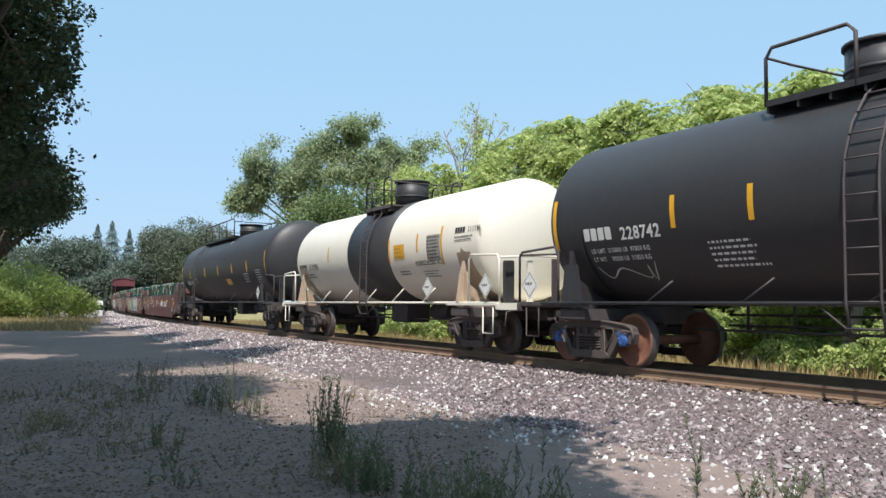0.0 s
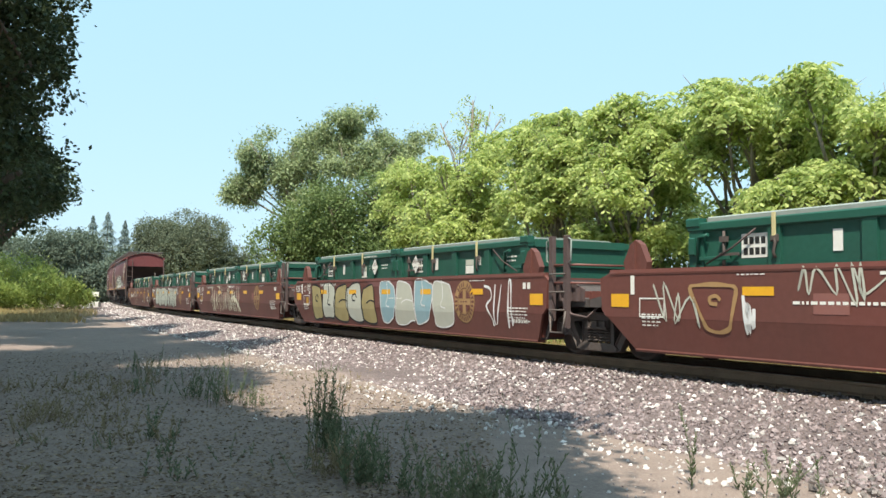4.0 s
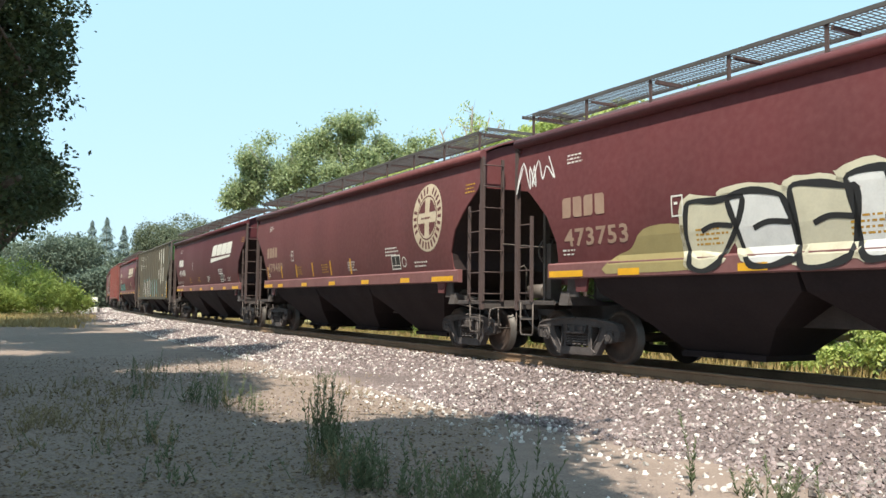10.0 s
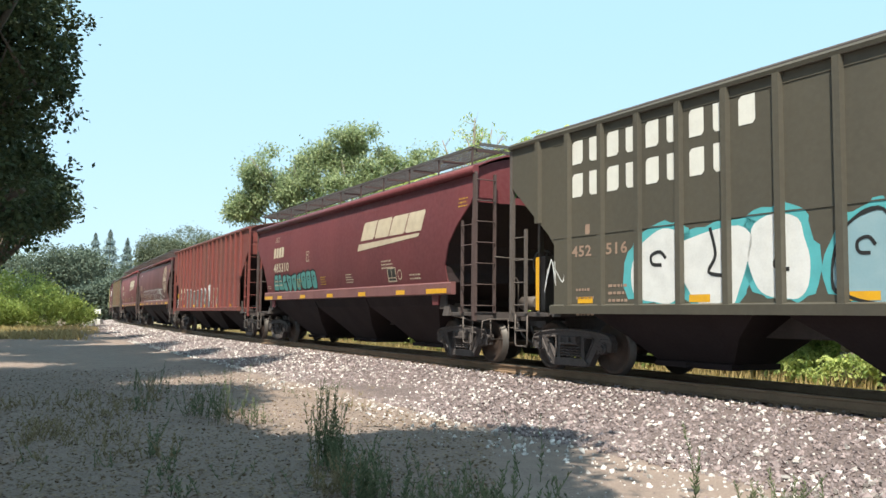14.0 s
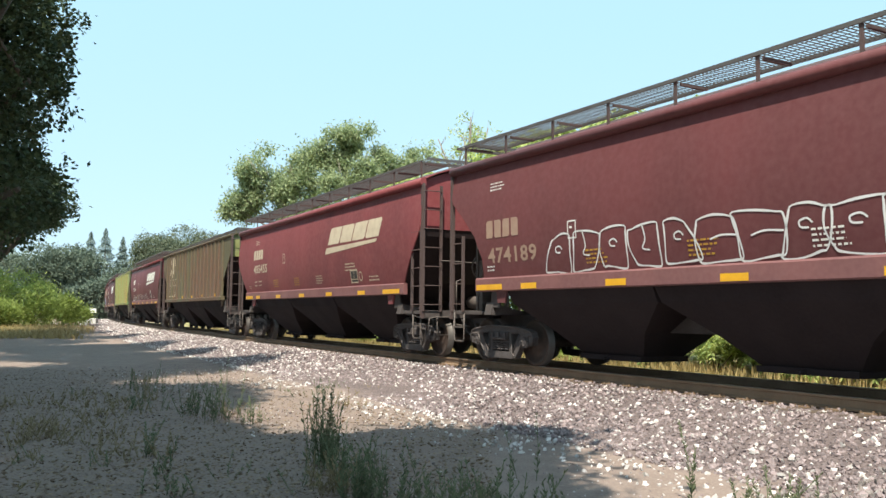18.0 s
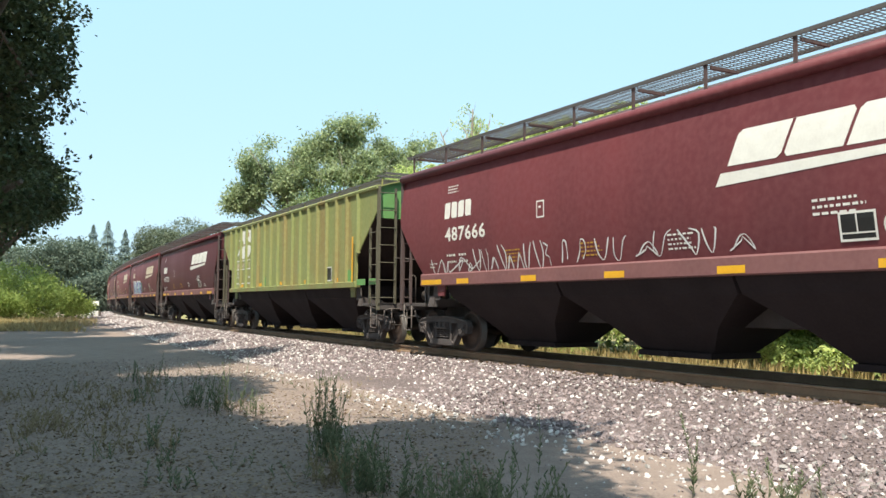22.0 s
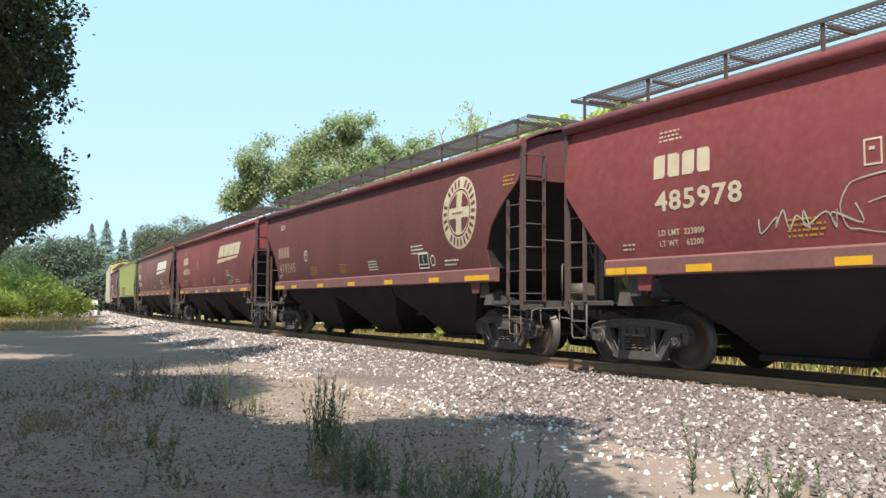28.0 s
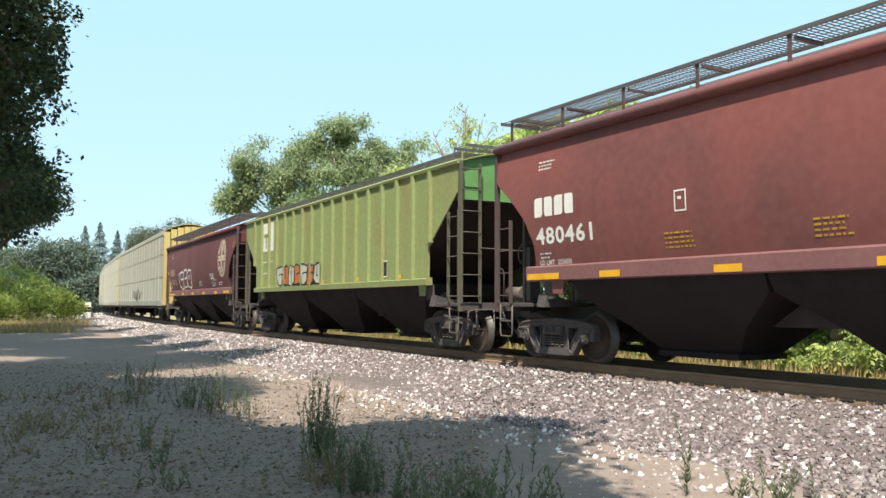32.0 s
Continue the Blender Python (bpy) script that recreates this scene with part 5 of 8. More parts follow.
PAINTS = {
    "cream": surface("spray_cream", (0.62, 0.58, 0.45), None, None, 4, 30, 0.6, bump=0),
    "white": surface("spray_white", (0.72, 0.72, 0.72), None, None, 4, 30, 0.6, bump=0),
    "black": surface("spray_black", (0.02, 0.02, 0.022), None, None, 4, 30, 0.6, bump=0),
    "sky": surface("spray_blue", (0.24, 0.38, 0.44), (0.36, 0.48, 0.52), None, 3, 30, 0.6, bump=0),
    "teal": surface("spray_teal", (0.10, 0.32, 0.30), None, None, 4, 30, 0.6, bump=0),
    "violet": surface("spray_violet", (0.15, 0.12, 0.36), (0.25, 0.27, 0.42), None, 3, 30, 0.6, bump=0),
    "grey": surface("spray_grey", (0.44, 0.45, 0.39), (0.52, 0.52, 0.45), None, 4, 30, 0.6, bump=0),
    "khaki": surface("spray_khaki", (0.34, 0.28, 0.13), None, None, 3, 30, 0.6, bump=0),
    "orange": surface("spray_orange", (0.5, 0.14, 0.04), None, None, 3, 30, 0.6, bump=0),
    "slate": surface("spray_slate", (0.17, 0.175, 0.175), (0.22, 0.225, 0.22), None, 4, 30, 0.6, bump=0),
    "aqua": surface("spray_aqua", (0.10, 0.42, 0.46), None, None, 4, 30, 0.6, bump=0),
    "tan": surface("spray_tan", (0.36, 0.22, 0.10), None, None, 4, 30, 0.6, bump=0),
}


# ---- covered hopper with bowed sides ----
def bow(z):
    return float(np.interp(z, [1.45, 1.75, 2.1, 2.5, 2.9, 3.3, 3.65, 4.0], [1.40, 1.47, 1.53, 1.57, 1.58, 1.563, 1.527, 1.475]))


CUTS = {"straight": ([1.45, 1.72, 2.96, 4.2], [1.0, 1.07, 0.03, 0.0]),
        "round": ([1.45, 1.8, 2.12, 2.6, 3.0, 3.44, 4.2], [1.08, 1.26, 1.28, 1.04, 0.62, 0.03, 0.0]),
        "rib": ([0.9, 2.35, 3.5, 4.4], [1.4, 1.4, 0.03, 0.0])}


def hopper_side(half, yfun, cut, z0, z1, sg):
    """One side sheet: outer skin, inner skin and rim."""
    sh = Shape()
    zs = np.linspace(z0, z1, 17)
    xs = [half - float(np.interp(z, *CUTS[cut])) for z in zs]
    outer = [[(-x, sg * yfun(z), z), (0, sg * yfun(z), z), (x, sg * yfun(z), z)] for x, z in zip(xs, zs)]
    inner = [[(-x, sg * (yfun(z) - 0.03), z), (0, sg * (yfun(z) - 0.03), z), (x, sg * (yfun(z) - 0.03), z)] for x, z in zip(xs, zs)]
    sh.loft(outer, caps=False, closed=False, smooth=True)
    sh.loft(inner, caps=False, closed=False, smooth=True)
    for q in (0, 2):
        sh.loft([[o[q] for o in outer], [i[q] for i in inner]], caps=False, closed=False)
    return sh


def roof_shape(half, z, rise, edge):
    ys = np.linspace(-edge, edge, 17)
    prof = [(y, z + rise * (1 - (y / edge) ** 2)) for y in ys]
    sh = Shape()
    sh.loft([[(x, y, w) for y, w in prof] for x in (-half, half)], caps=False, closed=False, smooth=True)
    sh.loft([[(x, y, w - 0.03) for y, w in prof] for x in (-half, half)], caps=False, closed=False, smooth=True)
    for x in (-half, half):
        sh.loft([[(x, y, w) for y, w in prof], [(x, y, w - 0.03) for y, w in prof]], caps=False, closed=False)
    return sh


def grating_shape(half, y0, y1, z, cross=True):
    """Open running board of bearing bars in a frame."""
    sh = Shape()
    for y in (y0, y1):
        sh.box(-half, half, y - 0.015, y + 0.015, z - 0.03, z + 0.03)
    x = -half
    while x < half:
        sh.box(x, x + 0.012, y0, y1, z - 0.006, z + 0.006)
        x += 0.075
    for k in range(4):
        y = y0 + (y1 - y0) * (k + 1) / 5
        sh.box(-half, half, y - 0.006, y + 0.006, z - 0.004, z + 0.004)
    return sh


def end_board_shape(edge, z):
    sh = Shape()
    y = -edge
    while y < edge:
        sh.box(-0.55, 0, y, y + 0.016, z - 0.006, z + 0.006)
        y += 0.09
    for x in (-0.55, 0.0):
        sh.box(x - 0.015, x + 0.015, -edge, edge, z - 0.03, z + 0.03)
    return sh


def bay_shape(c, top, bottom, z0, z1, wt, wb):
    """One outlet bay: an upright throat, a tapering funnel and its gate."""
    sh = Shape()
    ring = lambda u, w, z: [(c - u, -w, z), (c + u, -w, z), (c + u, w, z), (c - u, w, z)]
    sh.loft([ring(top, wt, z1), ring(top * 0.99, wt * 0.9, 1.22), ring(1.25, wt * 0.6, 0.72), ring(bottom, wb, z0)])
    sh.box(c - bottom - 0.05, c + bottom + 0.05, -wb - 0.1, wb + 0.1, z0 - 0.07, z0 + 0.02)
    sh.tube((c, -wb - 0.25, z0 - 0.03), (c, wb + 0.25, z0 - 0.03), 0.035, 6)
    return sh


def end_shape(half, z0, z1, wide, rise, run):
    """Upper end sheet and the slope sheet that runs in below it."""
    sh = Shape()
    x = half - 0.1
    ys = np.linspace(-wide, wide, 13)
    up = [(x, y, z1 + rise * (1 - (y / wide) ** 2)) for y in ys]
    sh.loft([[(x, y, z0) for y in ys], up], caps=False, closed=False)
    sh.loft([[(x - 0.03, y, z0) for y in ys], [(p[0] - 0.03, p[1], p[2]) for p in up]], caps=False, closed=False)
    return sh


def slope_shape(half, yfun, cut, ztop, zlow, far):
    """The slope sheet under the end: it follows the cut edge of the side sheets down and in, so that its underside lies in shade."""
    sh = Shape()
    line = [(half - 0.1, ztop)]
    for z in np.linspace(ztop - 0.02, max(zlow, 1.75), 9):
        line.append((half - max(0.1, float(np.interp(z, *CUTS[cut]))) - 0.02, float(z)))
    line.append((half - far, 1.12))
    rings = []
    for k, (x, z) in enumerate(line):
        w = yfun(max(1.5, z)) - 0.035 if k < len(line) - 1 else 0.8
        rings.append([(x, -w, z), (x, w, z), (x - 0.03, w, z + 0.05), (x - 0.03, -w, z + 0.05)])
    sh.loft(rings)
    return sh


def end_gear(car, half, paint, iron, tall_near=True, zt=4.05):
    """Platforms, posts, ladders, rails, steps and couplers of both ends."""
    for way in (1, -1):
        turn = pose(0, 0, 0, 0, 0, 0 if way > 0 else 180)
        deck = Shape()
        deck.box(half - 1.0, half - 0.02, -1.2, 1.2, 1.03, 1.07, 0.01)
        deck.box(half - 0.1, half, -1.5, 1.5, 0.92, 1.09, 0.02)
        for y in (-1.43, 1.43):
            deck.box(half - 1.1, half - 0.1, y - 0.02, y + 0.02, 1.0, 1.08, 0.01)
        part("end_platform", deck, DIRTY, car, at=turn)
        sh = Shape()
        sh.box(half - 2.6, half - 0.1, -0.28, 0.28, 0.72, 1.02, 0.03)
        part("stub_sill", sh, DIRTY, car, at=turn)
        bol = Shape()
        bol.prism([(-1.46, 1.0), (1.46, 1.0), (1.4, 1.25), (0.4, 1.0), (-0.4, 1.0), (-1.4, 1.25)], half - 1.5, half - 1.25, "x")
        for y in (-1.4, 1.36):
            bol.prism([(half - 1.75, 1.15), (half - 1.4, 1.15), (half - 1.45, 1.5), (half - 1.7, 1.5)], y, y + 0.04)
        part("body_bolster", bol, DIRTY, car, at=turn)
        coupler(car, way * (half - 0.05), way)
        part("uncoupling_lever", shared("lever", lever_shape, GREYIRON), None, car, at=pose(way * (half + 0.02), 0, 0, 0, 0, 0 if way > 0 else 180))
        for y in (-1.5, 1.5):
            post = Shape().box(half - 0.05, half + 0.03, y - 0.04, y + 0.04, 0.9, zt, 0.01)
            part("corner_post", post, iron, car, at=turn)
            part("stirrup_step", shared("stirrup", stirrup_shape, GREYIRON), None, car, at=turn @ pose(half - 0.3, y * 0.99, 0))
        # long ladder on the right-hand corner of each side, short one on the other
        ld = ladder_shape(2.0, 5, 0.46, 1.06)
        part("side_ladder", ld, iron, car, at=turn @ pose(half - 0.5, -1.52, 0))
        ld = ladder_shape(zt - 1.1, 7, 0.46, 1.06)
        part("end_ladder", ld, iron, car, at=turn @ pose(half + 0.03, -1.5, 0, 0, 0, 90))
        ld = ladder_shape(1.6, 4, 0.46, 1.06)
        part("short_ladder", ld, iron, car, at=turn @ pose(half - 0.5, 1.52, 0) @ pose(0, 0, 0))
        for y in (-1.45, 1.41):
            part("jacking_pad", Shape().prism([(half - 2.0, 1.24), (half - 1.74, 1.24), (half - 1.68, 1.5), (half - 2.06, 1.5)], y, y + 0.04), paint, car, at=turn)
        part("air_hose", Shape().path([(half - 0.05, -0.42, 0.9), (half + 0.18, -0.42, 0.62), (half + 0.4, -0.3, 0.42), (half + 0.62, -0.05, 0.46)], 0.026, 6), DIRTY, car, at=turn)
        part("brake_rod", Shape().path([(half - 1.7, -1.15, 1.02), (half - 0.9, -1.1, 0.92), (half - 0.1, -0.55, 0.76), (half + 0.3, -0.4, 0.72)], 0.018, 5), GREYIRON, car, at=turn)
        part("sill_step", Shape().path([(half + 0.02, -1.12, 0.95), (half + 0.04, -1.12, 0.52), (half + 0.04, -0.68, 0.52), (half + 0.02, -0.68, 0.95)], 0.016, 5), GREYIRON, car, at=turn)
        part("brake_cylinder", Shape().tube((half - 2.5, -0.75, 1.2), (half - 2.0, -0.75, 1.2), 0.14, 10).tube((half - 2.0, -0.75, 1.2), (half - 1.4, -0.75, 1.12), 0.03, 6), GREYIRON, car, at=turn)
        part("sill_web", Shape().prism([(half - 1.2, 0.74), (half - 0.35, 0.74), (half - 0.2, 1.03), (half - 0.75, 1.03), (half - 0.95, 0.88), (half - 1.2, 0.95)], -0.62, -0.58), DIRTY, car, at=turn)
        rails = [Shape() for _ in range(4)]
        rails[0].path([(half + 0.04, -0.62, 1.08), (half + 0.04, -0.62, 1.78), (half + 0.04, -0.5, 1.82), (half + 0.04, -0.44, 1.75), (half + 0.04, -0.44, 1.08)], 0.017, 5)
        rails[1].box(half - 0.02, half + 0.05, 0.75, 0.85, 1.08, 2.9)
        rails[2].path([(half + 0.05, -1.05, 2.25), (half + 0.09, -1.0, 2.25), (half + 0.09, 0.8, 2.2), (half + 0.05, 0.85, 2.2)], 0.014, 5)
        rails[3].path([(half + 0.04, 0.45, 1.08), (half + 0.04, 0.45, 1.7), (half + 0.04, 0.75, 1.7)], 0.017, 5)
        for rail in rails:
            part("end_handrail", rail, GREYIRON, car, at=turn)
    wheel = Shape()
    rim = [(-half - 0.03, -0.7 + 0.27 * math.cos(a), 2.05 + 0.27 * math.sin(a)) for a in np.linspace(0, 2 * math.pi, 17)]
    wheel.path(rim, 0.018, 5)
    for a in np.linspace(0, 2 * math.pi, 6)[:-1]:
        wheel.tube((-half - 0.03, -0.7, 2.05), (-half - 0.03, -0.7 + 0.27 * math.cos(a), 2.05 + 0.27 * math.sin(a)), 0.012, 4)
    wheel.tube((-half + 0.1, -0.7, 2.05), (-half - 0.05, -0.7, 2.05), 0.06, 8)
    wheel.box(-half + 0.02, -half + 0.16, -0.82, -0.58, 1.1, 2.2, 0.02)
    part("brake_wheel", wheel, GREYIRON, car, "round hand brake wheel on its stand")
    brake = Shape()
    brake.tube((half - 1.0, 0.4, 1.3), (half - 0.4, 0.4, 1.3), 0.16, 12)
    part("air_reservoir", brake, GREYIRON, car)
    brake = Shape()
    brake.box(-half + 0.3, -half + 0.8, 0.2, 0.6, 1.1, 1.5, 0.05)
    part("brake_gear", brake, GREYIRON, car)
    sill = Shape().box(-half + 2.2, half - 2.2, -0.3, 0.3, 0.72, 1.05, 0.02)
    part("centre_sill", sill, DIRTY, car)


def reflectors(car, xs, z, yfun, w=0.5, h=0.11):
    for x in xs:
        stick(car, "reflector", [rect(x - w / 2, z, w, h)], YELLOW, yfun, 0.006, "yellow reflective strip")


def ring_poly(cx, cz, r0, r1, n=40, sx=0.94):
    out = []
    for k in range(n):
        a, b = 2 * math.pi * k / n, 2 * math.pi * (k + 1) / n
        out.append([(cx + sx * r0 * math.cos(a), cz + r0 * math.sin(a)), (cx + sx * r1 * math.cos(a), cz + r1 * math.sin(a)),
                    (cx + sx * r1 * math.cos(b), cz + r1 * math.sin(b)), (cx + sx * r0 * math.cos(b), cz + r0 * math.sin(b))])
    return out


def round_emblem(car, cx, cz, r, yfun, ink=AGED, ground=None):
    """A worn round emblem: a ring of blocks about a cross."""
    stick(car, "emblem_disc", ring_poly(cx, cz, 0.0001, r), ink, yfun, 0.004, "worn cream round emblem")
    dark = ring_poly(cx, cz, r * 0.62, r * 0.66)
    rng = random.Random(5)
    for k in range(26):
        a = 2 * math.pi * k / 26
        if rng.random() < 0.12:
            continue
        c, s = math.cos(a), math.sin(a)
        q = lambda u, w: (cx + 0.94 * (c * u - s * w), cz + s * u + c * w)
        dark.append([q(r * 0.72, -r * 0.05), q(r * 0.93, -r * 0.05), q(r * 0.93, r * 0.045), q(r * 0.72, r * 0.045)])
    for sx in (-1, 1):
        for sz in (-1, 1):
            wedge = [(cx + sx * r * 0.14, cz + sz * r * 0.15)]
            for k in range(5):
                a = math.radians(16 + 58 * k / 4)
                wedge.append((cx + sx * r * 0.56 * math.cos(a), cz + sz * r * 0.56 * math.sin(a)))
            dark.append(wedge)
    dark += bars(cx - r * 0.36, cz - r * 0.035, r * 0.8, 1, r * 0.14, 3)
    stick(car, "emblem_print", dark, ground or RED2, yfun, 0.009)


def swoosh(car, x0, x1, z0, z1, ink, yfun):
    """A slanted maker's mark as plain blocks over a tapering bar."""
    n, h = 4, (z1 - z0) * 0.66
    base = z1 - h
    size = h
    w = (x1 - x0 - 0.25) / (n + 0.45)
    p = blocks(x0 + 0.22, base, size, n, w / size, 0.42, 0.1)
    p.append([(x0, z0 - 0.02), (x0 + 0.1, z0 + 0.16), (x1 - 0.35, base - 0.05), (x1 - 0.42, base - 0.13)])
    for slab in p:
        stick(car, "emblem_slab", [slab], ink, yfun, 0.006, "slanted emblem slab")


def place(car, mid, half_base):
    CARS.append((car, mid, half_base))


WEIGHTS = {"491458": ("223100", "62900"), "485978": ("223800", "62200"), "480461": ("223600", "62400")}


def hopper(lead, trail, paint, number, style="straight", mark="swoosh", ink=WHITE, iron=IRON, sill_paint=SILLRED, seed=0, blue=False, label="", extra=None):
    half, mid = (trail - lead) / 2, (trail + lead) / 2
    car = thing("hopper_car", label or "oxide-red covered hopper freight car rolling on the track", "freight car", "freight cars of the train")
    for sg in (-1, 1):
        part("side_sheet", hopper_side(half, bow, style, 1.5, 4.01, sg), paint, car)
        lip = Shape()
        prof = [(1.455, 3.99), (1.55, 4.01), (1.59, 4.05), (1.595, 4.10), (1.57, 4.15), (1.52, 4.185), (1.44, 4.20), (1.43, 4.02)]
        lip.loft([[(x, sg * y, z) for y, z in prof] for x in (-half - 0.02, half + 0.02)], smooth=True)
        part("roof_edge", lip, paint, car)
        sill = Shape()
        q = half - 1.0
        sill.loft([[(x, sg * y, z) for y, z in ((1.40, 1.47), (1.50, 1.47), (1.515, 1.49), (1.515, 1.72), (1.49, 1.75), (1.40, 1.75))] for x in (-q, q)])
        part("side_sill", sill, sill_paint, car, "dusty lighter side sill")
    part("roof", roof_shape(half, 4.17, 0.38, 1.48), paint, car)
    for way in (0, 180):
        part("end_sheet", end_shape(half, 3.42 if style == "round" else 3.0, 4.1, 1.5, 0.36, 0), paint, car, at=pose(0, 0, 0, 0, 0, way))
        part("slope_sheet", slope_shape(half, bow, style, 3.42 if style == "round" else 3.0, 1.75, 2.5), SHADESOOT, car, at=pose(0, 0, 0, 0, 0, way))
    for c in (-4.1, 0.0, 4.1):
        part("outlet_bay", bay_shape(c, 2.03, 0.78, 0.28, 1.5, 1.42, 0.45), SHADEPIT, car)
    hatch = Shape().box(-half + 0.7, half - 0.7, -0.32, 0.32, 4.5, 4.66, 0.05)
    part("roof_hatch", hatch, iron, car)
    for y0, y1 in ((-1.4, -0.62), (0.62, 1.4)):
        part("running_board", shared("grating%.1f%.1f" % (half, y0), lambda: grating_shape(half - 0.35, y0, y1, 4.62), GRATE), None, car)
    for way in (0, 180):
        part("end_running_board", shared("end_grating", lambda: end_board_shape(1.4, 4.64), GRATE), None, car, at=pose(0, 0, 0, 0, 0, way) @ pose(half, 0, 0))
    for sg in (-1, 1):
        for k in range(11):
            x = -half + 0.35 + (2 * half - 0.7) * k / 10
            br = Shape().box(x - 0.028, x + 0.028, sg * 1.38 - 0.012, sg * 1.38 + 0.012, 4.18, 4.64)
            br.box(x - 0.02, x + 0.02, min(sg * 0.7, sg * 1.27), max(sg * 0.7, sg * 1.27), 4.55, 4.6)
            part("board_bracket", br, iron, car)
    end_gear(car, half, paint, iron)
    q = half - 1.28
    truck(car, q, blue)
    truck(car, -q, blue)
    # marks
    rng = random.Random(seed)
    sy = lambda z: max(bow(z), 1.516) if z < 1.76 else bow(z)
    if number == "479489":
        stick(car, "reflector", [rect(-half + 1.45 + 1.55 * k, 1.8, 0.09, 0.42) for k in range(6)], YELLOW, bow, 0.01, "upright yellow reflective strips")
    reflectors(car, [half - 1.45, half - 1.95] + [half - 3.6 - 2.45 * k for k in range(5)] + [-half + 1.3, -half + 1.75], 1.5, sy)
    if style == "round":
        stick(car, "caution_stencil", bars(half - 0.62, 3.5, 0.5, 3, 0.08, 3), DULLYEL, bow, 0.008)
    if mark == "swoosh":
        swoosh(car, half - 6.25, half - 2.1, 2.74, 3.47, ink, bow)
    elif mark == "round":
        round_emblem(car, half - 2.35, 2.97, 0.78, bow, AGED, paint)
    close = number in ("479489", "497370", "491458", "480461")
    x, low = (-half + 1.82, -0.16) if close else (-half + 2.28, 0.0)
    if mark == "round":
        x, low = -half + 1.55, -0.4
    elif number == "480461":
        x, low = -half + 1.4, -0.3
    x += {"497370": -0.26, "491458": 0.12}.get(number, 0.0)
    stick(car, "owner_mark", blocks(x - 0.04, 2.93 + low, 0.35, 4, 0.68), ink if mark == "swoosh" else FAINT, bow, 0.006)
    write(car, number, x - 0.02, 2.44 + low, 0.3, ink if mark == "swoosh" else FAINT, bow, 1.27)
    small = WHITE if ink is WHITE else AGED
    if number in WEIGHTS:
        write(car, "LD LMT  " + WEIGHTS[number][0], x, 2.06 + low, 0.09, small, bow)
        write(car, "LT WT    " + WEIGHTS[number][1], x, 1.9 + low, 0.09, small, bow)
    else:
        stick(car, "stencil", bars(x, 2.1 + low, 0.42, 2, 0.14, seed) + bars(x + 0.52, 2.1 + low, 0.4, 2, 0.14, seed + 1), small, bow)
    stick(car, "stencil", bars(x + 0.05, 3.62, 0.5, 3, 0.065, seed + 2), small, bow)
    stick(car, "stencil", bars(half - 4.7, 2.35, 0.8, 3, 0.085, seed + 3) + bars(half - 3.1, 1.95, 0.7, 2, 0.09, seed + 4) + bars(-half + 1.45, 1.95, 0.35, 2, 0.07, seed + 5), small, bow)
    for j, u in enumerate((-half + 4.6, -1.2, 0.9)):
        stick(car, "stencil", bars(u, 2.1, 0.6, 4, 0.07, seed + 7 + j), DULLYEL if j != 2 else small, bow)
    stick(car, "data_plate", [rect(half - 4.35, 1.83, 0.5, 0.36)], INK, bow, 0.006, "black data panel with a white frame")
    stick(car, "data_frame", frame_rect(half - 4.35, 1.83, 0.5, 0.36, 0.03) + [rect(half - 4.12, 1.93, 0.02, 0.24), rect(half - 4.33, 1.92, 0.46, 0.02)], small, bow, 0.01)
    stick(car, "ring_mark", ring_poly(half - 3.65, 2.0, 0.1, 0.13, 16), small, bow)
    stick(car, "plate_mark", frame_rect(x + (2.6 if mark == "round" else 3.45), 2.66 + low * 0.8, 0.24, 0.32, 0.025) + bars(x + (2.66 if mark == "round" else 3.52), 2.84 + low * 0.8, 0.12, 1, 0.1, 3), small, bow)
    if extra:
        extra(car, half)
    place(car, mid, q)
    return car


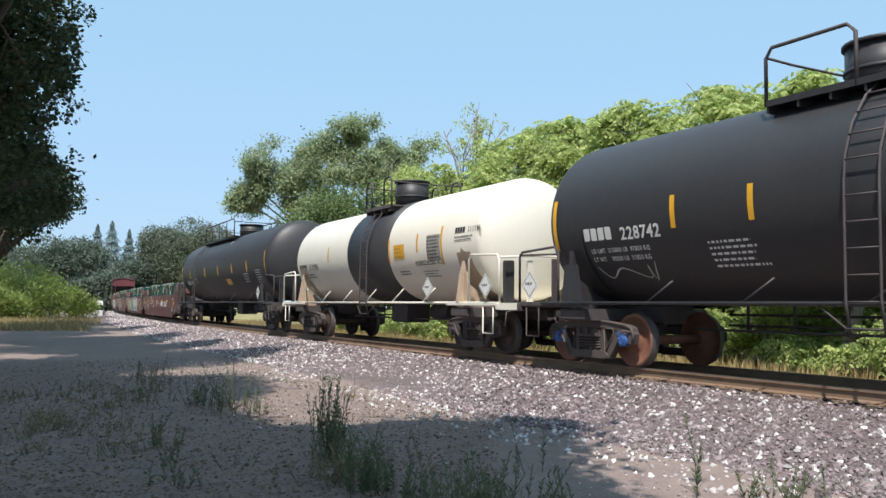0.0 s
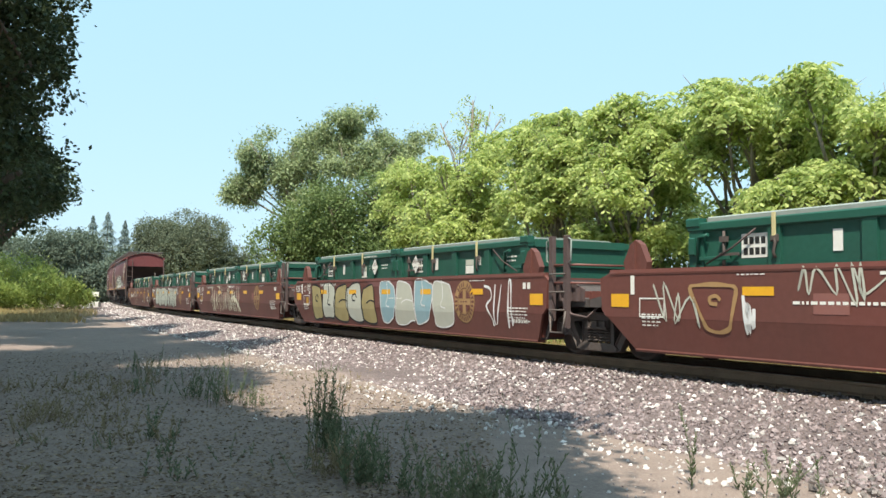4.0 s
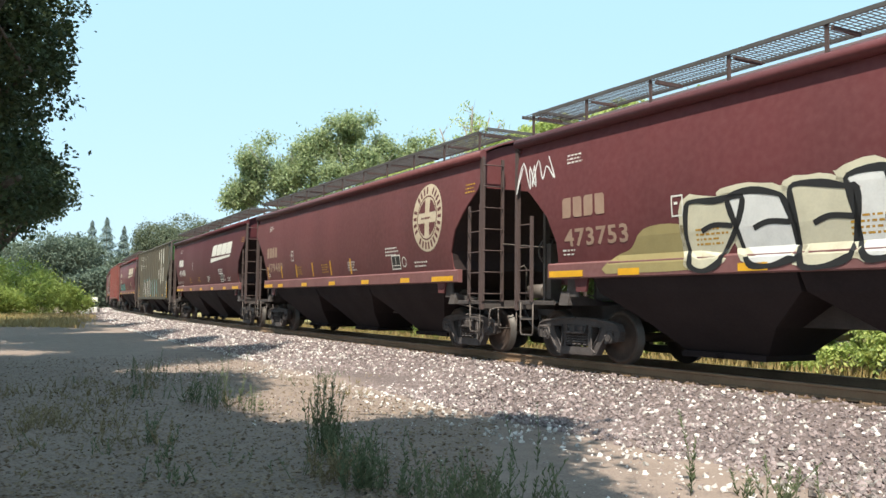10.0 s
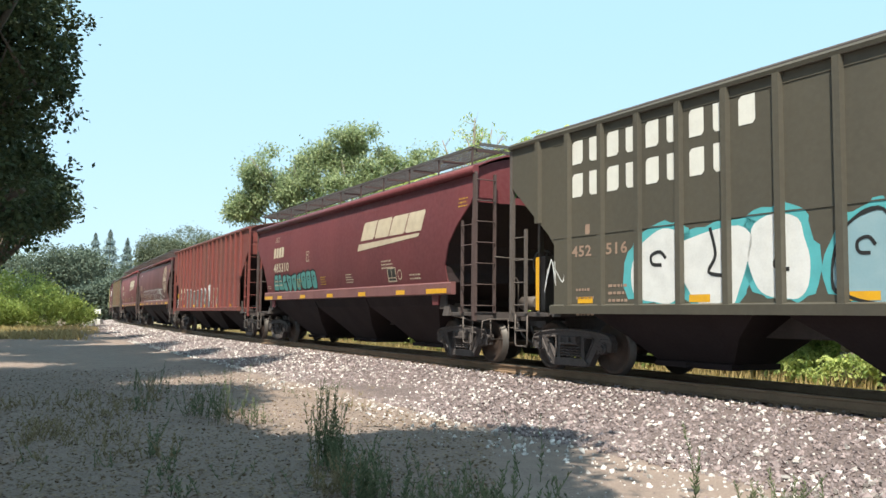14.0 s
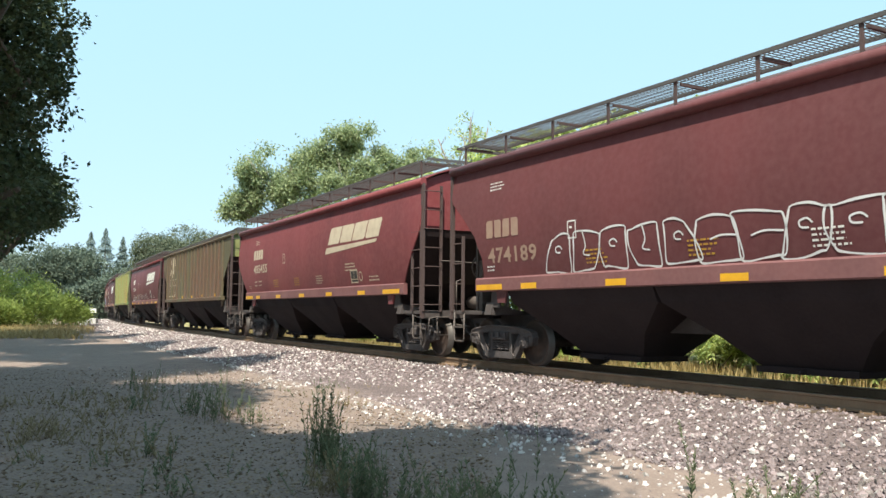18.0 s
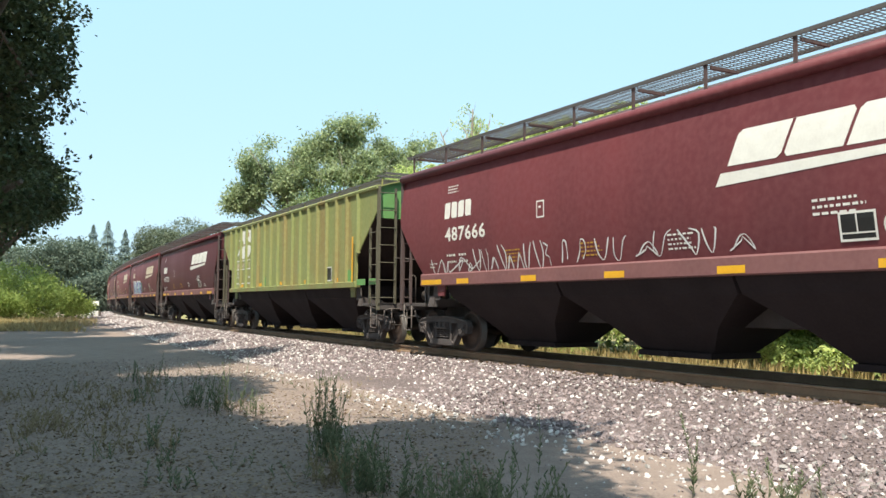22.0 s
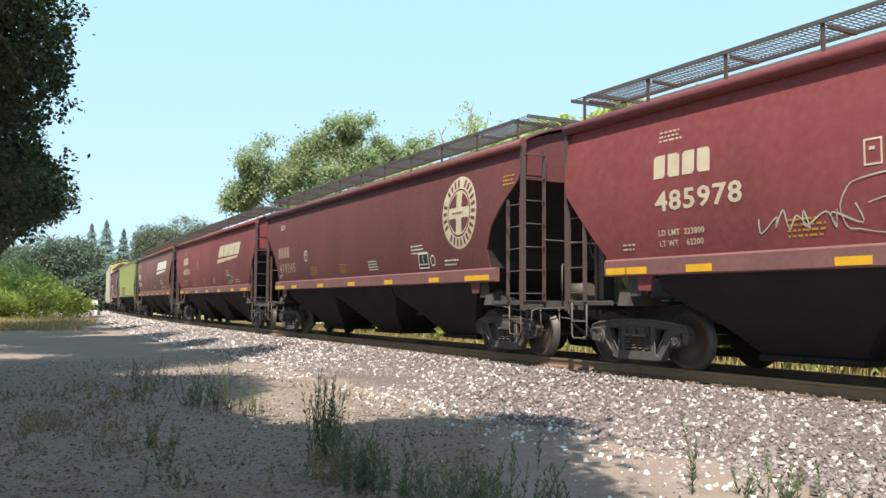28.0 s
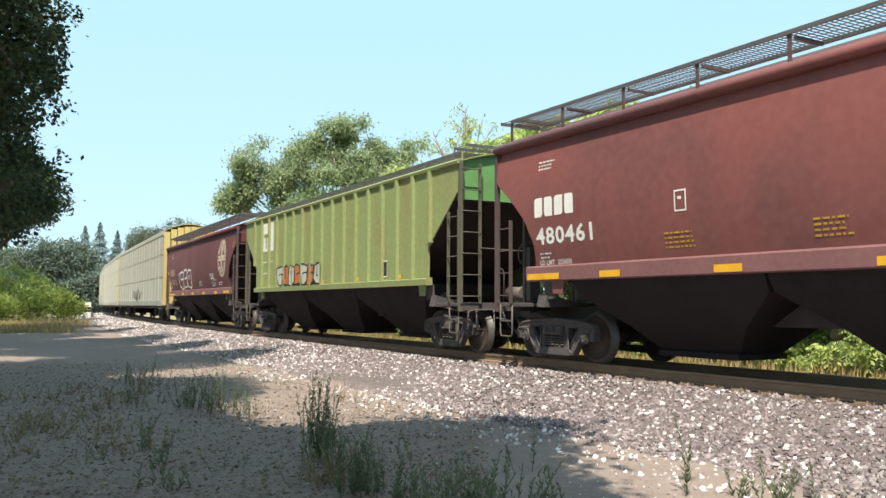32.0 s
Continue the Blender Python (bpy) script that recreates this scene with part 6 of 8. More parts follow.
# ---- ribbed hopper ----
def ribbed(lead, trail, paint, z0, style, number, seed, label, end_paint=None, extra=None, roofz=4.12, boards=True, ribs=18, post_paint=None, a0=1.3, a1=1.3, deep=0.08):
    half, mid = (trail - lead) / 2, (trail + lead) / 2
    flat = lambda z: 1.53
    car = thing("ribbed_hopper_car", label, "freight car", "freight cars of the train")
    for sg in (-1, 1):
        part("side_sheet", hopper_side(half, flat, "rib", z0, roofz - 0.02, sg), paint, car)
        cap = Shape()
        cap.loft([[(x, sg * y, z) for y, z in ((1.47, roofz - 0.07), (1.585, roofz - 0.07), (1.6, roofz - 0.01), (1.57, roofz + 0.03), (1.47, roofz + 0.04))] for x in (-half - 0.01, half + 0.01)])
        part("top_chord", cap, paint, car)
        q = half - 1.38
        sill = Shape()
        sill.loft([[(x, sg * y, z) for y, z in ((1.44, z0 - 0.04), (1.61, z0 - 0.04), (1.62, z0 + 0.1), (1.5, z0 + 0.13), (1.44, z0 + 0.13))] for x in (-q, q)])
        part("side_sill", sill, paint, car)
        for k in range(ribs):
            x = -half + a0 + (2 * half - a0 - a1) * k / (ribs - 1)
            inset = half - abs(x)
            zlow = z0 + 0.1 if inset > 1.4 else float(np.interp(inset, [0.03, 1.4], [3.5, 2.35]))
            rib = Shape()
            rib.prism([(x - 0.07, sg * 1.5), (x - 0.05, sg * (1.53 + deep)), (x + 0.05, sg * (1.53 + deep)), (x + 0.07, sg * 1.5)], zlow, roofz - 0.07, "z")
            part("side_post", rib, paint, car)
        for z, w in ((z0 + 1.3, 0.018), (roofz - 0.22, 0.014)) if z0 < 1.3 else ():
            part("weld_seam", Shape().box(-q, q, min(sg * 1.52, sg * 1.54), max(sg * 1.52, sg * 1.54), z, z + w), paint, car)
    part("roof", roof_shape(half, roofz, 0.28, 1.5), paint, car)
    for way in (0, 180):
        part("end_sheet", end_shape(half, 3.3, roofz, 1.5, 0.28, 0), end_paint or paint, car, "brighter green end sheet" if end_paint else "", pose(0, 0, 0, 0, 0, way))
        part("slope_sheet", slope_shape(half, flat, "rib", 3.3, 2.36, 3.2), SHADESOOT, car, at=pose(0, 0, 0, 0, 0, way))
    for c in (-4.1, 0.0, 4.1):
        part("outlet_bay", bay_shape(c, 2.03, 0.78, 0.28, max(z0 + 0.02, 1.26), 1.42, 0.45), SHADEPIT, car)
    if boards:
        for y0, y1 in ((-1.3, -0.72), (0.72, 1.3)):
            part("running_board", shared("rgrating%.1f%.1f" % (half, y0), lambda: grating_shape(half - 0.35, y0, y1, roofz + 0.24), GRATE), None, car)
        for sg in (-1, 1):
            for k in range(11):
                x = -half + 0.35 + (2 * half - 0.7) * k / 10
                part("board_bracket", Shape().box(x - 0.035, x + 0.035, sg * 1.27 - 0.012, sg * 1.27 + 0.012, roofz + 0.03, roofz + 0.25), paint, car)
        for way in (0, 180):
            part("end_running_board", shared("rend_grating", lambda: end_board_shape(1.3, roofz + 0.29), GRATE), None, car, at=pose(0, 0, 0, 0, 0, way) @ pose(half - 0.1, 0, 0))
    else:
        part("roof_hatch", Shape().box(-half + 0.5, half - 0.5, -1.35, 1.35, roofz + 0.05, roofz + 0.16, 0.03), DIRTY, car)
    end_gear(car, half, paint, post_paint or paint, zt=roofz)
    q = half - 1.28
    truck(car, q)
    truck(car, -q)
    reflectors(car, [half - 3.0 - 2.6 * k for k in range(5)], z0 + 0.14, flat, 0.4)
    if extra:
        extra(car, half, flat)
    place(car, mid, q)
    return car


# ---- tank cars ----
def tank_shell(half, r, zc, head=0.55, n=44):
    sh = Shape()
    prof = [(-half + head * (1 - math.cos(math.pi / 2 * k / 8)), max(0.02, r * math.sin(math.pi / 2 * k / 8))) for k in range(9)]
    full = prof + [(-x, q) for x, q in prof[::-1]]
    sh.loft([[(x, q * math.cos(2 * math.pi * k / n), zc + q * math.sin(2 * math.pi * k / n)) for k in range(n)] for x, q in full], smooth=True)
    return sh


def girdle(x0, x1, r, zc, n=44, a0=0.0, a1=2 * math.pi):
    """A band round the shell."""
    sh = Shape()
    sh.loft([[(x, q * math.cos(a0 + (a1 - a0) * k / n), zc + q * math.sin(a0 + (a1 - a0) * k / n)) for k in range(n + 1)]
             for x, q in ((x0, r), (x0, r + 0.006), (x1, r + 0.006), (x1, r))], caps=False, closed=False, smooth=True)
    return sh


def tank_car(mid, half, r, zc, paint, name_label, base, ladder_x, dome_x, trim, cradle, extra, board=None, tall_dome=0.55, blue=False, dome_r=0.52):
    car = thing("tank_car", name_label, "freight car", "freight cars of the train")
    part("tank_shell", tank_shell(half, r, zc), paint, car)
    top = zc + r
    dm = Shape()
    dm.tube((dome_x, 0, top - 0.1), (dome_x, 0, top + tall_dome), dome_r, 24)
    dm.tube((dome_x, 0, top + tall_dome), (dome_x, 0, top + tall_dome + 0.05), dome_r + 0.04, 24)
    dm.tube((dome_x, 0, top + tall_dome * 0.3), (dome_x, 0, top + tall_dome * 0.3 + 0.05), dome_r + 0.025, 24)
    part("fittings_dome", dm, BLACK, car, "black round fittings housing")
    # platform and rails about the dome
    x0, x1 = board or (dome_x - 1.2, dome_x + 1.0)
    pl = Shape()
    for y in (-0.85, 0.85):
        pl.box(x0, x1, y - 0.2, y + 0.2, top - 0.17, top - 0.14)
        pl.box(x0, x1, y - 0.22, y - 0.19, top - 0.21, top - 0.12)
        pl.box(x0, x1, y + 0.19, y + 0.22, top - 0.21, top - 0.12)
        x = x0
        while x < x1:
            pl.box(x, x + 0.04, y - 0.2, y + 0.2, top - 0.3, top - 0.15)
            x += 0.5
    part("top_platform", pl, GREYIRON if trim is not BLACK else BLACK, car)
    spans = [(x0, x1)] if not x0 + 0.6 < ladder_x < x1 - 0.6 else [(x0, ladder_x - 0.4), (ladder_x + 0.4, x1)]
    for y in (-1.05, 1.05):
        h = top + 0.62
        for k, (u0, u1) in enumerate(spans):
            rail = Shape()
            rail.path([(u0, y, top - 0.2), (u0, y, h - 0.14), (u0 + 0.1, y, h), (u1 - 0.12, y, h), (u1, y, h - 0.12), (u1, y, top - 0.2)], 0.027, 6)
            for u in np.linspace(u0, u1, max(2, int((u1 - u0) / 1.3) + 1))[1:-1]:
                rail.tube((u, y, top - 0.2), (u, y, h - 0.02), 0.025, 6)
            part("top_handrail", rail, DIRTY, car)
    for u in (x0, x1):
        part("end_rail", Shape().path([(u, -1.05, top + 0.5), (u, -0.5, top + 0.48), (u, 0.5, top + 0.48), (u, 1.05, top + 0.5)], 0.02, 5), DIRTY, car)
    # ladder that follows the shell, then drops straight to the step
    ang = [math.radians(a) for a in (62, 45, 28, 12, 0)]
    for sg in (-1, 1):
        ld = Shape()
        for dx in (-0.23, 0.23):
            ld.path([(ladder_x + dx, sg * (r + 0.09) * math.cos(a), zc + (r + 0.09) * math.sin(a)) for a in ang] + [(ladder_x + dx, sg * (r + 0.1), 1.1), (ladder_x + dx, sg * (r + 0.02), 0.72)], 0.02, 5)
        for a in np.radians([58, 46, 34, 22, 10]):
            y, z = (r + 0.09) * math.cos(a), zc + (r + 0.09) * math.sin(a)
            ld.tube((ladder_x - 0.23, sg * y, z), (ladder_x + 0.23, sg * y, z), 0.013, 5)
        for z in np.arange(0.78, zc, 0.32):
            ld.tube((ladder_x - 0.23, sg * (r + 0.09), z), (ladder_x + 0.23, sg * (r + 0.09), z), 0.013, 5)
        for dx in (-0.23, 0.23):
            ld.tube((ladder_x + dx, sg * (r + 0.06), 0.76), (ladder_x + dx * 3.2, sg * (r - 0.02), 1.08), 0.014, 5)
        part("ladder", ld, DIRTY, car)
        pipe = Shape()
        pipe.tube((-half + 0.2, sg * (r + 0.02), 1.08), (half - 0.2, sg * (r + 0.02), 1.08), 0.028, 6)
        for u in np.linspace(-half + 3.0, half - 3.0, 5):
            pipe.tube((u, sg * (r + 0.02), 1.08), (u + 0.45, sg * (r * 0.93), 1.42), 0.02, 5)
        part("side_handrail", pipe, trim, car)
    rods = Shape()
    for y, z in ((0.75, 0.72), (0.75, 0.9), (-0.1, 0.66)):
        rods.tube((-half + 2.6, y, z), (half - 2.6, y, z), 0.022, 5)
    for u in np.linspace(-half + 3.0, half - 3.0, 9):
        rods.box(u - 0.02, u + 0.02, 0.73, 0.77, 0.6, zc - r * 0.8)
    rods.box(-0.5, 0.5, -0.35, 0.35, 0.55, zc - r + 0.1, 0.05)
    rods.tube((1.1, 0.2, 0.85), (2.1, 0.2, 0.85), 0.2, 12)
    part("brake_rigging", rods, DIRTY, car)
    for way in (1, -1):
        turn = pose(0, 0, 0, 0, 0, 0 if way > 0 else 180)
        stub = Shape()
        stub.box(base - 1.0, half + 0.55, -0.26, 0.26, 0.72, 1.04, 0.03)
        stub.box(base - 0.35, base + 0.35, -1.45, 1.45, 0.78, 0.98, 0.03)
        part("stub_sill", stub, DIRTY, car, at=turn)
        cr = Shape()
        n = 9
        for sg in (-1, 1):
            a = [math.radians(v) for v in np.linspace(-78, -12, n)]
            cr.loft([[(x, sg * (r + 0.015) * math.cos(q), zc + (r + 0.015) * math.sin(q)) for q in a] for x in (base - 0.3, base + 0.3)], caps=False, closed=False, smooth=True)
            cr.prism([(sg * 1.42, 0.98), (sg * 1.5, 1.1), (sg * (r * 0.98), 2.0), (sg * (r * 0.9), 1.5), (sg * 0.5, 0.98)], base - 0.06, base + 0.06, "x")
            cr.prism([(base - 0.3, 1.0), (base + 0.3, 1.0), (base + 0.16, 1.75), (base - 0.16, 1.75)], sg * (r - 0.03) - 0.02, sg * (r - 0.03) + 0.02)
        part("cradle", cr, cradle, car, at=turn)
        deck = Shape()
        deck.box(half - 0.5, half + 0.6, -1.45, 1.45, 1.0, 1.06, 0.01)
        deck.box(half + 0.5, half + 0.62, -1.5, 1.5, 0.94, 1.08, 0.02)
        for y in (-1.46, 1.46):
            deck.box(base - 0.5, half + 0.6, y - 0.025, y + 0.025, 1.02, 1.1, 0.01)
        part("end_platform", deck, trim if trim is not BLACK else DIRTY, car, at=turn)
        hr = Shape()
        for y in (-1.46, 1.46):
            hr.path([(half + 0.58, y, 1.05), (half + 0.58, y, 1.95), (half + 0.5, y, 2.05), (half - 0.55, y, 2.1), (half - 0.65, y, 2.0), (half - 0.65, y, 1.05)], 0.024, 6)
            hr.path([(half + 0.35, y, 1.0), (half + 0.35, y, 0.46), (half - 0.05, y, 0.46), (half - 0.05, y, 1.0)], 0.016, 5)
        hr.path([(half + 0.58, -1.46, 2.0), (half + 0.6, -0.6, 2.05), (half + 0.6, 0.6, 2.05), (half + 0.58, 1.46, 2.0)], 0.022, 6)
        hr.box(half + 0.5, half + 0.56, -0.75, -0.63, 1.06, 1.95)
        hr.box(half + 0.5, half + 0.56, 0.6, 0.72, 1.06, 1.95)
        part("end_handrail", hr, trim if trim is not BLACK else DIRTY, car, at=turn)
        coupler(car, way * (half + 0.5), way)
        part("uncoupling_lever", shared("lever", lever_shape, GREYIRON), None, car, at=pose(way * (half + 0.62), 0, 0, 0, 0, 0 if way > 0 else 180))
        part("brake_post", Shape().box(half + 0.3, half + 0.42, -1.2, -1.0, 1.06, 1.95, 0.02), BLACK, car, at=turn)
    rust = WHEELRUST if blue else WHEEL
    truck(car, base, blue, DARKSTEEL, rust)
    truck(car, -base, blue, DARKSTEEL, rust)
    curve = lambda z: math.sqrt(max(0.01, r * r - (z - zc) ** 2))
    extra(car, curve)
    place(car, mid, base)
    return car


def placard(car, x, z, yf, size=0.27):
    stick(car, "placard", [[(x, z - size), (x + size, z), (x, z + size), (x - size, z)]], WHITE, yf, 0.03, "white diamond hazard placard")
    stick(car, "placard_print", bars(x - 0.13, z, 0.26, 1, 0.12, 4) + stroke([(x, z - size * 0.85), (x + size * 0.85, z), (x, z + size * 0.85), (x - size * 0.85, z), (x, z - size * 0.85)], 0.012), INK, yf, 0.035)


# ---- well cars and the boxes in them ----
def well_unit(lead, trail, lead_end, trail_end, extra, label):
    half, mid = (trail - lead) / 2, (trail + lead) / 2
    car = thing("well_car", label, "freight car", "freight cars of the train")
    # where the side ends at its top, its knee and its foot
    t1, k1, f1 = half - 0.9, half - 0.95, half - (2.2 if lead_end else 1.3)
    t0, k0, f0 = (-half + 0.15, -half + 0.5, -half + 2.2) if trail_end else (-half + 0.55, -half + 0.6, -half + 1.3)
    for sg in (-1, 1):
        side = Shape()
        side.prism([(k0 + 0.1, 0.74), (k1 - 0.1, 0.74), (k1, 0.84), (t1, 1.36), (t1 - 0.12, 1.47), (t0 + 0.3, 1.47), (t0, 1.36), (k0, 0.84)], sg * 1.44, sg * 1.50)
        part("side_wall", side, WELLRED, car)
        skirt = Shape()
        skirt.loft([[(k0 + 0.12, sg * 1.50, 0.75), (k1 - 0.12, sg * 1.50, 0.75), (k1 - 0.12, sg * 1.45, 0.75), (k0 + 0.12, sg * 1.45, 0.75)],
                    [(f0, sg * 1.42, 0.25), (f1, sg * 1.42, 0.25), (f1, sg * 1.37, 0.25), (f0, sg * 1.37, 0.25)]])
        part("side_skirt", skirt, WELLRED, car, "lower side sheet tucked inwards")
        rail = Shape()
        rail.loft([[(x, sg * y, z) for y, z in ((1.36, 1.41), (1.508, 1.41), (1.513, 1.44), (1.50, 1.50), (1.36, 1.50))] for x in (t0 + 0.25, t1 - 0.1)])
        part("top_chord", rail, WELLRED, car)
        rail = Shape()
        rail.loft([[(x, sg * y, z) for y, z in ((1.25, 0.2), (1.42, 0.2), (1.43, 0.23), (1.415, 0.26), (1.25, 0.26))] for x in (f0 + 0.02, f1 - 0.02)])
        part("bottom_chord", rail, WELLRED, car)
    deck = Shape().box(f0, f1, -1.40, 1.40, 0.255, 0.32)
    part("well_floor", deck, DIRTY, car)
    for way, has in ((1, lead_end), (-1, trail_end)):
        turn = pose(0, 0, 0, 0, 0, 0 if way > 0 else 180)
        tx = t1 if way > 0 else -t0
        fx = f1 if way > 0 else -f0
        near = -1 if way > 0 else 1
        reach = half + 0.7 if has else half - 0.04
        pl = Shape()
        pl.prism([(fx + 0.1, 0.88), (reach, 0.88), (reach, 1.02), (tx, 1.1), (tx - 0.5, 1.38), (fx + 0.1, 1.38)], -1.30, 1.30)
        part("end_platform", pl, DIRTY, car, at=turn)
        part("bulkhead", Shape().box(fx - 0.02, fx + 0.06, -1.36, 1.36, 0.3, 1.42), WELLRED, car, at=turn)
        sheet = Shape().prism([(fx, 0.27), (fx + 0.1, 0.27), (tx + 0.02, 0.9), (tx - 0.1, 0.9)], near * 1.28 - 0.02, near * 1.28 + 0.02)
        part("corner_gusset", sheet, DIRTY, car, at=turn)
        for y in (-1.32, 1.32):
            g = tx - 0.7
            gd = Shape().prism([(g - 0.25, 1.44), (g + 0.2, 1.44), (g + 0.26, 1.62), (g + 0.1, 1.9), (g - 0.02, 1.98), (g - 0.14, 1.9), (g - 0.28, 1.62)], y - 0.06, y + 0.06)
            gd.prism([(g - 0.04, 1.44), (g + 0.02, 1.44), (g + 0.02, 1.93), (g - 0.04, 1.93)], y - 0.1, y + 0.1)
            part("container_guide", gd, WELLRED, car, "chamfered container guide", at=turn)
        for w in (0.25, 0.55):
            part("platform_rib", Shape().box(tx + w - 0.03, tx + w + 0.03, -1.25, 1.25, 1.0, 1.16, 0.01), WELLRED, car, at=turn)
        if way > 0 or has:
            for u, z0 in ((0.03, 0.62), (0.47, 0.5)):
                part("end_post", Shape().box(tx + u, tx + u + 0.11, -1.5, -1.42, z0, 2.15, 0.012), IRON, car, at=turn)
            for z in (0.82, 1.14, 1.46):
                part("rung", Shape().path([(tx + 0.08, -1.5, z), (tx + 0.1, -1.54, z), (tx + 0.5, -1.54, z), (tx + 0.52, -1.5, z)], 0.015, 5), GREYIRON, car, at=turn)
            for u, d in ((0.03, -0.09), (0.58, 0.09)):
                part("grab_iron", Shape().path([(tx + u, -1.47, 1.66), (tx + u + d, -1.48, 1.7), (tx + u + d, -1.48, 2.06), (tx + u, -1.47, 2.1)], 0.016, 5), TARP, car, "pale grab iron", at=turn)
            hr = Shape()
            hr.path([(tx + 0.08, -1.5, 0.8), (tx + 0.12, -1.52, 0.42), (tx + 0.48, -1.52, 0.42), (tx + 0.54, -1.5, 0.8)], 0.022, 5)
            part("step", hr, GREYIRON, car, at=turn)
            part("end_web", Shape().prism([(tx - 0.05, 0.98), (tx + 0.85, 0.98), (tx + 0.85, 1.2), (tx + 0.3, 1.42), (tx - 0.05, 1.42)], -1.36, -1.31), IRON, car, at=turn)
            for u in (0.25, 0.5, 0.72):
                part("web_stiffener", Shape().box(tx + u, tx + u + 0.04, -1.42, -1.36, 0.98, 1.38 - 0.22 * u), IRON, car, at=turn)
            for z in (1.3, 1.62):
                part("end_handrail", Shape().path([(tx + 0.1, -1.45, z), (half - 0.15, -1.4, z), (half - 0.1, -0.2, z)], 0.025, 6), WELLRED, car, at=turn)
            part("hose_bracket", Shape().path([(tx + 0.3, -1.4, 1.02), (tx + 0.6, -1.42, 0.75), (tx + 0.9, -1.3, 0.7), (tx + 1.1, -1.2, 0.9)], 0.025, 6), IRON, car, at=turn)
        if has:
            tk = Shape()
            tk.tube((tx + 0.25, -0.95, 1.66), (tx + 0.25, 0.95, 1.66), 0.2, 14)
            part("air_reservoir", tk, WELLRED, car, at=turn)
            for a, y, z0, z1, w in ((-0.3, -1.15, 1.36, 1.75, 0.16), (0.1, -1.3, 1.1, 1.5, 0.2), (-0.05, -1.2, 1.45, 1.9, 0.1), (0.55, -1.1, 1.02, 1.4, 0.16)):
                part("valve_box", Shape().box(tx + a - w, tx + a + w, y - 0.12, y + 0.12, z0, z1, 0.04), IRON if w < 0.15 else WELLRED, car, at=turn)
            br = Shape().box(half + 0.0, half + 0.12, -1.45, -1.3, 1.0, 2.2, 0.02)
            part("end_post", br, IRON, car, at=turn)
            br = Shape()
            br.box(half - 0.05, half + 0.05, 0.1, 0.7, 1.0, 2.25, 0.05)
            br.tube((half + 0.05, 0.4, 1.95), (half + 0.12, 0.4, 1.95), 0.28, 18)
            br.tube((half - 0.02, 0.15, 1.3), (half + 0.3, 0.25, 2.1), 0.05, 6)
            part("brake_stand", br, DIRTY, car, at=turn)
            coupler(car, way * (half + 0.35), way)
            part("stirrup_step", shared("stirrup", stirrup_shape, GREYIRON), None, car, at=turn @ pose(half + 0.3, -1.45, 0))
            truck(car, way * (half - 0.75), False, DARKSTEEL)
    if not trail_end:
        truck(car, -half, False, DARKSTEEL)
    flat = lambda z: 1.503 if z > 0.75 else 1.425 + (z - 0.25) * 0.157
    reflectors(car, [4.4, 2.1, -0.1, -2.3, -4.55], 1.09, flat, 0.52, 0.12)
    reflectors(car, [half - 1.25, -half + (1.0 if trail_end else 1.05)], 0.9, flat, 0.42, 0.21)
    for x, w in ((3.1, 0.55), (0.75, 0.55), (-1.6, 0.6), (-3.7, 0.5)):
        stick(car, "worn_patch", [rect(x, 0.86, w, 0.26)], PATCHPINK, flat, 0.003, "paler repainted patch")
    stick(car, "worn_patch", [rect(-1.2, 1.29, 2.6, 0.17)], SILLRED, flat, 0.003, "brighter red repainted strip")
    fine = bars(4.1, 1.37, 0.8, 1, 0.05, 3) + bars(half - 2.2, 0.82, 0.75, 5, 0.062, 5) + bars(-half + 1.55, 0.78, 0.45, 4, 0.055, 6) + bars(half - 2.1, 0.6, 0.7, 2, 0.05, 8) + bars(0.1, 0.98, 0.9, 1, 0.06, 9) + bars(-4.9, 1.37, 0.6, 1, 0.04, 4)
    stick(car, "stencil", fine + frame_rect(-half + 1.5, 0.75, 0.55, 0.3, 0.02), WHITE, flat)
    stick(car, "stencil", rect_row(half - 1.7, 1.2, 2, 0.1, 0.12) + rect_row(-half + 1.3, 1.1, 1, 0.09, 0.3), WHITE, flat)
    extra(car, half, flat)
    place(car, mid, max(3.0, half - 0.4))
    return car


def rect_row(x, z, n, w, h):
    return [rect(x + k * w * 1.5, z, w, h) for k in range(n)]


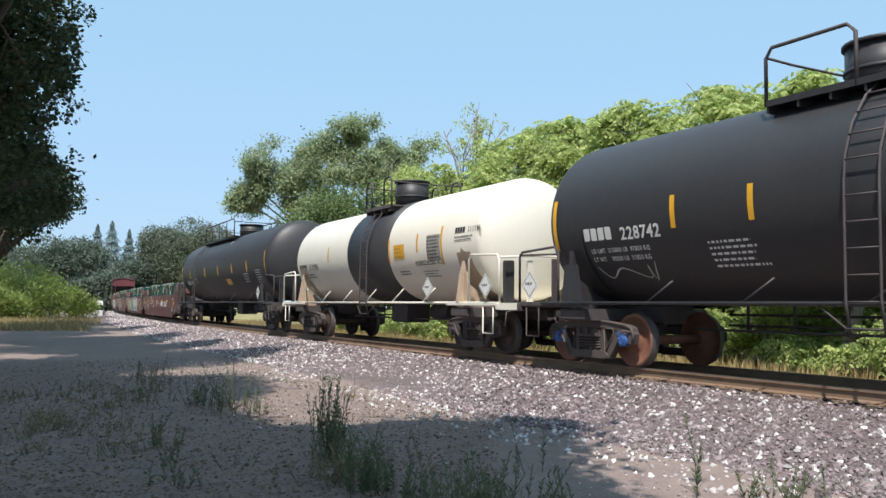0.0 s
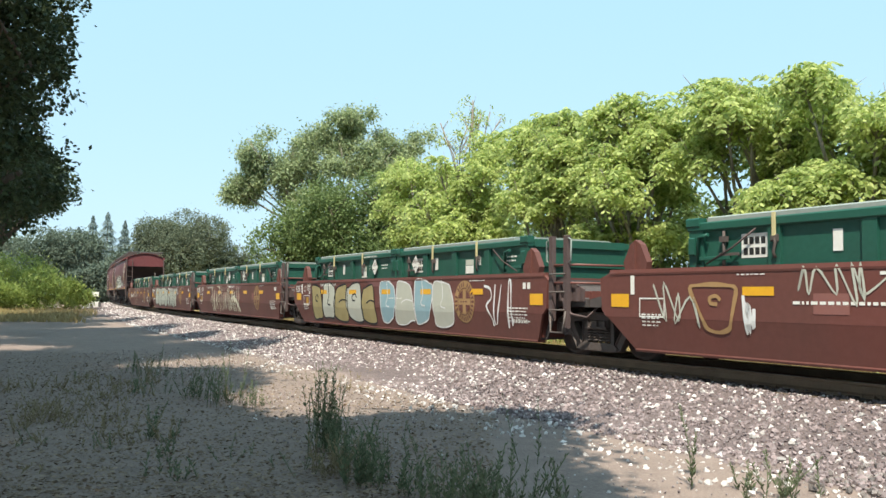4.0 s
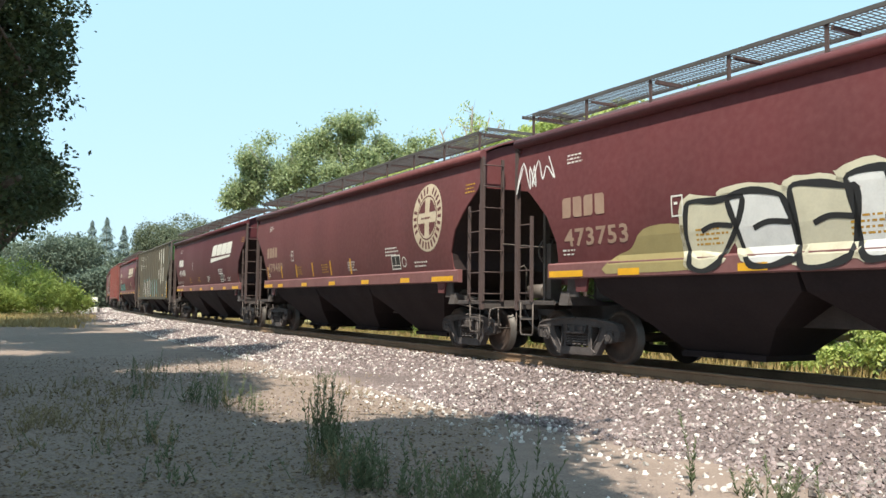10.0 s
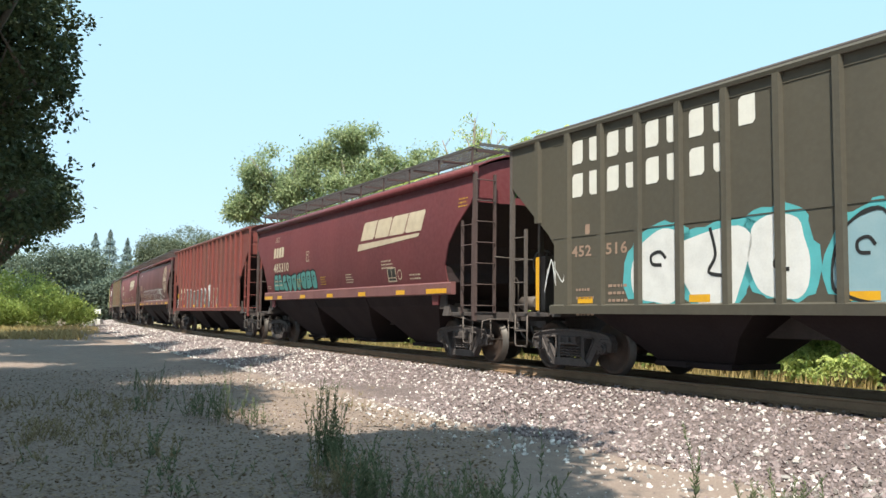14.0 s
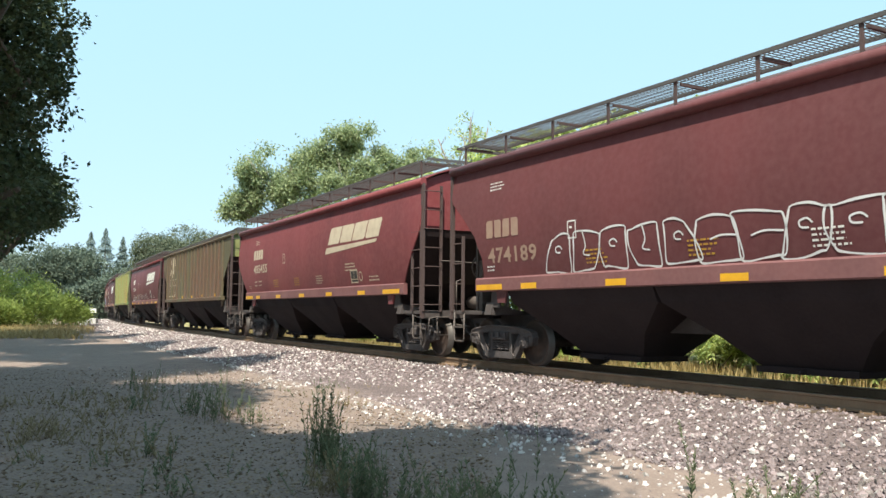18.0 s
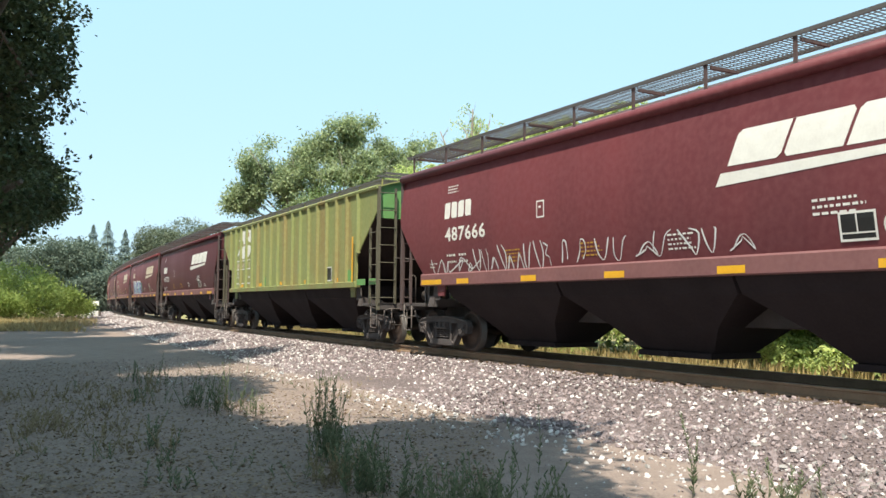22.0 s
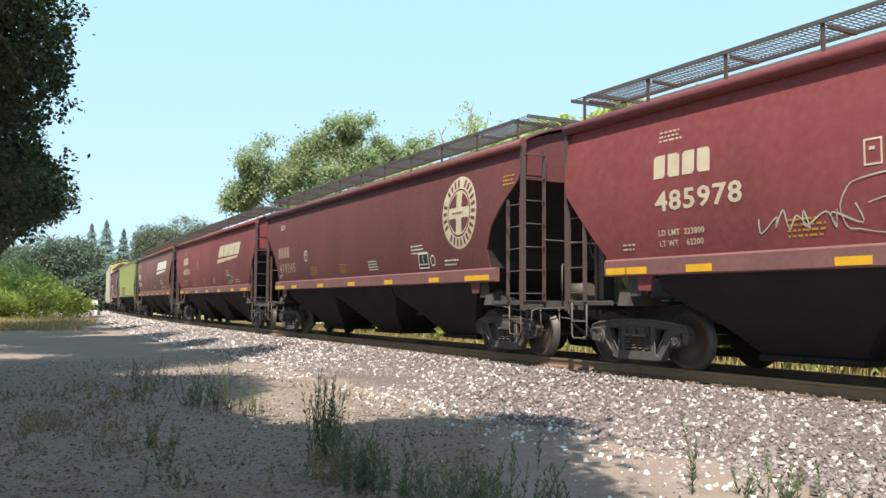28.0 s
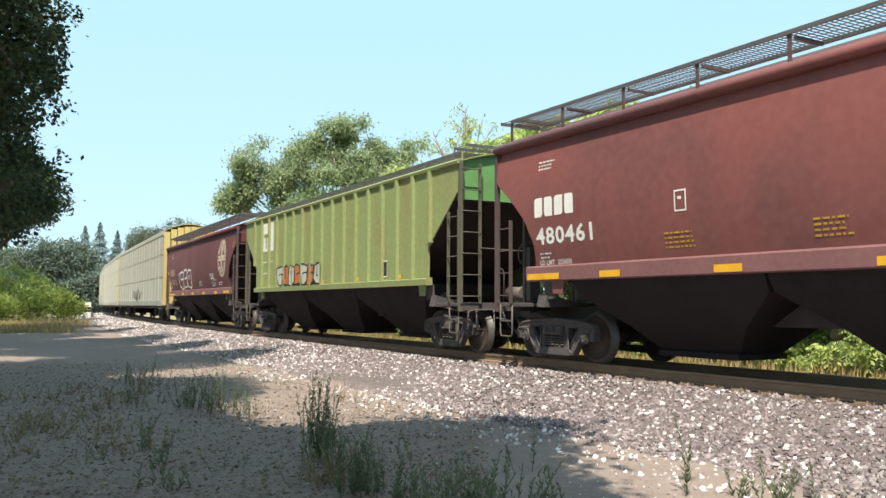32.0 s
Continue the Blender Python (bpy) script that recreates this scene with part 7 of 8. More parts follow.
def waste_box(mid, half, seed, tarp=True):
    """A low steel waste container with ribs, a flat cover and tie-down straps."""
    rng = random.Random(seed)
    box = thing("waste_container", "low dark green ribbed steel container riding in a well car", "container", "green containers")
    body = Shape().box(-half, half, -1.2, 1.2, 0.34, 2.06, 0.02)
    part("box_body", body, BOXGREEN, box)
    for y in (-1.2, 1.2):
        part("top_rim", Shape().box(-half - 0.02, half + 0.02, y - 0.07, y + 0.07, 2.04, 2.17, 0.02), BOXGREEN, box)
    for x in (-half, half):
        part("top_rim", Shape().box(x - 0.05, x + 0.05, -1.13, 1.13, 2.03, 2.18, 0.02), BOXGREEN, box)
    for sg in (-1, 1):
        for k in range(5):
            x = -half + 0.14 + (2 * half - 0.28) * k / 4
            w = 0.14 if k in (0, 4) else 0.1
            part("side_rib", Shape().box(x - w, x + w, min(sg * 1.2, sg * 1.25), max(sg * 1.2, sg * 1.25), 0.36, 2.05, 0.01), BOXGREEN, box)
    for x in (-half + 0.1, half - 0.1):
        part("corner_casting", Shape().box(x - 0.13, x + 0.13, -1.29, -1.13, 2.1, 2.24, 0.02), BOXGREEN, box)
        part("door_latch", Shape().box(x - 0.06, x + 0.06, -1.31, -1.24, 1.68, 1.95, 0.02), BOXGREEN, box)
    top = Shape()
    top.loft([[(x, y, z) for y, z in ((-1.24, 2.17), (-1.24, 2.225), (-1.18, 2.25), (0, 2.27), (1.18, 2.25), (1.24, 2.225), (1.24, 2.17))] for x in (-half + 0.35, half - 0.5)])
    part("cover", top, TARP, box, "flat grey weathered cover")
    for k in range(2):
        x = -half + (1.75, 3.75)[k] + rng.uniform(-0.25, 0.25)
        part("strap", Shape().box(x - 0.025, x + 0.025, -1.30, -1.275, 1.9, 2.22), STRAP, box, "pale yellow tie-down strap")
        hk = Shape()
        hk.path([(x, -1.27, 1.92), (x + 0.03, -1.3, 1.8), (x - 0.02, -1.28, 1.68), (x + 0.01, -1.27, 1.6)], 0.022, 5)
        hk.box(x - 0.05, x + 0.05, -1.30, -1.22, 1.82, 1.92, 0.02)
        part("ratchet", hk, DARKSTEEL, box, "dark ratchet hook")
    x = -half + 0.5 if seed % 2 else half - 0.5
    dx = 0.75 if seed % 2 else -0.75
    part("chain", Shape().path([(x - dx * 0.2, -1.27, 1.55), (x + dx * 0.5, -1.29, 1.78), (x + dx, -1.27, 2.02)], 0.014, 4), IRON, box)
    part("hinge_bar", Shape().box(x - 0.3, x + 0.3, -1.28, -1.25, 1.6, 1.66, 0.008), BOXGREEN, box)
    part("hinge_bar", Shape().path([(x - 0.3, -1.27, 1.55), (x - 0.3, -1.27, 1.95), (x - 0.1, -1.28, 1.98)], 0.03, 6), BOXGREEN, box)
    flat = lambda z: 1.2
    w = rng.uniform(-0.3, 0.3)
    for panel in (rect(-half + 2.25 + w, 1.66, 0.14, 0.28), rect(half - 2.2 + w, 1.55, 0.34, 0.17), rect(-half + 4.2 + w, 1.72, 0.1, 0.18)):
        stick(box, "label_panel", [panel], WHITE, flat, 0.012)
    stick(box, "label_panel", [rect(half - 2.2 + w, 1.73, 0.34, 0.12)], PAINTS["grey"], flat, 0.012, "blue-grey printed panel")
    x = half - 1.3 if seed % 2 else -half + 1.05
    stick(box, "placard", [[(x, 1.60), (x + 0.2, 1.82), (x, 2.04), (x - 0.2, 1.82)]], WHITE, lambda z: 1.252, 0.004, "white diamond placard")
    marks = [rect(x - 0.11 + 0.055 * k, 1.85, 0.022, 0.05 + 0.04 * (2 - abs(k - 2))) for k in range(5)]
    stick(box, "stencil", marks + bars(x - 0.1, 1.74, 0.2, 1, 0.05, seed), IRON, lambda z: 1.252, 0.008)
    stick(box, "stencil", bars(half - 0.95, 1.84, 0.5, 2, 0.08, seed) + (bars(half - 2.0, 2.085, 1.1, 1, 0.09, seed) if seed % 3 == 0 else []), WHITE, lambda z: 1.27 if z > 2.04 else 1.2, 0.006)
    x = -half + 0.95
    stick(box, "number_panel", [rect(x, 1.62, 0.46, 0.34), rect(x + 0.56, 1.7, 0.12, 0.24)], WHITE, flat, 0.006, "white number panel")
    stick(box, "number_print", [rect(x + 0.04 + 0.1 * k, z, 0.075, 0.1) for k in range(4) for z in (1.66, 1.81)], INK, flat, 0.01)
    part("door_rod", Shape().tube((x - 0.28, -1.25, 1.4), (x - 0.28, -1.25, 2.02), 0.022, 6).box(x - 0.34, x - 0.22, -1.28, -1.22, 1.86, 1.94).box(x - 0.34, x + 0.0, -1.28, -1.25, 1.66, 1.7), DARKSTEEL, box, "dark door locking rod")
    for z in (0.7, 1.2, 1.7):
        part("end_bar", Shape().box(half - 0.02, half + 0.05, -1.1, 1.1, z - 0.05, z + 0.05), BOXGREEN, box)
    place(box, mid, 2.9)
    return box


# ---- car carriers ----
def autorack(lead, trail, panel, trim, seed):
    half, mid = (trail - lead) / 2, (trail + lead) / 2
    car = thing("autorack_car", "tall enclosed car-carrier with ribbed %s side panels" % ("cream" if panel is RACKPALE else "grey"), "freight car", "freight cars of the train")
    n = 18
    for sg in (-1, 1):
        for k in range(n):
            x0, x1 = -half + 2 * half * k / n, -half + 2 * half * (k + 1) / n
            pan = Shape()
            for z0, z1 in ((1.3, 2.55), (2.6, 3.85), (3.9, 5.0)):
                m = 12
                ring = []
                for j in range(m + 1):
                    x = x0 + 0.08 + (x1 - x0 - 0.16) * j / m
                    y = sg * (1.52 + (0.02 if j % 2 else -0.02))
                    ring.append((x, y))
                pan.loft([[(x, y, z) for x, y in ring] for z in (z0, z1)], caps=False, closed=False)
                pan.loft([[(x, y - sg * 0.02, z) for x, y in ring] for z in (z0, z1)], caps=False, closed=False)
            part("side_panel", pan, panel, car)
            part("side_post", Shape().box(x0 - 0.07, x0 + 0.07, sg * 1.535 - 0.02, sg * 1.535 + 0.02, 1.1, 5.2, 0.008), trim if k in (0, 1) else RACKPALE, car)
        part("side_sill", Shape().box(-half, half, sg * 1.52 - 0.04, sg * 1.52 + 0.04, 0.95, 1.3, 0.02), panel, car)
        part("roof_rail", Shape().box(-half, half, sg * 1.5 - 0.06, sg * 1.5 + 0.06, 5.0, 5.25, 0.02), RACKPALE, car)
    part("roof", roof_shape(half, 5.2, 0.5, 1.55), trim, car)
    for way in (0, 180):
        for k in range(8):
            y = -1.5 + 3.0 * k / 8
            part("door_panel", Shape().box(half - 0.08, half + 0.02, y + 0.02, y + 0.355, 1.0, 5.55 - 0.35 * (y / 1.5) ** 2), trim, car, at=pose(0, 0, 0, 0, 0, way))
    part("underframe", Shape().box(-half, half, -1.2, 1.2, 0.8, 1.15, 0.03), DIRTY, car)
    for way in (1, -1):
        coupler(car, way * (half - 0.1), way)
        truck(car, way * (half - 3.6))
    if panel is GALV:
        flat = lambda z: 1.56
        scrawl(car, -2, 3, 1.3, 2.0, PAINTS["black"], flat, seed, 9, 0.08)
    place(car, mid, half - 3.6)
    return car


# ---- the cars in order, each by its ends along the train ----
def marks_first_tank(car, yf):
    for x, z0, z1 in ((-6.15, 2.02, 2.92), (-3.2, 2.22, 2.72), (-1.72, 2.22, 2.72), (1.72, 2.22, 2.72), (3.2, 2.22, 2.72), (6.1, 2.02, 2.9)):
        stick(car, "reflector", [rect(x - 0.05, z0, 0.1, z1 - z0)], YELLOW, yf, 0.008, "yellow reflective strip", 0.1)
    stick(car, "owner_mark", blocks(-5.35, 2.14, 0.21, 4), WHITE, yf)
    write(car, "228742", -4.42, 2.12, 0.21, WHITE, yf)
    write(car, "LD LMT  215800 LB  97850 KG", -5.25, 1.93, 0.075, WHITE, yf)
    write(car, "LT WT    70200 LB  31850 KG", -5.25, 1.79, 0.075, WHITE, yf)
    stick(car, "stencil", bars(-2.6, 1.95, 1.0, 5, 0.085, 4), WHITE, yf)
    scrawl(car, -5.1, -3.9, 1.5, 1.7, PAINTS["grey"], yf, 3, 4, 0.02)
    placard(car, -6.9, 1.42, lambda z: 1.5)


def marks_white_tank(car, yf):
    part("centre_band", girdle(-1.42, 1.42, 1.37, 2.48), BLACK, car, "black band round the middle")
    for x, z0, z1 in ((3.1, 2.3, 2.75), (-3.0, 2.3, 2.75), (4.35, 1.95, 2.85), (1.47, 2.1, 2.7)):
        stick(car, "reflector", [rect(x - 0.04, z0, 0.08, z1 - z0)], YELLOW, yf, 0.008, "yellow reflective strip", 0.1)
    stick(car, "owner_mark", blocks(-5.7, 2.1, 0.2, 4), INK, yf)
    write(car, "111196", -4.85, 2.1, 0.2, INK, yf)
    stick(car, "owner_mark", blocks(5.0, 2.62, 0.13, 4), INK, yf)
    write(car, "111196", 5.55, 2.62, 0.13, INK, yf)
    write(car, "HYDROCHLORIC ACID", 2.9, 1.98, 0.12, INK, yf, 0.8)
    stick(car, "notice", [rect(1.75, 2.18, 0.62, 0.36)], YELLOW, yf, 0.006, "yellow notice panel")
    stick(car, "notice_print", bars(1.82, 2.42, 0.45, 3, 0.1, 3), DULLYEL, yf, 0.01)
    stick(car, "data_panel", [rect(3.6, 2.05, 0.68, 0.62)], GALV, yf, 0.006, "grey grid of small print")
    stick(car, "stencil", bars(3.62, 2.6, 0.64, 7, 0.08, 6) + bars(-5.4, 1.95, 1.2, 2, 0.08, 7) + bars(1.9, 1.85, 0.7, 2, 0.07, 8) + bars(3.2, 1.82, 0.9, 3, 0.06, 9) + bars(5.0, 2.52, 0.9, 2, 0.07, 10), INK, yf, 0.009)
    stick(car, "grime", [[(4.9, 1.35), (5.3, 1.3), (5.75, 1.6), (5.55, 2.1), (5.25, 2.3), (5.05, 1.8)]], TAN, yf, 0.004, "brown spill stain")
    placard(car, 4.0, 1.42, lambda z: 1.5)
    placard(car, 6.6, 1.42, lambda z: 1.5)


def marks_long_tank(car, yf):
    for x in (-6.2, -2.5, 0.4, 3.1, 5.65):
        stick(car, "reflector", [rect(x - 0.06, 2.3, 0.12, 0.42), rect(x + 0.06, 2.3, 0.05, 0.28)], YELLOW, yf, 0.008, "yellow reflective strip", 0.1)
    stick(car, "reflector", [rect(-8.45, 2.1, 0.1, 0.9), rect(8.35, 2.1, 0.1, 0.9)], YELLOW, yf, 0.008, "yellow reflective strip", 0.1)
    stick(car, "owner_mark", blocks(-7.2, 1.98, 0.2, 4), WHITE, yf)
    write(car, "781229", -6.3, 1.97, 0.2, WHITE, yf)
    stick(car, "notice", [rect(1.7, 1.85, 0.85, 0.24)], YELLOW, yf, 0.006, "yellow notice panel")
    stick(car, "stencil", frame_rect(-4.9, 2.05, 0.3, 0.22, 0.02) + bars(-4.85, 2.2, 0.2, 2, 0.08, 3) + bars(5.0, 2.2, 0.8, 4, 0.1, 5) + bars(6.9, 2.3, 1.0, 6, 0.09, 6) + bars(1.2, 3.75, 0.5, 2, 0.06, 6), WHITE, yf)
    placard(car, 7.7, 1.45, lambda z: 1.52)


tank_car(-5.42, 6.75, 1.5, 2.55, BLACK, "glossy black tank car with white lettering on the track", 5.7, 0.0, -0.68, BLACK, BLACK, marks_first_tank, (-1.8, 1.2), 0.52, True, 0.52)
tank_car(9.65, 6.45, 1.37, 2.48, CREAM, "stained cream-white tank car with a black middle band", 5.35, 0.0, 0.0, CREAM, TAN, marks_white_tank, (-0.8, 0.9), 0.6, False, 0.47)
tank_car(27.42, 9.0, 1.52, 2.68, BLACK, "long black tank car with yellow reflector marks", 7.95, -4.55, 0.4, BLACK, BLACK, marks_long_tank, (-4.6, 1.5), 0.42)

JOINTS = (37.47, 54.14, 69.78, 85.35, 100.89, 116.86)


def end_marks(car, half, yf):
    """Load class, ring and size marks at the trailing corner of a unit."""
    write(car, "125 T", -half + 0.72, 1.16, 0.2, WHITE, yf, 0.9)
    stick(car, "ring_mark", ring_poly(-half + 1.62, 1.25, 0.075, 0.095, 16), WHITE, yf)
    stick(car, "stencil", [rect(-half + 1.84, 1.2, 0.05, 0.19), rect(-half + 1.92, 1.235, 0.22, 0.02)], WHITE, yf)
    write(car, "40", -half + 1.93, 1.28, 0.12, WHITE, yf)
    write(car, "20", -half + 1.93, 1.09, 0.12, WHITE, yf)
    stick(car, "notice", [rect(-half + 1.75, 0.72, 0.2, 0.26)], DULLYEL, yf, 0.006, "worn yellow notice")
    write(car, "LOAD LIMIT 122200 PER UNIT", -half + 3.0, 1.33, 0.065, WHITE, yf)


def unit_b(car, half, yf):
    write(car, "B", -0.55, 0.86, 0.3, WHITE, yf)
    write(car, "270673", 3.0, 0.82, 0.3, WHITE, yf)
    stick(car, "owner_mark", blocks(1.6, 0.83, 0.29, 4), WHITE, yf)
    stick(car, "stencil", frame_rect(-2.0, 0.78, 0.32, 0.36, 0.025) + bars(-4.0, 0.98, 1.4, 1, 0.1, 2) + bars(-2.8, 1.34, 0.8, 1, 0.1, 3), WHITE, yf)
    scrawl(car, -6.4, -5.6, 0.7, 1.2, PAINTS["grey"], yf, 21, 4, 0.03)
    graffiti(car, -5.6, -5.0, 0.6, 1.3, PAINTS["tan"], None, yf, 22, 1, 0.06)
    scrawl(car, -4.9, -4.5, 0.65, 1.0, PAINTS["white"], yf, 23, 3, 0.05)
    scrawl(car, -3.9, -2.8, 1.05, 1.4, PAINTS["grey"], yf, 24, 6, 0.03)


def unit_c(car, half, yf):
    graffiti(car, -5.6, -0.7, 0.3, 1.4, PAINTS["black"], PAINTS["khaki"], yf, 31, 5, 0.045, PAINTS["grey"])
    graffiti(car, -0.5, 3.4, 0.35, 1.45, PAINTS["white"], PAINTS["sky"], yf, 32, 4, 0.03, PAINTS["grey"])
    round_emblem(car, 3.9, 0.94, 0.45, yf, PAINTS["tan"], WELLRED)
    shards(car, 4.7, 6.0, 0.4, 1.35, PAINTS["white"], yf, 34, 3, 0.04)
    end_marks(car, half, yf)


def unit_d(car, half, yf):
    shards(car, -4.0, 1.3, 0.32, 1.46, PAINTS["cream"], yf, 47, 10, 0.038)
    shards(car, -3.7, 0.7, 0.36, 1.44, PAINTS["cream"], yf, 48, 5, 0.025)
    stick(car, "graffiti_fill", [smooth_line([(0.1, 0.9), (0.7, 0.72), (1.2, 0.35), (1.25, 0.5), (0.75, 0.86), (0.2, 1.0)], True, 3)], PAINTS["cream"], yf, 0.006)
    round_emblem(car, 3.8, 0.94, 0.45, yf, PAINTS["tan"], WELLRED)
    end_marks(car, half, yf)
    write(car, "270673 D", -0.25, 1.33, 0.1, WHITE, yf)
    stick(car, "owner_mark", blocks(-0.62, 1.33, 0.1, 4), WHITE, yf)


def unit_e(car, half, yf):
    graffiti(car, -5.4, -0.75, 0.34, 1.46, PAINTS["black"], PAINTS["grey"], yf, 53, 4, 0.035, None, 0.42, 0.06)
    graffiti(car, -0.5, 2.45, 0.32, 1.48, PAINTS["black"], PAINTS["grey"], yf, 52, 5, 0.035, None, 0.7, 0.25)
    stick(car, "graffiti", stroke(smooth_line([(2.5, 1.05), (2.6, 1.25), (2.85, 1.43), (3.05, 1.33), (3.0, 1.12), (2.75, 1.06), (2.68, 1.18), (2.6, 1.1)]), 0.022), PAINTS["white"], yf, 0.008)
    round_emblem(car, 3.7, 0.94, 0.45, yf, PAINTS["tan"], WELLRED)
    end_marks(car, half, yf)
    write(car, "270673 E", -0.1, 1.31, 0.1, WHITE, yf)
    stick(car, "owner_mark", blocks(-0.45, 1.31, 0.1, 4), WHITE, yf)


def unit_a(car, half, yf):
    write(car, "A", -1.2, 0.83, 0.24, WHITE, yf)
    write(car, "270673", -3.85, 0.82, 0.24, WHITE, yf)
    stick(car, "owner_mark", blocks(-4.83, 0.82, 0.24, 4, 0.66), WHITE, yf)
    write(car, "270673 A", 0.3, 1.32, 0.1, WHITE, yf)
    scrawl(car, -2.4, -0.4, 0.4, 1.45, PAINTS["grey"], yf, 61, 4, 0.025)
    round_emblem(car, 4.17, 0.94, 0.45, yf, PAINTS["tan"], WELLRED)
    scrawl(car, 2.4, 4.1, 0.46, 0.58, PAINTS["white"], yf, 62, 6, 0.022)
    write(car, "40", 6.15, 1.32, 0.11, WHITE, yf)
    write(car, "20", 6.15, 1.18, 0.11, WHITE, yf)


WELLS = (unit_b, unit_c, unit_d, unit_e, unit_a)
for k in range(5):
    tag = ("brown-red well car end unit with brake stand and white lettering", "brown-red well car unit covered in blue and khaki graffiti",
           "brown-red well car unit with sprawling white graffiti", "brown-red well car unit with large grey graffiti", "brown-red well car end unit with a faint grey scrawl")[k]
    well_unit(JOINTS[k], JOINTS[k + 1], k == 0, k == 4, WELLS[k], tag)
    c = (45.91, 61.93, 77.71, 92.86, 108.28)[k]
    waste_box(c - 2.97, 2.93, 2 * k)
    waste_box(c + 2.97, 2.93, 2 * k + 1)


def art_first(car, half):
    cloud = smooth_line([(-half + 2.6, 1.53), (-half + 2.8, 1.8), (-half + 3.2, 1.92), (-half + 3.5, 2.2), (-half + 4.1, 2.25), (-half + 4.5, 2.1), (-half + 4.6, 1.55)], True, 3)
    stick(car, "graffiti_fill", [[(x, max(z, 1.53)) for x, z in cloud]], PAINTS["khaki"], lambda z: max(bow(z), 1.517) if z < 1.76 else bow(z), 0.003, "sprayed dull yellow cloud")
    sy = lambda z: max(bow(z), 1.517) if z < 1.76 else bow(z)
    graffiti(car, -half + 4.4, half - 6.6, 1.54, 2.6, PAINTS["black"], PAINTS["cream"], sy, 71, 6, 0.085, PAINTS["white"], 0.45, 0.2, PAINTS["cream"])
    graffiti(car, half - 6.6, half - 5.6, 1.65, 2.7, PAINTS["black"], PAINTS["white"], sy, 72, 2, 0.1)
    scrawl(car, half - 5.0, half - 4.2, 1.65, 2.0, PAINTS["white"], bow, 73, 5, 0.03)
    scrawl(car, -half + 0.12, -half + 1.2, 3.2, 3.6, PAINTS["white"], bow, 74, 6, 0.03)


def art_ninth(car, half):
    graffiti(car, -half + 2.2, -half + 6.6, 1.74, 2.36, PAINTS["black"], PAINTS["teal"], bow, 81, 9, 0.05)


def art_eleventh(car, half):
    graffiti(car, -half + 3.5, half - 3.3, 1.74, 2.45, PAINTS["white"], None, bow, 91, 13, 0.03, None, 0.4, 0.15)


def art_fourteenth(car, half):
    shards(car, -half + 3.4, -half + 6.2, 1.72, 2.25, PAINTS["white"], bow, 95, 9, 0.022)
    shards(car, -half + 6.4, half - 5.6, 1.78, 2.2, PAINTS["white"], bow, 94, 9, 0.02)
    scrawl(car, -half + 1.6, -half + 3.5, 1.75, 2.0, PAINTS["white"], bow, 96, 7, 0.03)


def art_seventeenth(car, half):
    graffiti(car, -half + 2.4, -half + 7.4, 1.65, 2.65, PAINTS["white"], PAINTS["violet"], bow, 97, 5, 0.06, PAINTS["sky"])
    stick(car, "graffiti_fill", [[(-half + 1.9, 1.6), (-half + 2.6, 1.6), (-half + 2.4, 2.3), (-half + 2.0, 2.2)]], PAINTS["khaki"], bow, 0.003)
    scrawl(car, -half + 7.2, -half + 8.2, 2.0, 2.5, PAINTS["teal"], bow, 98, 5, 0.06)


def art_eighteenth(car, half):
    scrawl(car, -half + 4.2, -half + 5.6, 2.0, 2.2, PAINTS["grey"], bow, 99, 8, 0.02)
    graffiti(car, -half + 5.4, -half + 6.4, 1.85, 2.6, PAINTS["grey"], None, bow, 100, 1, 0.015)


def art_rear(car, half):
    graffiti(car, -half + 4.0, -half + 7.0, 1.8, 2.7, PAINTS["white"], None, bow, 105, 3, 0.08)


def worn_mark(x0, x1, z0, z1, rng):
    """A large peeling painted mark in two slanted bands with torn lower edges."""
    upper = [(0.1, 0.64), (0.24, 1.0), (0.8, 1.0), (0.95, 0.96), (1.0, 0.84), (0.99, 0.62), (0.88, 0.51), (0.74, 0.62), (0.66, 0.47), (0.46, 0.45), (0.4, 0.66), (0.28, 0.7)]
    lower = [(0.0, 0.13), (0.2, 0.42), (0.5, 0.45), (0.8, 0.46), (0.93, 0.4), (0.94, 0.24), (0.88, 0.1), (0.74, 0.03), (0.64, 0.21), (0.54, 0.0), (0.37, 0.0), (0.25, 0.17)]
    out = []
    for band in (upper, lower):
        p = []
        for (a, b), (c, d) in zip(band, band[1:] + band[:1]):
            n = 5
            for k in range(n):
                t = k / n
                tear = rng.uniform(-0.03, 0.03) if c < a or k else 0.0
                p.append((x0 + (x1 - x0) * (a + (c - a) * t), z0 + (z1 - z0) * (b + (d - b) * t + (tear if c < a else tear * 0.15))))
        out.append(p)
    return out


def flakes(x0, x1, z0, z1, n, rng, size=0.09):
    out = []
    for _ in range(n):
        x, z, r = rng.uniform(x0, x1), rng.uniform(z0, z1), size * rng.uniform(0.4, 1.2)
        out.append([(x + r * rng.uniform(0.5, 1.1) * math.cos(a), z + r * rng.uniform(0.5, 1.1) * math.sin(a)) for a in (0, 0.8, 1.7, 2.5, 3.3, 4.2, 5.2)])
    return out


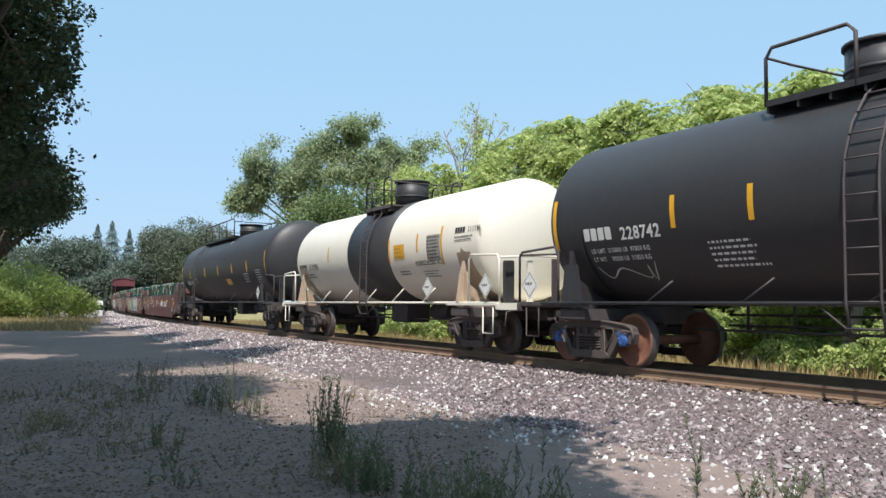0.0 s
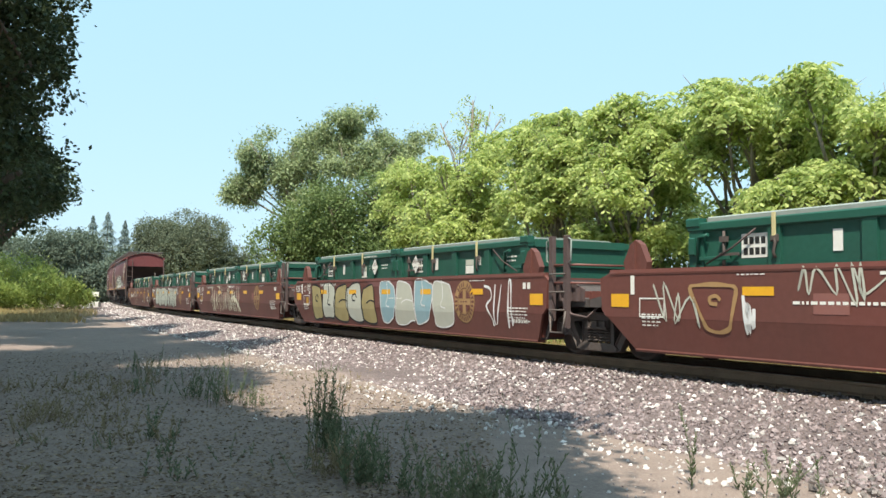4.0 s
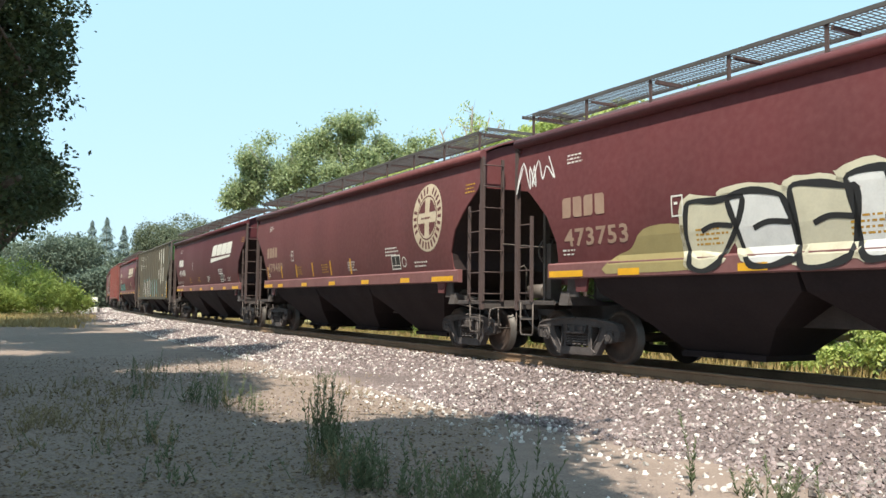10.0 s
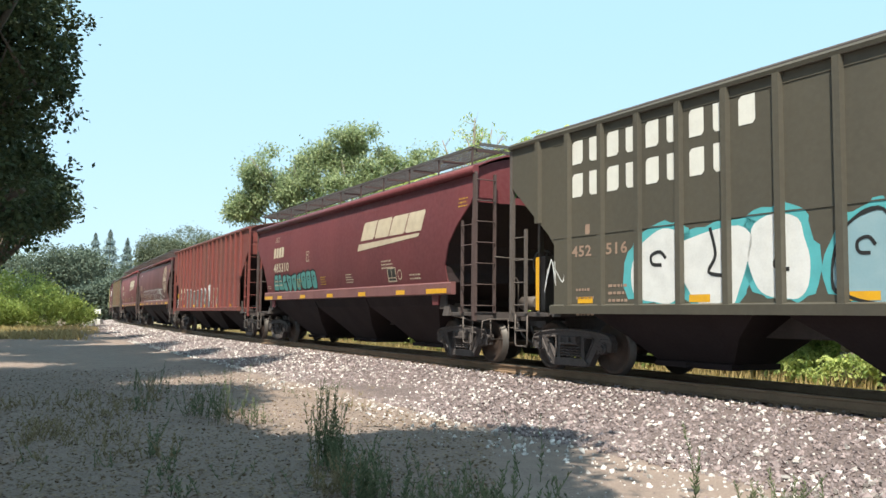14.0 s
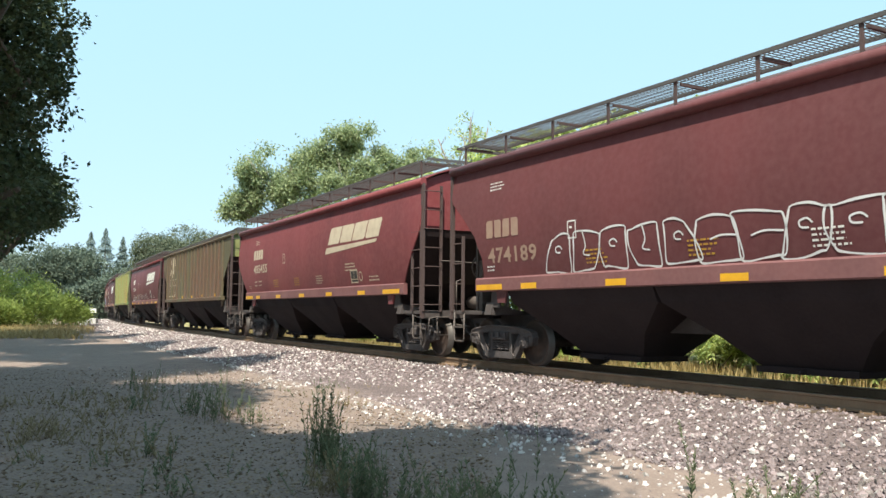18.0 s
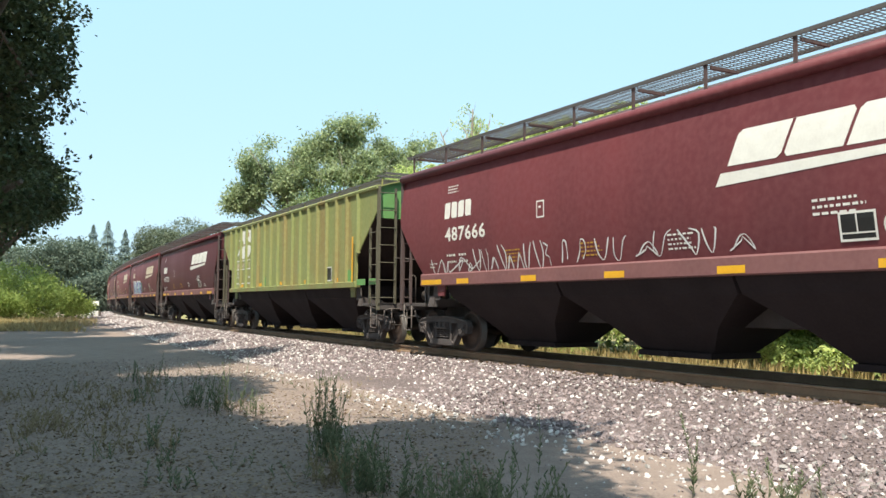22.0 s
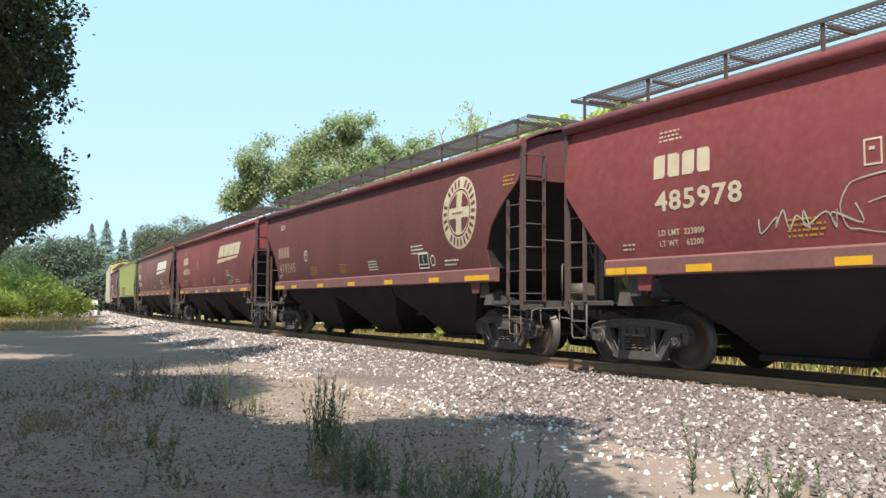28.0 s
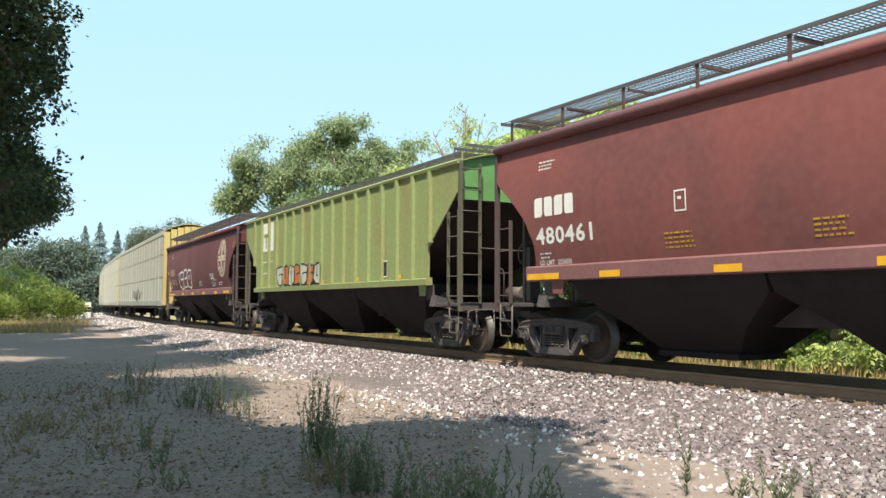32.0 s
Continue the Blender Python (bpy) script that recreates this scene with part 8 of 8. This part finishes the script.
def art_dark(car, half, yf):
    rng = random.Random(111)
    stick(car, "worn_emblem", worn_mark(2.4, 5.66, 2.0, 4.1, rng), WHITE, yf, 0.005, "peeling white painted emblem")
    stick(car, "worn_emblem", flakes(2.6, 5.4, 2.0, 4.0, 16, rng, 0.07), DARKOL, yf, 0.009)
    row = lambda z, n: blocks(-5.9, z, 0.41, n, 0.7, 0, 0.43)
    stick(car, "owner_mark", row(3.67, 9) + row(3.09, 8), WHITE, yf)
    stick(car, "owner_mark", blocks(-5.55, 2.42, 0.17, 2, 0.7, 0, 1.4), FAINT, yf)
    write(car, "452", -5.92, 2.05, 0.19, FAINT, yf, 1.3)
    write(car, "516", -5.02, 2.05, 0.19, FAINT, yf, 1.3)
    stick(car, "stencil", bars(-5.8, 1.45, 0.5, 4, 0.14, 4) + bars(-4.95, 1.5, 0.5, 4, 0.12, 6), FAINT, yf)
    graffiti(car, -4.35, -1.0, 1.14, 2.35, PAINTS["black"], PAINTS["white"], yf, 112, 3, 0.06, None, 0.8, 0.1, PAINTS["aqua"], False)
    graffiti(car, -0.8, 3.0, 1.14, 2.3, PAINTS["black"], PAINTS["sky"], yf, 113, 4, 0.05, PAINTS["teal"], 0.7, 0.1, PAINTS["aqua"])
    scrawl(car, 5.1, 5.6, 1.55, 1.95, PAINTS["white"], yf, 114, 4, 0.03)
    stick(car, "data_frame", frame_rect(6.03, 1.34, 0.42, 0.37, 0.03) + frame_rect(6.03, 1.73, 0.42, 0.37, 0.03), WHITE, yf, 0.01)
    for x in (6.5, -half + 0.85):
        stick(car, "reflector", [rect(x, 1.12, 0.11, 0.98)], YELLOW, yf, 0.01, "yellow reflective strip")
    scrawl(car, -half + 1.15, -half + 1.65, 1.55, 1.95, PAINTS["white"], yf, 115, 4, 0.03)


def art_brown(car, half, yf):
    graffiti(car, -4.5, 1.3, 1.17, 2.12, PAINTS["black"], PAINTS["slate"], yf, 121, 7, 0.035, None, 0.5, 0.15, PAINTS["white"])
    stick(car, "graffiti_fill", flakes(-4.2, 1.2, 1.3, 1.9, 7, random.Random(9), 0.12), PAINTS["white"], yf, 0.01)
    stick(car, "graffiti_fill", [smooth_line([(0.9, 2.2), (1.4, 2.3), (1.7, 2.0), (1.55, 1.75), (1.9, 1.5), (1.7, 1.35), (1.3, 1.6), (1.2, 1.95)], True, 3)], PAINTS["white"], yf, 0.012)
    stick(car, "owner_mark", blocks(-6.16, 2.01, 0.25, 2) + blocks(-5.2, 2.01, 0.25, 2), AGED, yf)
    write(car, "430", -6.16, 1.66, 0.22, AGED, yf)
    write(car, "799", -5.2, 1.66, 0.22, AGED, yf)
    stick(car, "stencil", bars(-6.16, 1.3, 0.4, 3, 0.1, 3) + bars(-5.2, 1.3, 0.35, 3, 0.1, 4), FAINT, yf)
    stick(car, "reflector", [rect(-6.98, 1.78, 0.34, 0.22)], YELLOW, yf, 0.012, "yellow reflective strip")
    scrawl(car, -7.15, -6.55, 1.5, 1.75, PAINTS["white"], yf, 123, 5, 0.025)
    scrawl(car, -7.15, -6.6, 1.2, 1.45, PAINTS["white"], yf, 125, 5, 0.025)
    stick(car, "data_frame", frame_rect(2.12, 1.25, 0.85, 0.87, 0.05) + [rect(2.15, 1.68, 0.75, 0.04)], AGED, yf, 0.006)
    scrawl(car, 2.25, 2.9, 1.35, 1.6, PAINTS["white"], yf, 124, 6, 0.025)


def art_olive(car, half, yf):
    rng = random.Random(131)
    stick(car, "worn_emblem", worn_mark(-6.26, -4.5, 2.85, 3.95, rng), AGED, yf, 0.005, "peeling pale painted emblem")
    stick(car, "worn_emblem", flakes(-6.2, -4.5, 2.85, 3.9, 46, rng, 0.05), OLIVE, yf, 0.009)
    stick(car, "owner_mark", blocks(-6.3, 2.46, 0.2, 2), FAINT, yf)
    write(car, "472", -5.53, 2.46, 0.2, FAINT, yf)
    write(car, "267", -4.72, 2.46, 0.2, FAINT, yf)
    write(car, "LD LMT", -6.3, 2.2, 0.1, FAINT, yf)
    write(car, "LT WT", -6.3, 2.04, 0.1, FAINT, yf)
    stick(car, "stencil", [rect(-6.35, z, 2.3, 0.035) for z in (2.72, 2.39, 1.82)] + bars(-4.7, 2.04, 0.45, 2, 0.16, 5), AGED, yf)
    stick(car, "data_frame", frame_rect(-3.2, 2.38, 0.34, 0.3, 0.03), FAINT, yf, 0.01)
    stick(car, "worn_patch", [rect(-6.25, 1.58, 0.25, 0.14), rect(-3.85, 1.58, 0.27, 0.14)], PATCHPINK, yf, 0.006)


def art_lime(car, half, yf):
    rng = random.Random(141)
    stick(car, "worn_emblem", worn_mark(-half + 2.25, -half + 4.4, 2.82, 3.92, rng), WHITE, yf, 0.005, "white painted emblem streaked with rust")
    stick(car, "rust_patch", flakes(-half + 2.4, -half + 4.3, 2.9, 3.8, 16, rng, 0.06), PAINTS["tan"], yf, 0.009)
    stick(car, "owner_mark", blocks(-half + 2.3, 2.45, 0.2, 2), AGED, yf)
    write(car, "468", -half + 3.1, 2.45, 0.21, AGED, yf)
    write(car, "151", -half + 3.93, 2.45, 0.21, AGED, yf)
    write(car, "LD LMT", -half + 2.3, 2.2, 0.1, WHITE, yf)
    write(car, "LT WT", -half + 2.3, 2.04, 0.1, WHITE, yf)
    write(car, "64100", -half + 3.95, 2.04, 0.1, WHITE, yf)
    stick(car, "stencil", [rect(-half + 2.22, z, 2.28, 0.04) for z in (2.72, 2.38, 1.82)], WHITE, yf)
    stick(car, "data_plate", [rect(half - 3.75, 1.72, 0.42, 0.42)], INK, yf, 0.008)
    stick(car, "data_frame", frame_rect(half - 3.75, 1.72, 0.42, 0.42, 0.03), WHITE, yf, 0.012)
    stick(car, "green_patch", [rect(half - 2.35, 1.66, 0.62, 0.34), rect(-half + 6.0, 1.7, 0.4, 0.3)], ENDGREEN, yf, 0.008, "fresh green paint patch")
    stick(car, "reflector", [rect(half - 1.62, 1.6, 0.12, 1.3)], YELLOW, yf, 0.075, "yellow reflective strip")
    stick(car, "green_patch", [rect(half - 1.35, 1.56, 0.6, 0.16), rect(half - 0.5, 1.56, 0.45, 0.16)], ENDGREEN, yf, 0.02)


def art_green(car, half, yf):
    stick(car, "emblem", [rect(-half + 2.0, 2.9, 1.4, 1.0)], WHITE, yf, 0.004, "white emblem panel")
    stick(car, "emblem_marks", [rect(-half + 2.3, 3.4, 0.7, 0.12), rect(-half + 2.5, 3.0, 0.12, 0.5)], LEAFGREEN, yf, 0.009)
    stick(car, "stencil", bars(-half + 2.0, 2.5, 1.4, 1, 0.2, 2) + bars(-half + 2.0, 2.1, 1.4, 1, 0.1, 3), WHITE, yf)
    graffiti(car, -half + 4.1, -half + 8.2, 1.65, 2.3, PAINTS["black"], PAINTS["grey"], lambda z: 1.6, 151, 7, 0.05, PAINTS["orange"])
    stick(car, "data_plate", [rect(half - 4.0, 1.72, 0.42, 0.42)], INK, yf, 0.008)
    stick(car, "data_frame", frame_rect(half - 4.0, 1.72, 0.42, 0.42, 0.03), WHITE, yf, 0.012)


hopper(118.77, 135.32, RED2, "473753", "round", "round", seed=1, extra=art_first, label="brown-red covered hopper with a round emblem and cream graffiti")
hopper(136.57, 152.88, REDB, "479489", "round", "round", seed=2, label="brown-red covered hopper with a worn round emblem")
hopper(154.42, 170.34, MAROON, "491458", "round", "swoosh", seed=3, label="clean maroon covered hopper with white lettering")
ribbed(171.53, 187.22, DARKOL, 1.1, "rib", "", 4, "dark olive ribbed covered hopper with white and blue graffiti", ENDGREEN, art_dark, 4.32, False, 16, GREYIRON, 0.95, 1.3)
hopper(188.60, 204.83, RED, "485310", "round", "swoosh", AGED, seed=5, extra=art_ninth, label="oxide-red covered hopper with teal graffiti")
ribbed(206.10, 222.85, BROWNBOX, 1.14, "rib", "", 6, "faded brown ribbed covered hopper with grey graffiti", None, art_brown, 4.36, False, 17, None, 1.22, 1.22)
hopper(224.12, 240.42, REDB, "474189", "round", "round", seed=7, extra=art_eleventh, label="brown-red covered hopper with a round emblem and white outline graffiti")
hopper(241.78, 257.86, RED3, "485455", "straight", "swoosh", AGED, seed=8, label="sun-faded red covered hopper with a cream slanted emblem")
ribbed(259.23, 276.36, OLIVE, 1.55, "rib", "", 9, "rust-streaked faded olive ribbed covered hopper", LEAFGREEN, art_olive, 4.2, True, 19, IRON, 1.5, 1.5, 0.045)
hopper(277.74, 294.07, RED, "487666", "straight", "swoosh", WHITE, seed=10, extra=art_fourteenth, label="oxide-red covered hopper with a row of white graffiti")
ribbed(295.46, 311.97, LIME, 1.55, "rib", "", 11, "faded lime-green ribbed covered hopper streaked with rust", ENDGREEN, art_lime, 4.12, True, 18, LADDER)
hopper(313.16, 329.35, MAROON, "497370", "straight", "swoosh", WHITE, seed=12, label="dark maroon covered hopper with a white slanted emblem")
hopper(330.64, 347.23, RED, "497112", "straight", "swoosh", AGED, seed=13, extra=art_seventeenth, label="oxide-red covered hopper with violet and blue graffiti")
hopper(348.52, 364.99, RED3, "485978", "straight", "swoosh", AGED, seed=14, extra=art_eighteenth, label="sun-faded red covered hopper with faint scrawls")
hopper(366.33, 382.75, REDB, "479245", "round", "round", seed=15, label="brown-red covered hopper with a cream round emblem")
hopper(384.28, 400.59, RED3, "485360", "straight", "swoosh", AGED, seed=16, label="sun-faded red covered hopper with cream lettering")
hopper(401.98, 418.72, PATCHRED, "480461", "round", "swoosh", WHITE, seed=17, label="patchy faded red covered hopper with white lettering")
ribbed(420.11, 436.42, LEAFGREEN, 1.52, "rib", "", 18, "green ribbed covered hopper with a white emblem panel", ENDGREEN, art_green, 4.12, True, 17, LADDER)
hopper(437.80, 453.50, RED2, "478010", "round", "round", seed=19, extra=art_rear, label="dark brown-red covered hopper with white graffiti")
autorack(454.85, 480.13, GALV, AUTOYEL, 20)
autorack(481.40, 503.41, RACKPALE, AUTOYEL, 21)
autorack(504.33, 530.48, GALV, AUTOYEL, 22)

ballast()


# ---- what moves: every car runs along the line at one speed, and its wheels roll ----
def motions():
    rows = np.arange(0, 33, 1.0)
    for car, mid, base in CARS:
        path = []
        for t in rows:
            s = mid - run(t)
            xa, ya, _ = on_track(s - base)
            xb, yb, _ = on_track(s + base)
            path.append((float(t), pose((xa + xb) / 2, (ya + yb) / 2, 0, 0, 0, math.degrees(math.atan2(ya - yb, xa - xb)))))
        walk(car, path)
    first = {}
    for ob, dx in WHEELSETS:
        if dx not in first:
            walk(ob, [(k / FPS, pose(dx, 0, 0.457, 0, math.degrees(run(k / FPS) / 0.457) % 360, 0)) for k in range(32 * FPS + 1)])
            first[dx] = ob
        else:
            ob.rotation_mode = "QUATERNION"
            keys = ob.animation_data_create()
            keys.action = first[dx].animation_data.action
            keys.action_slot = first[dx].animation_data.action_slot


motions()
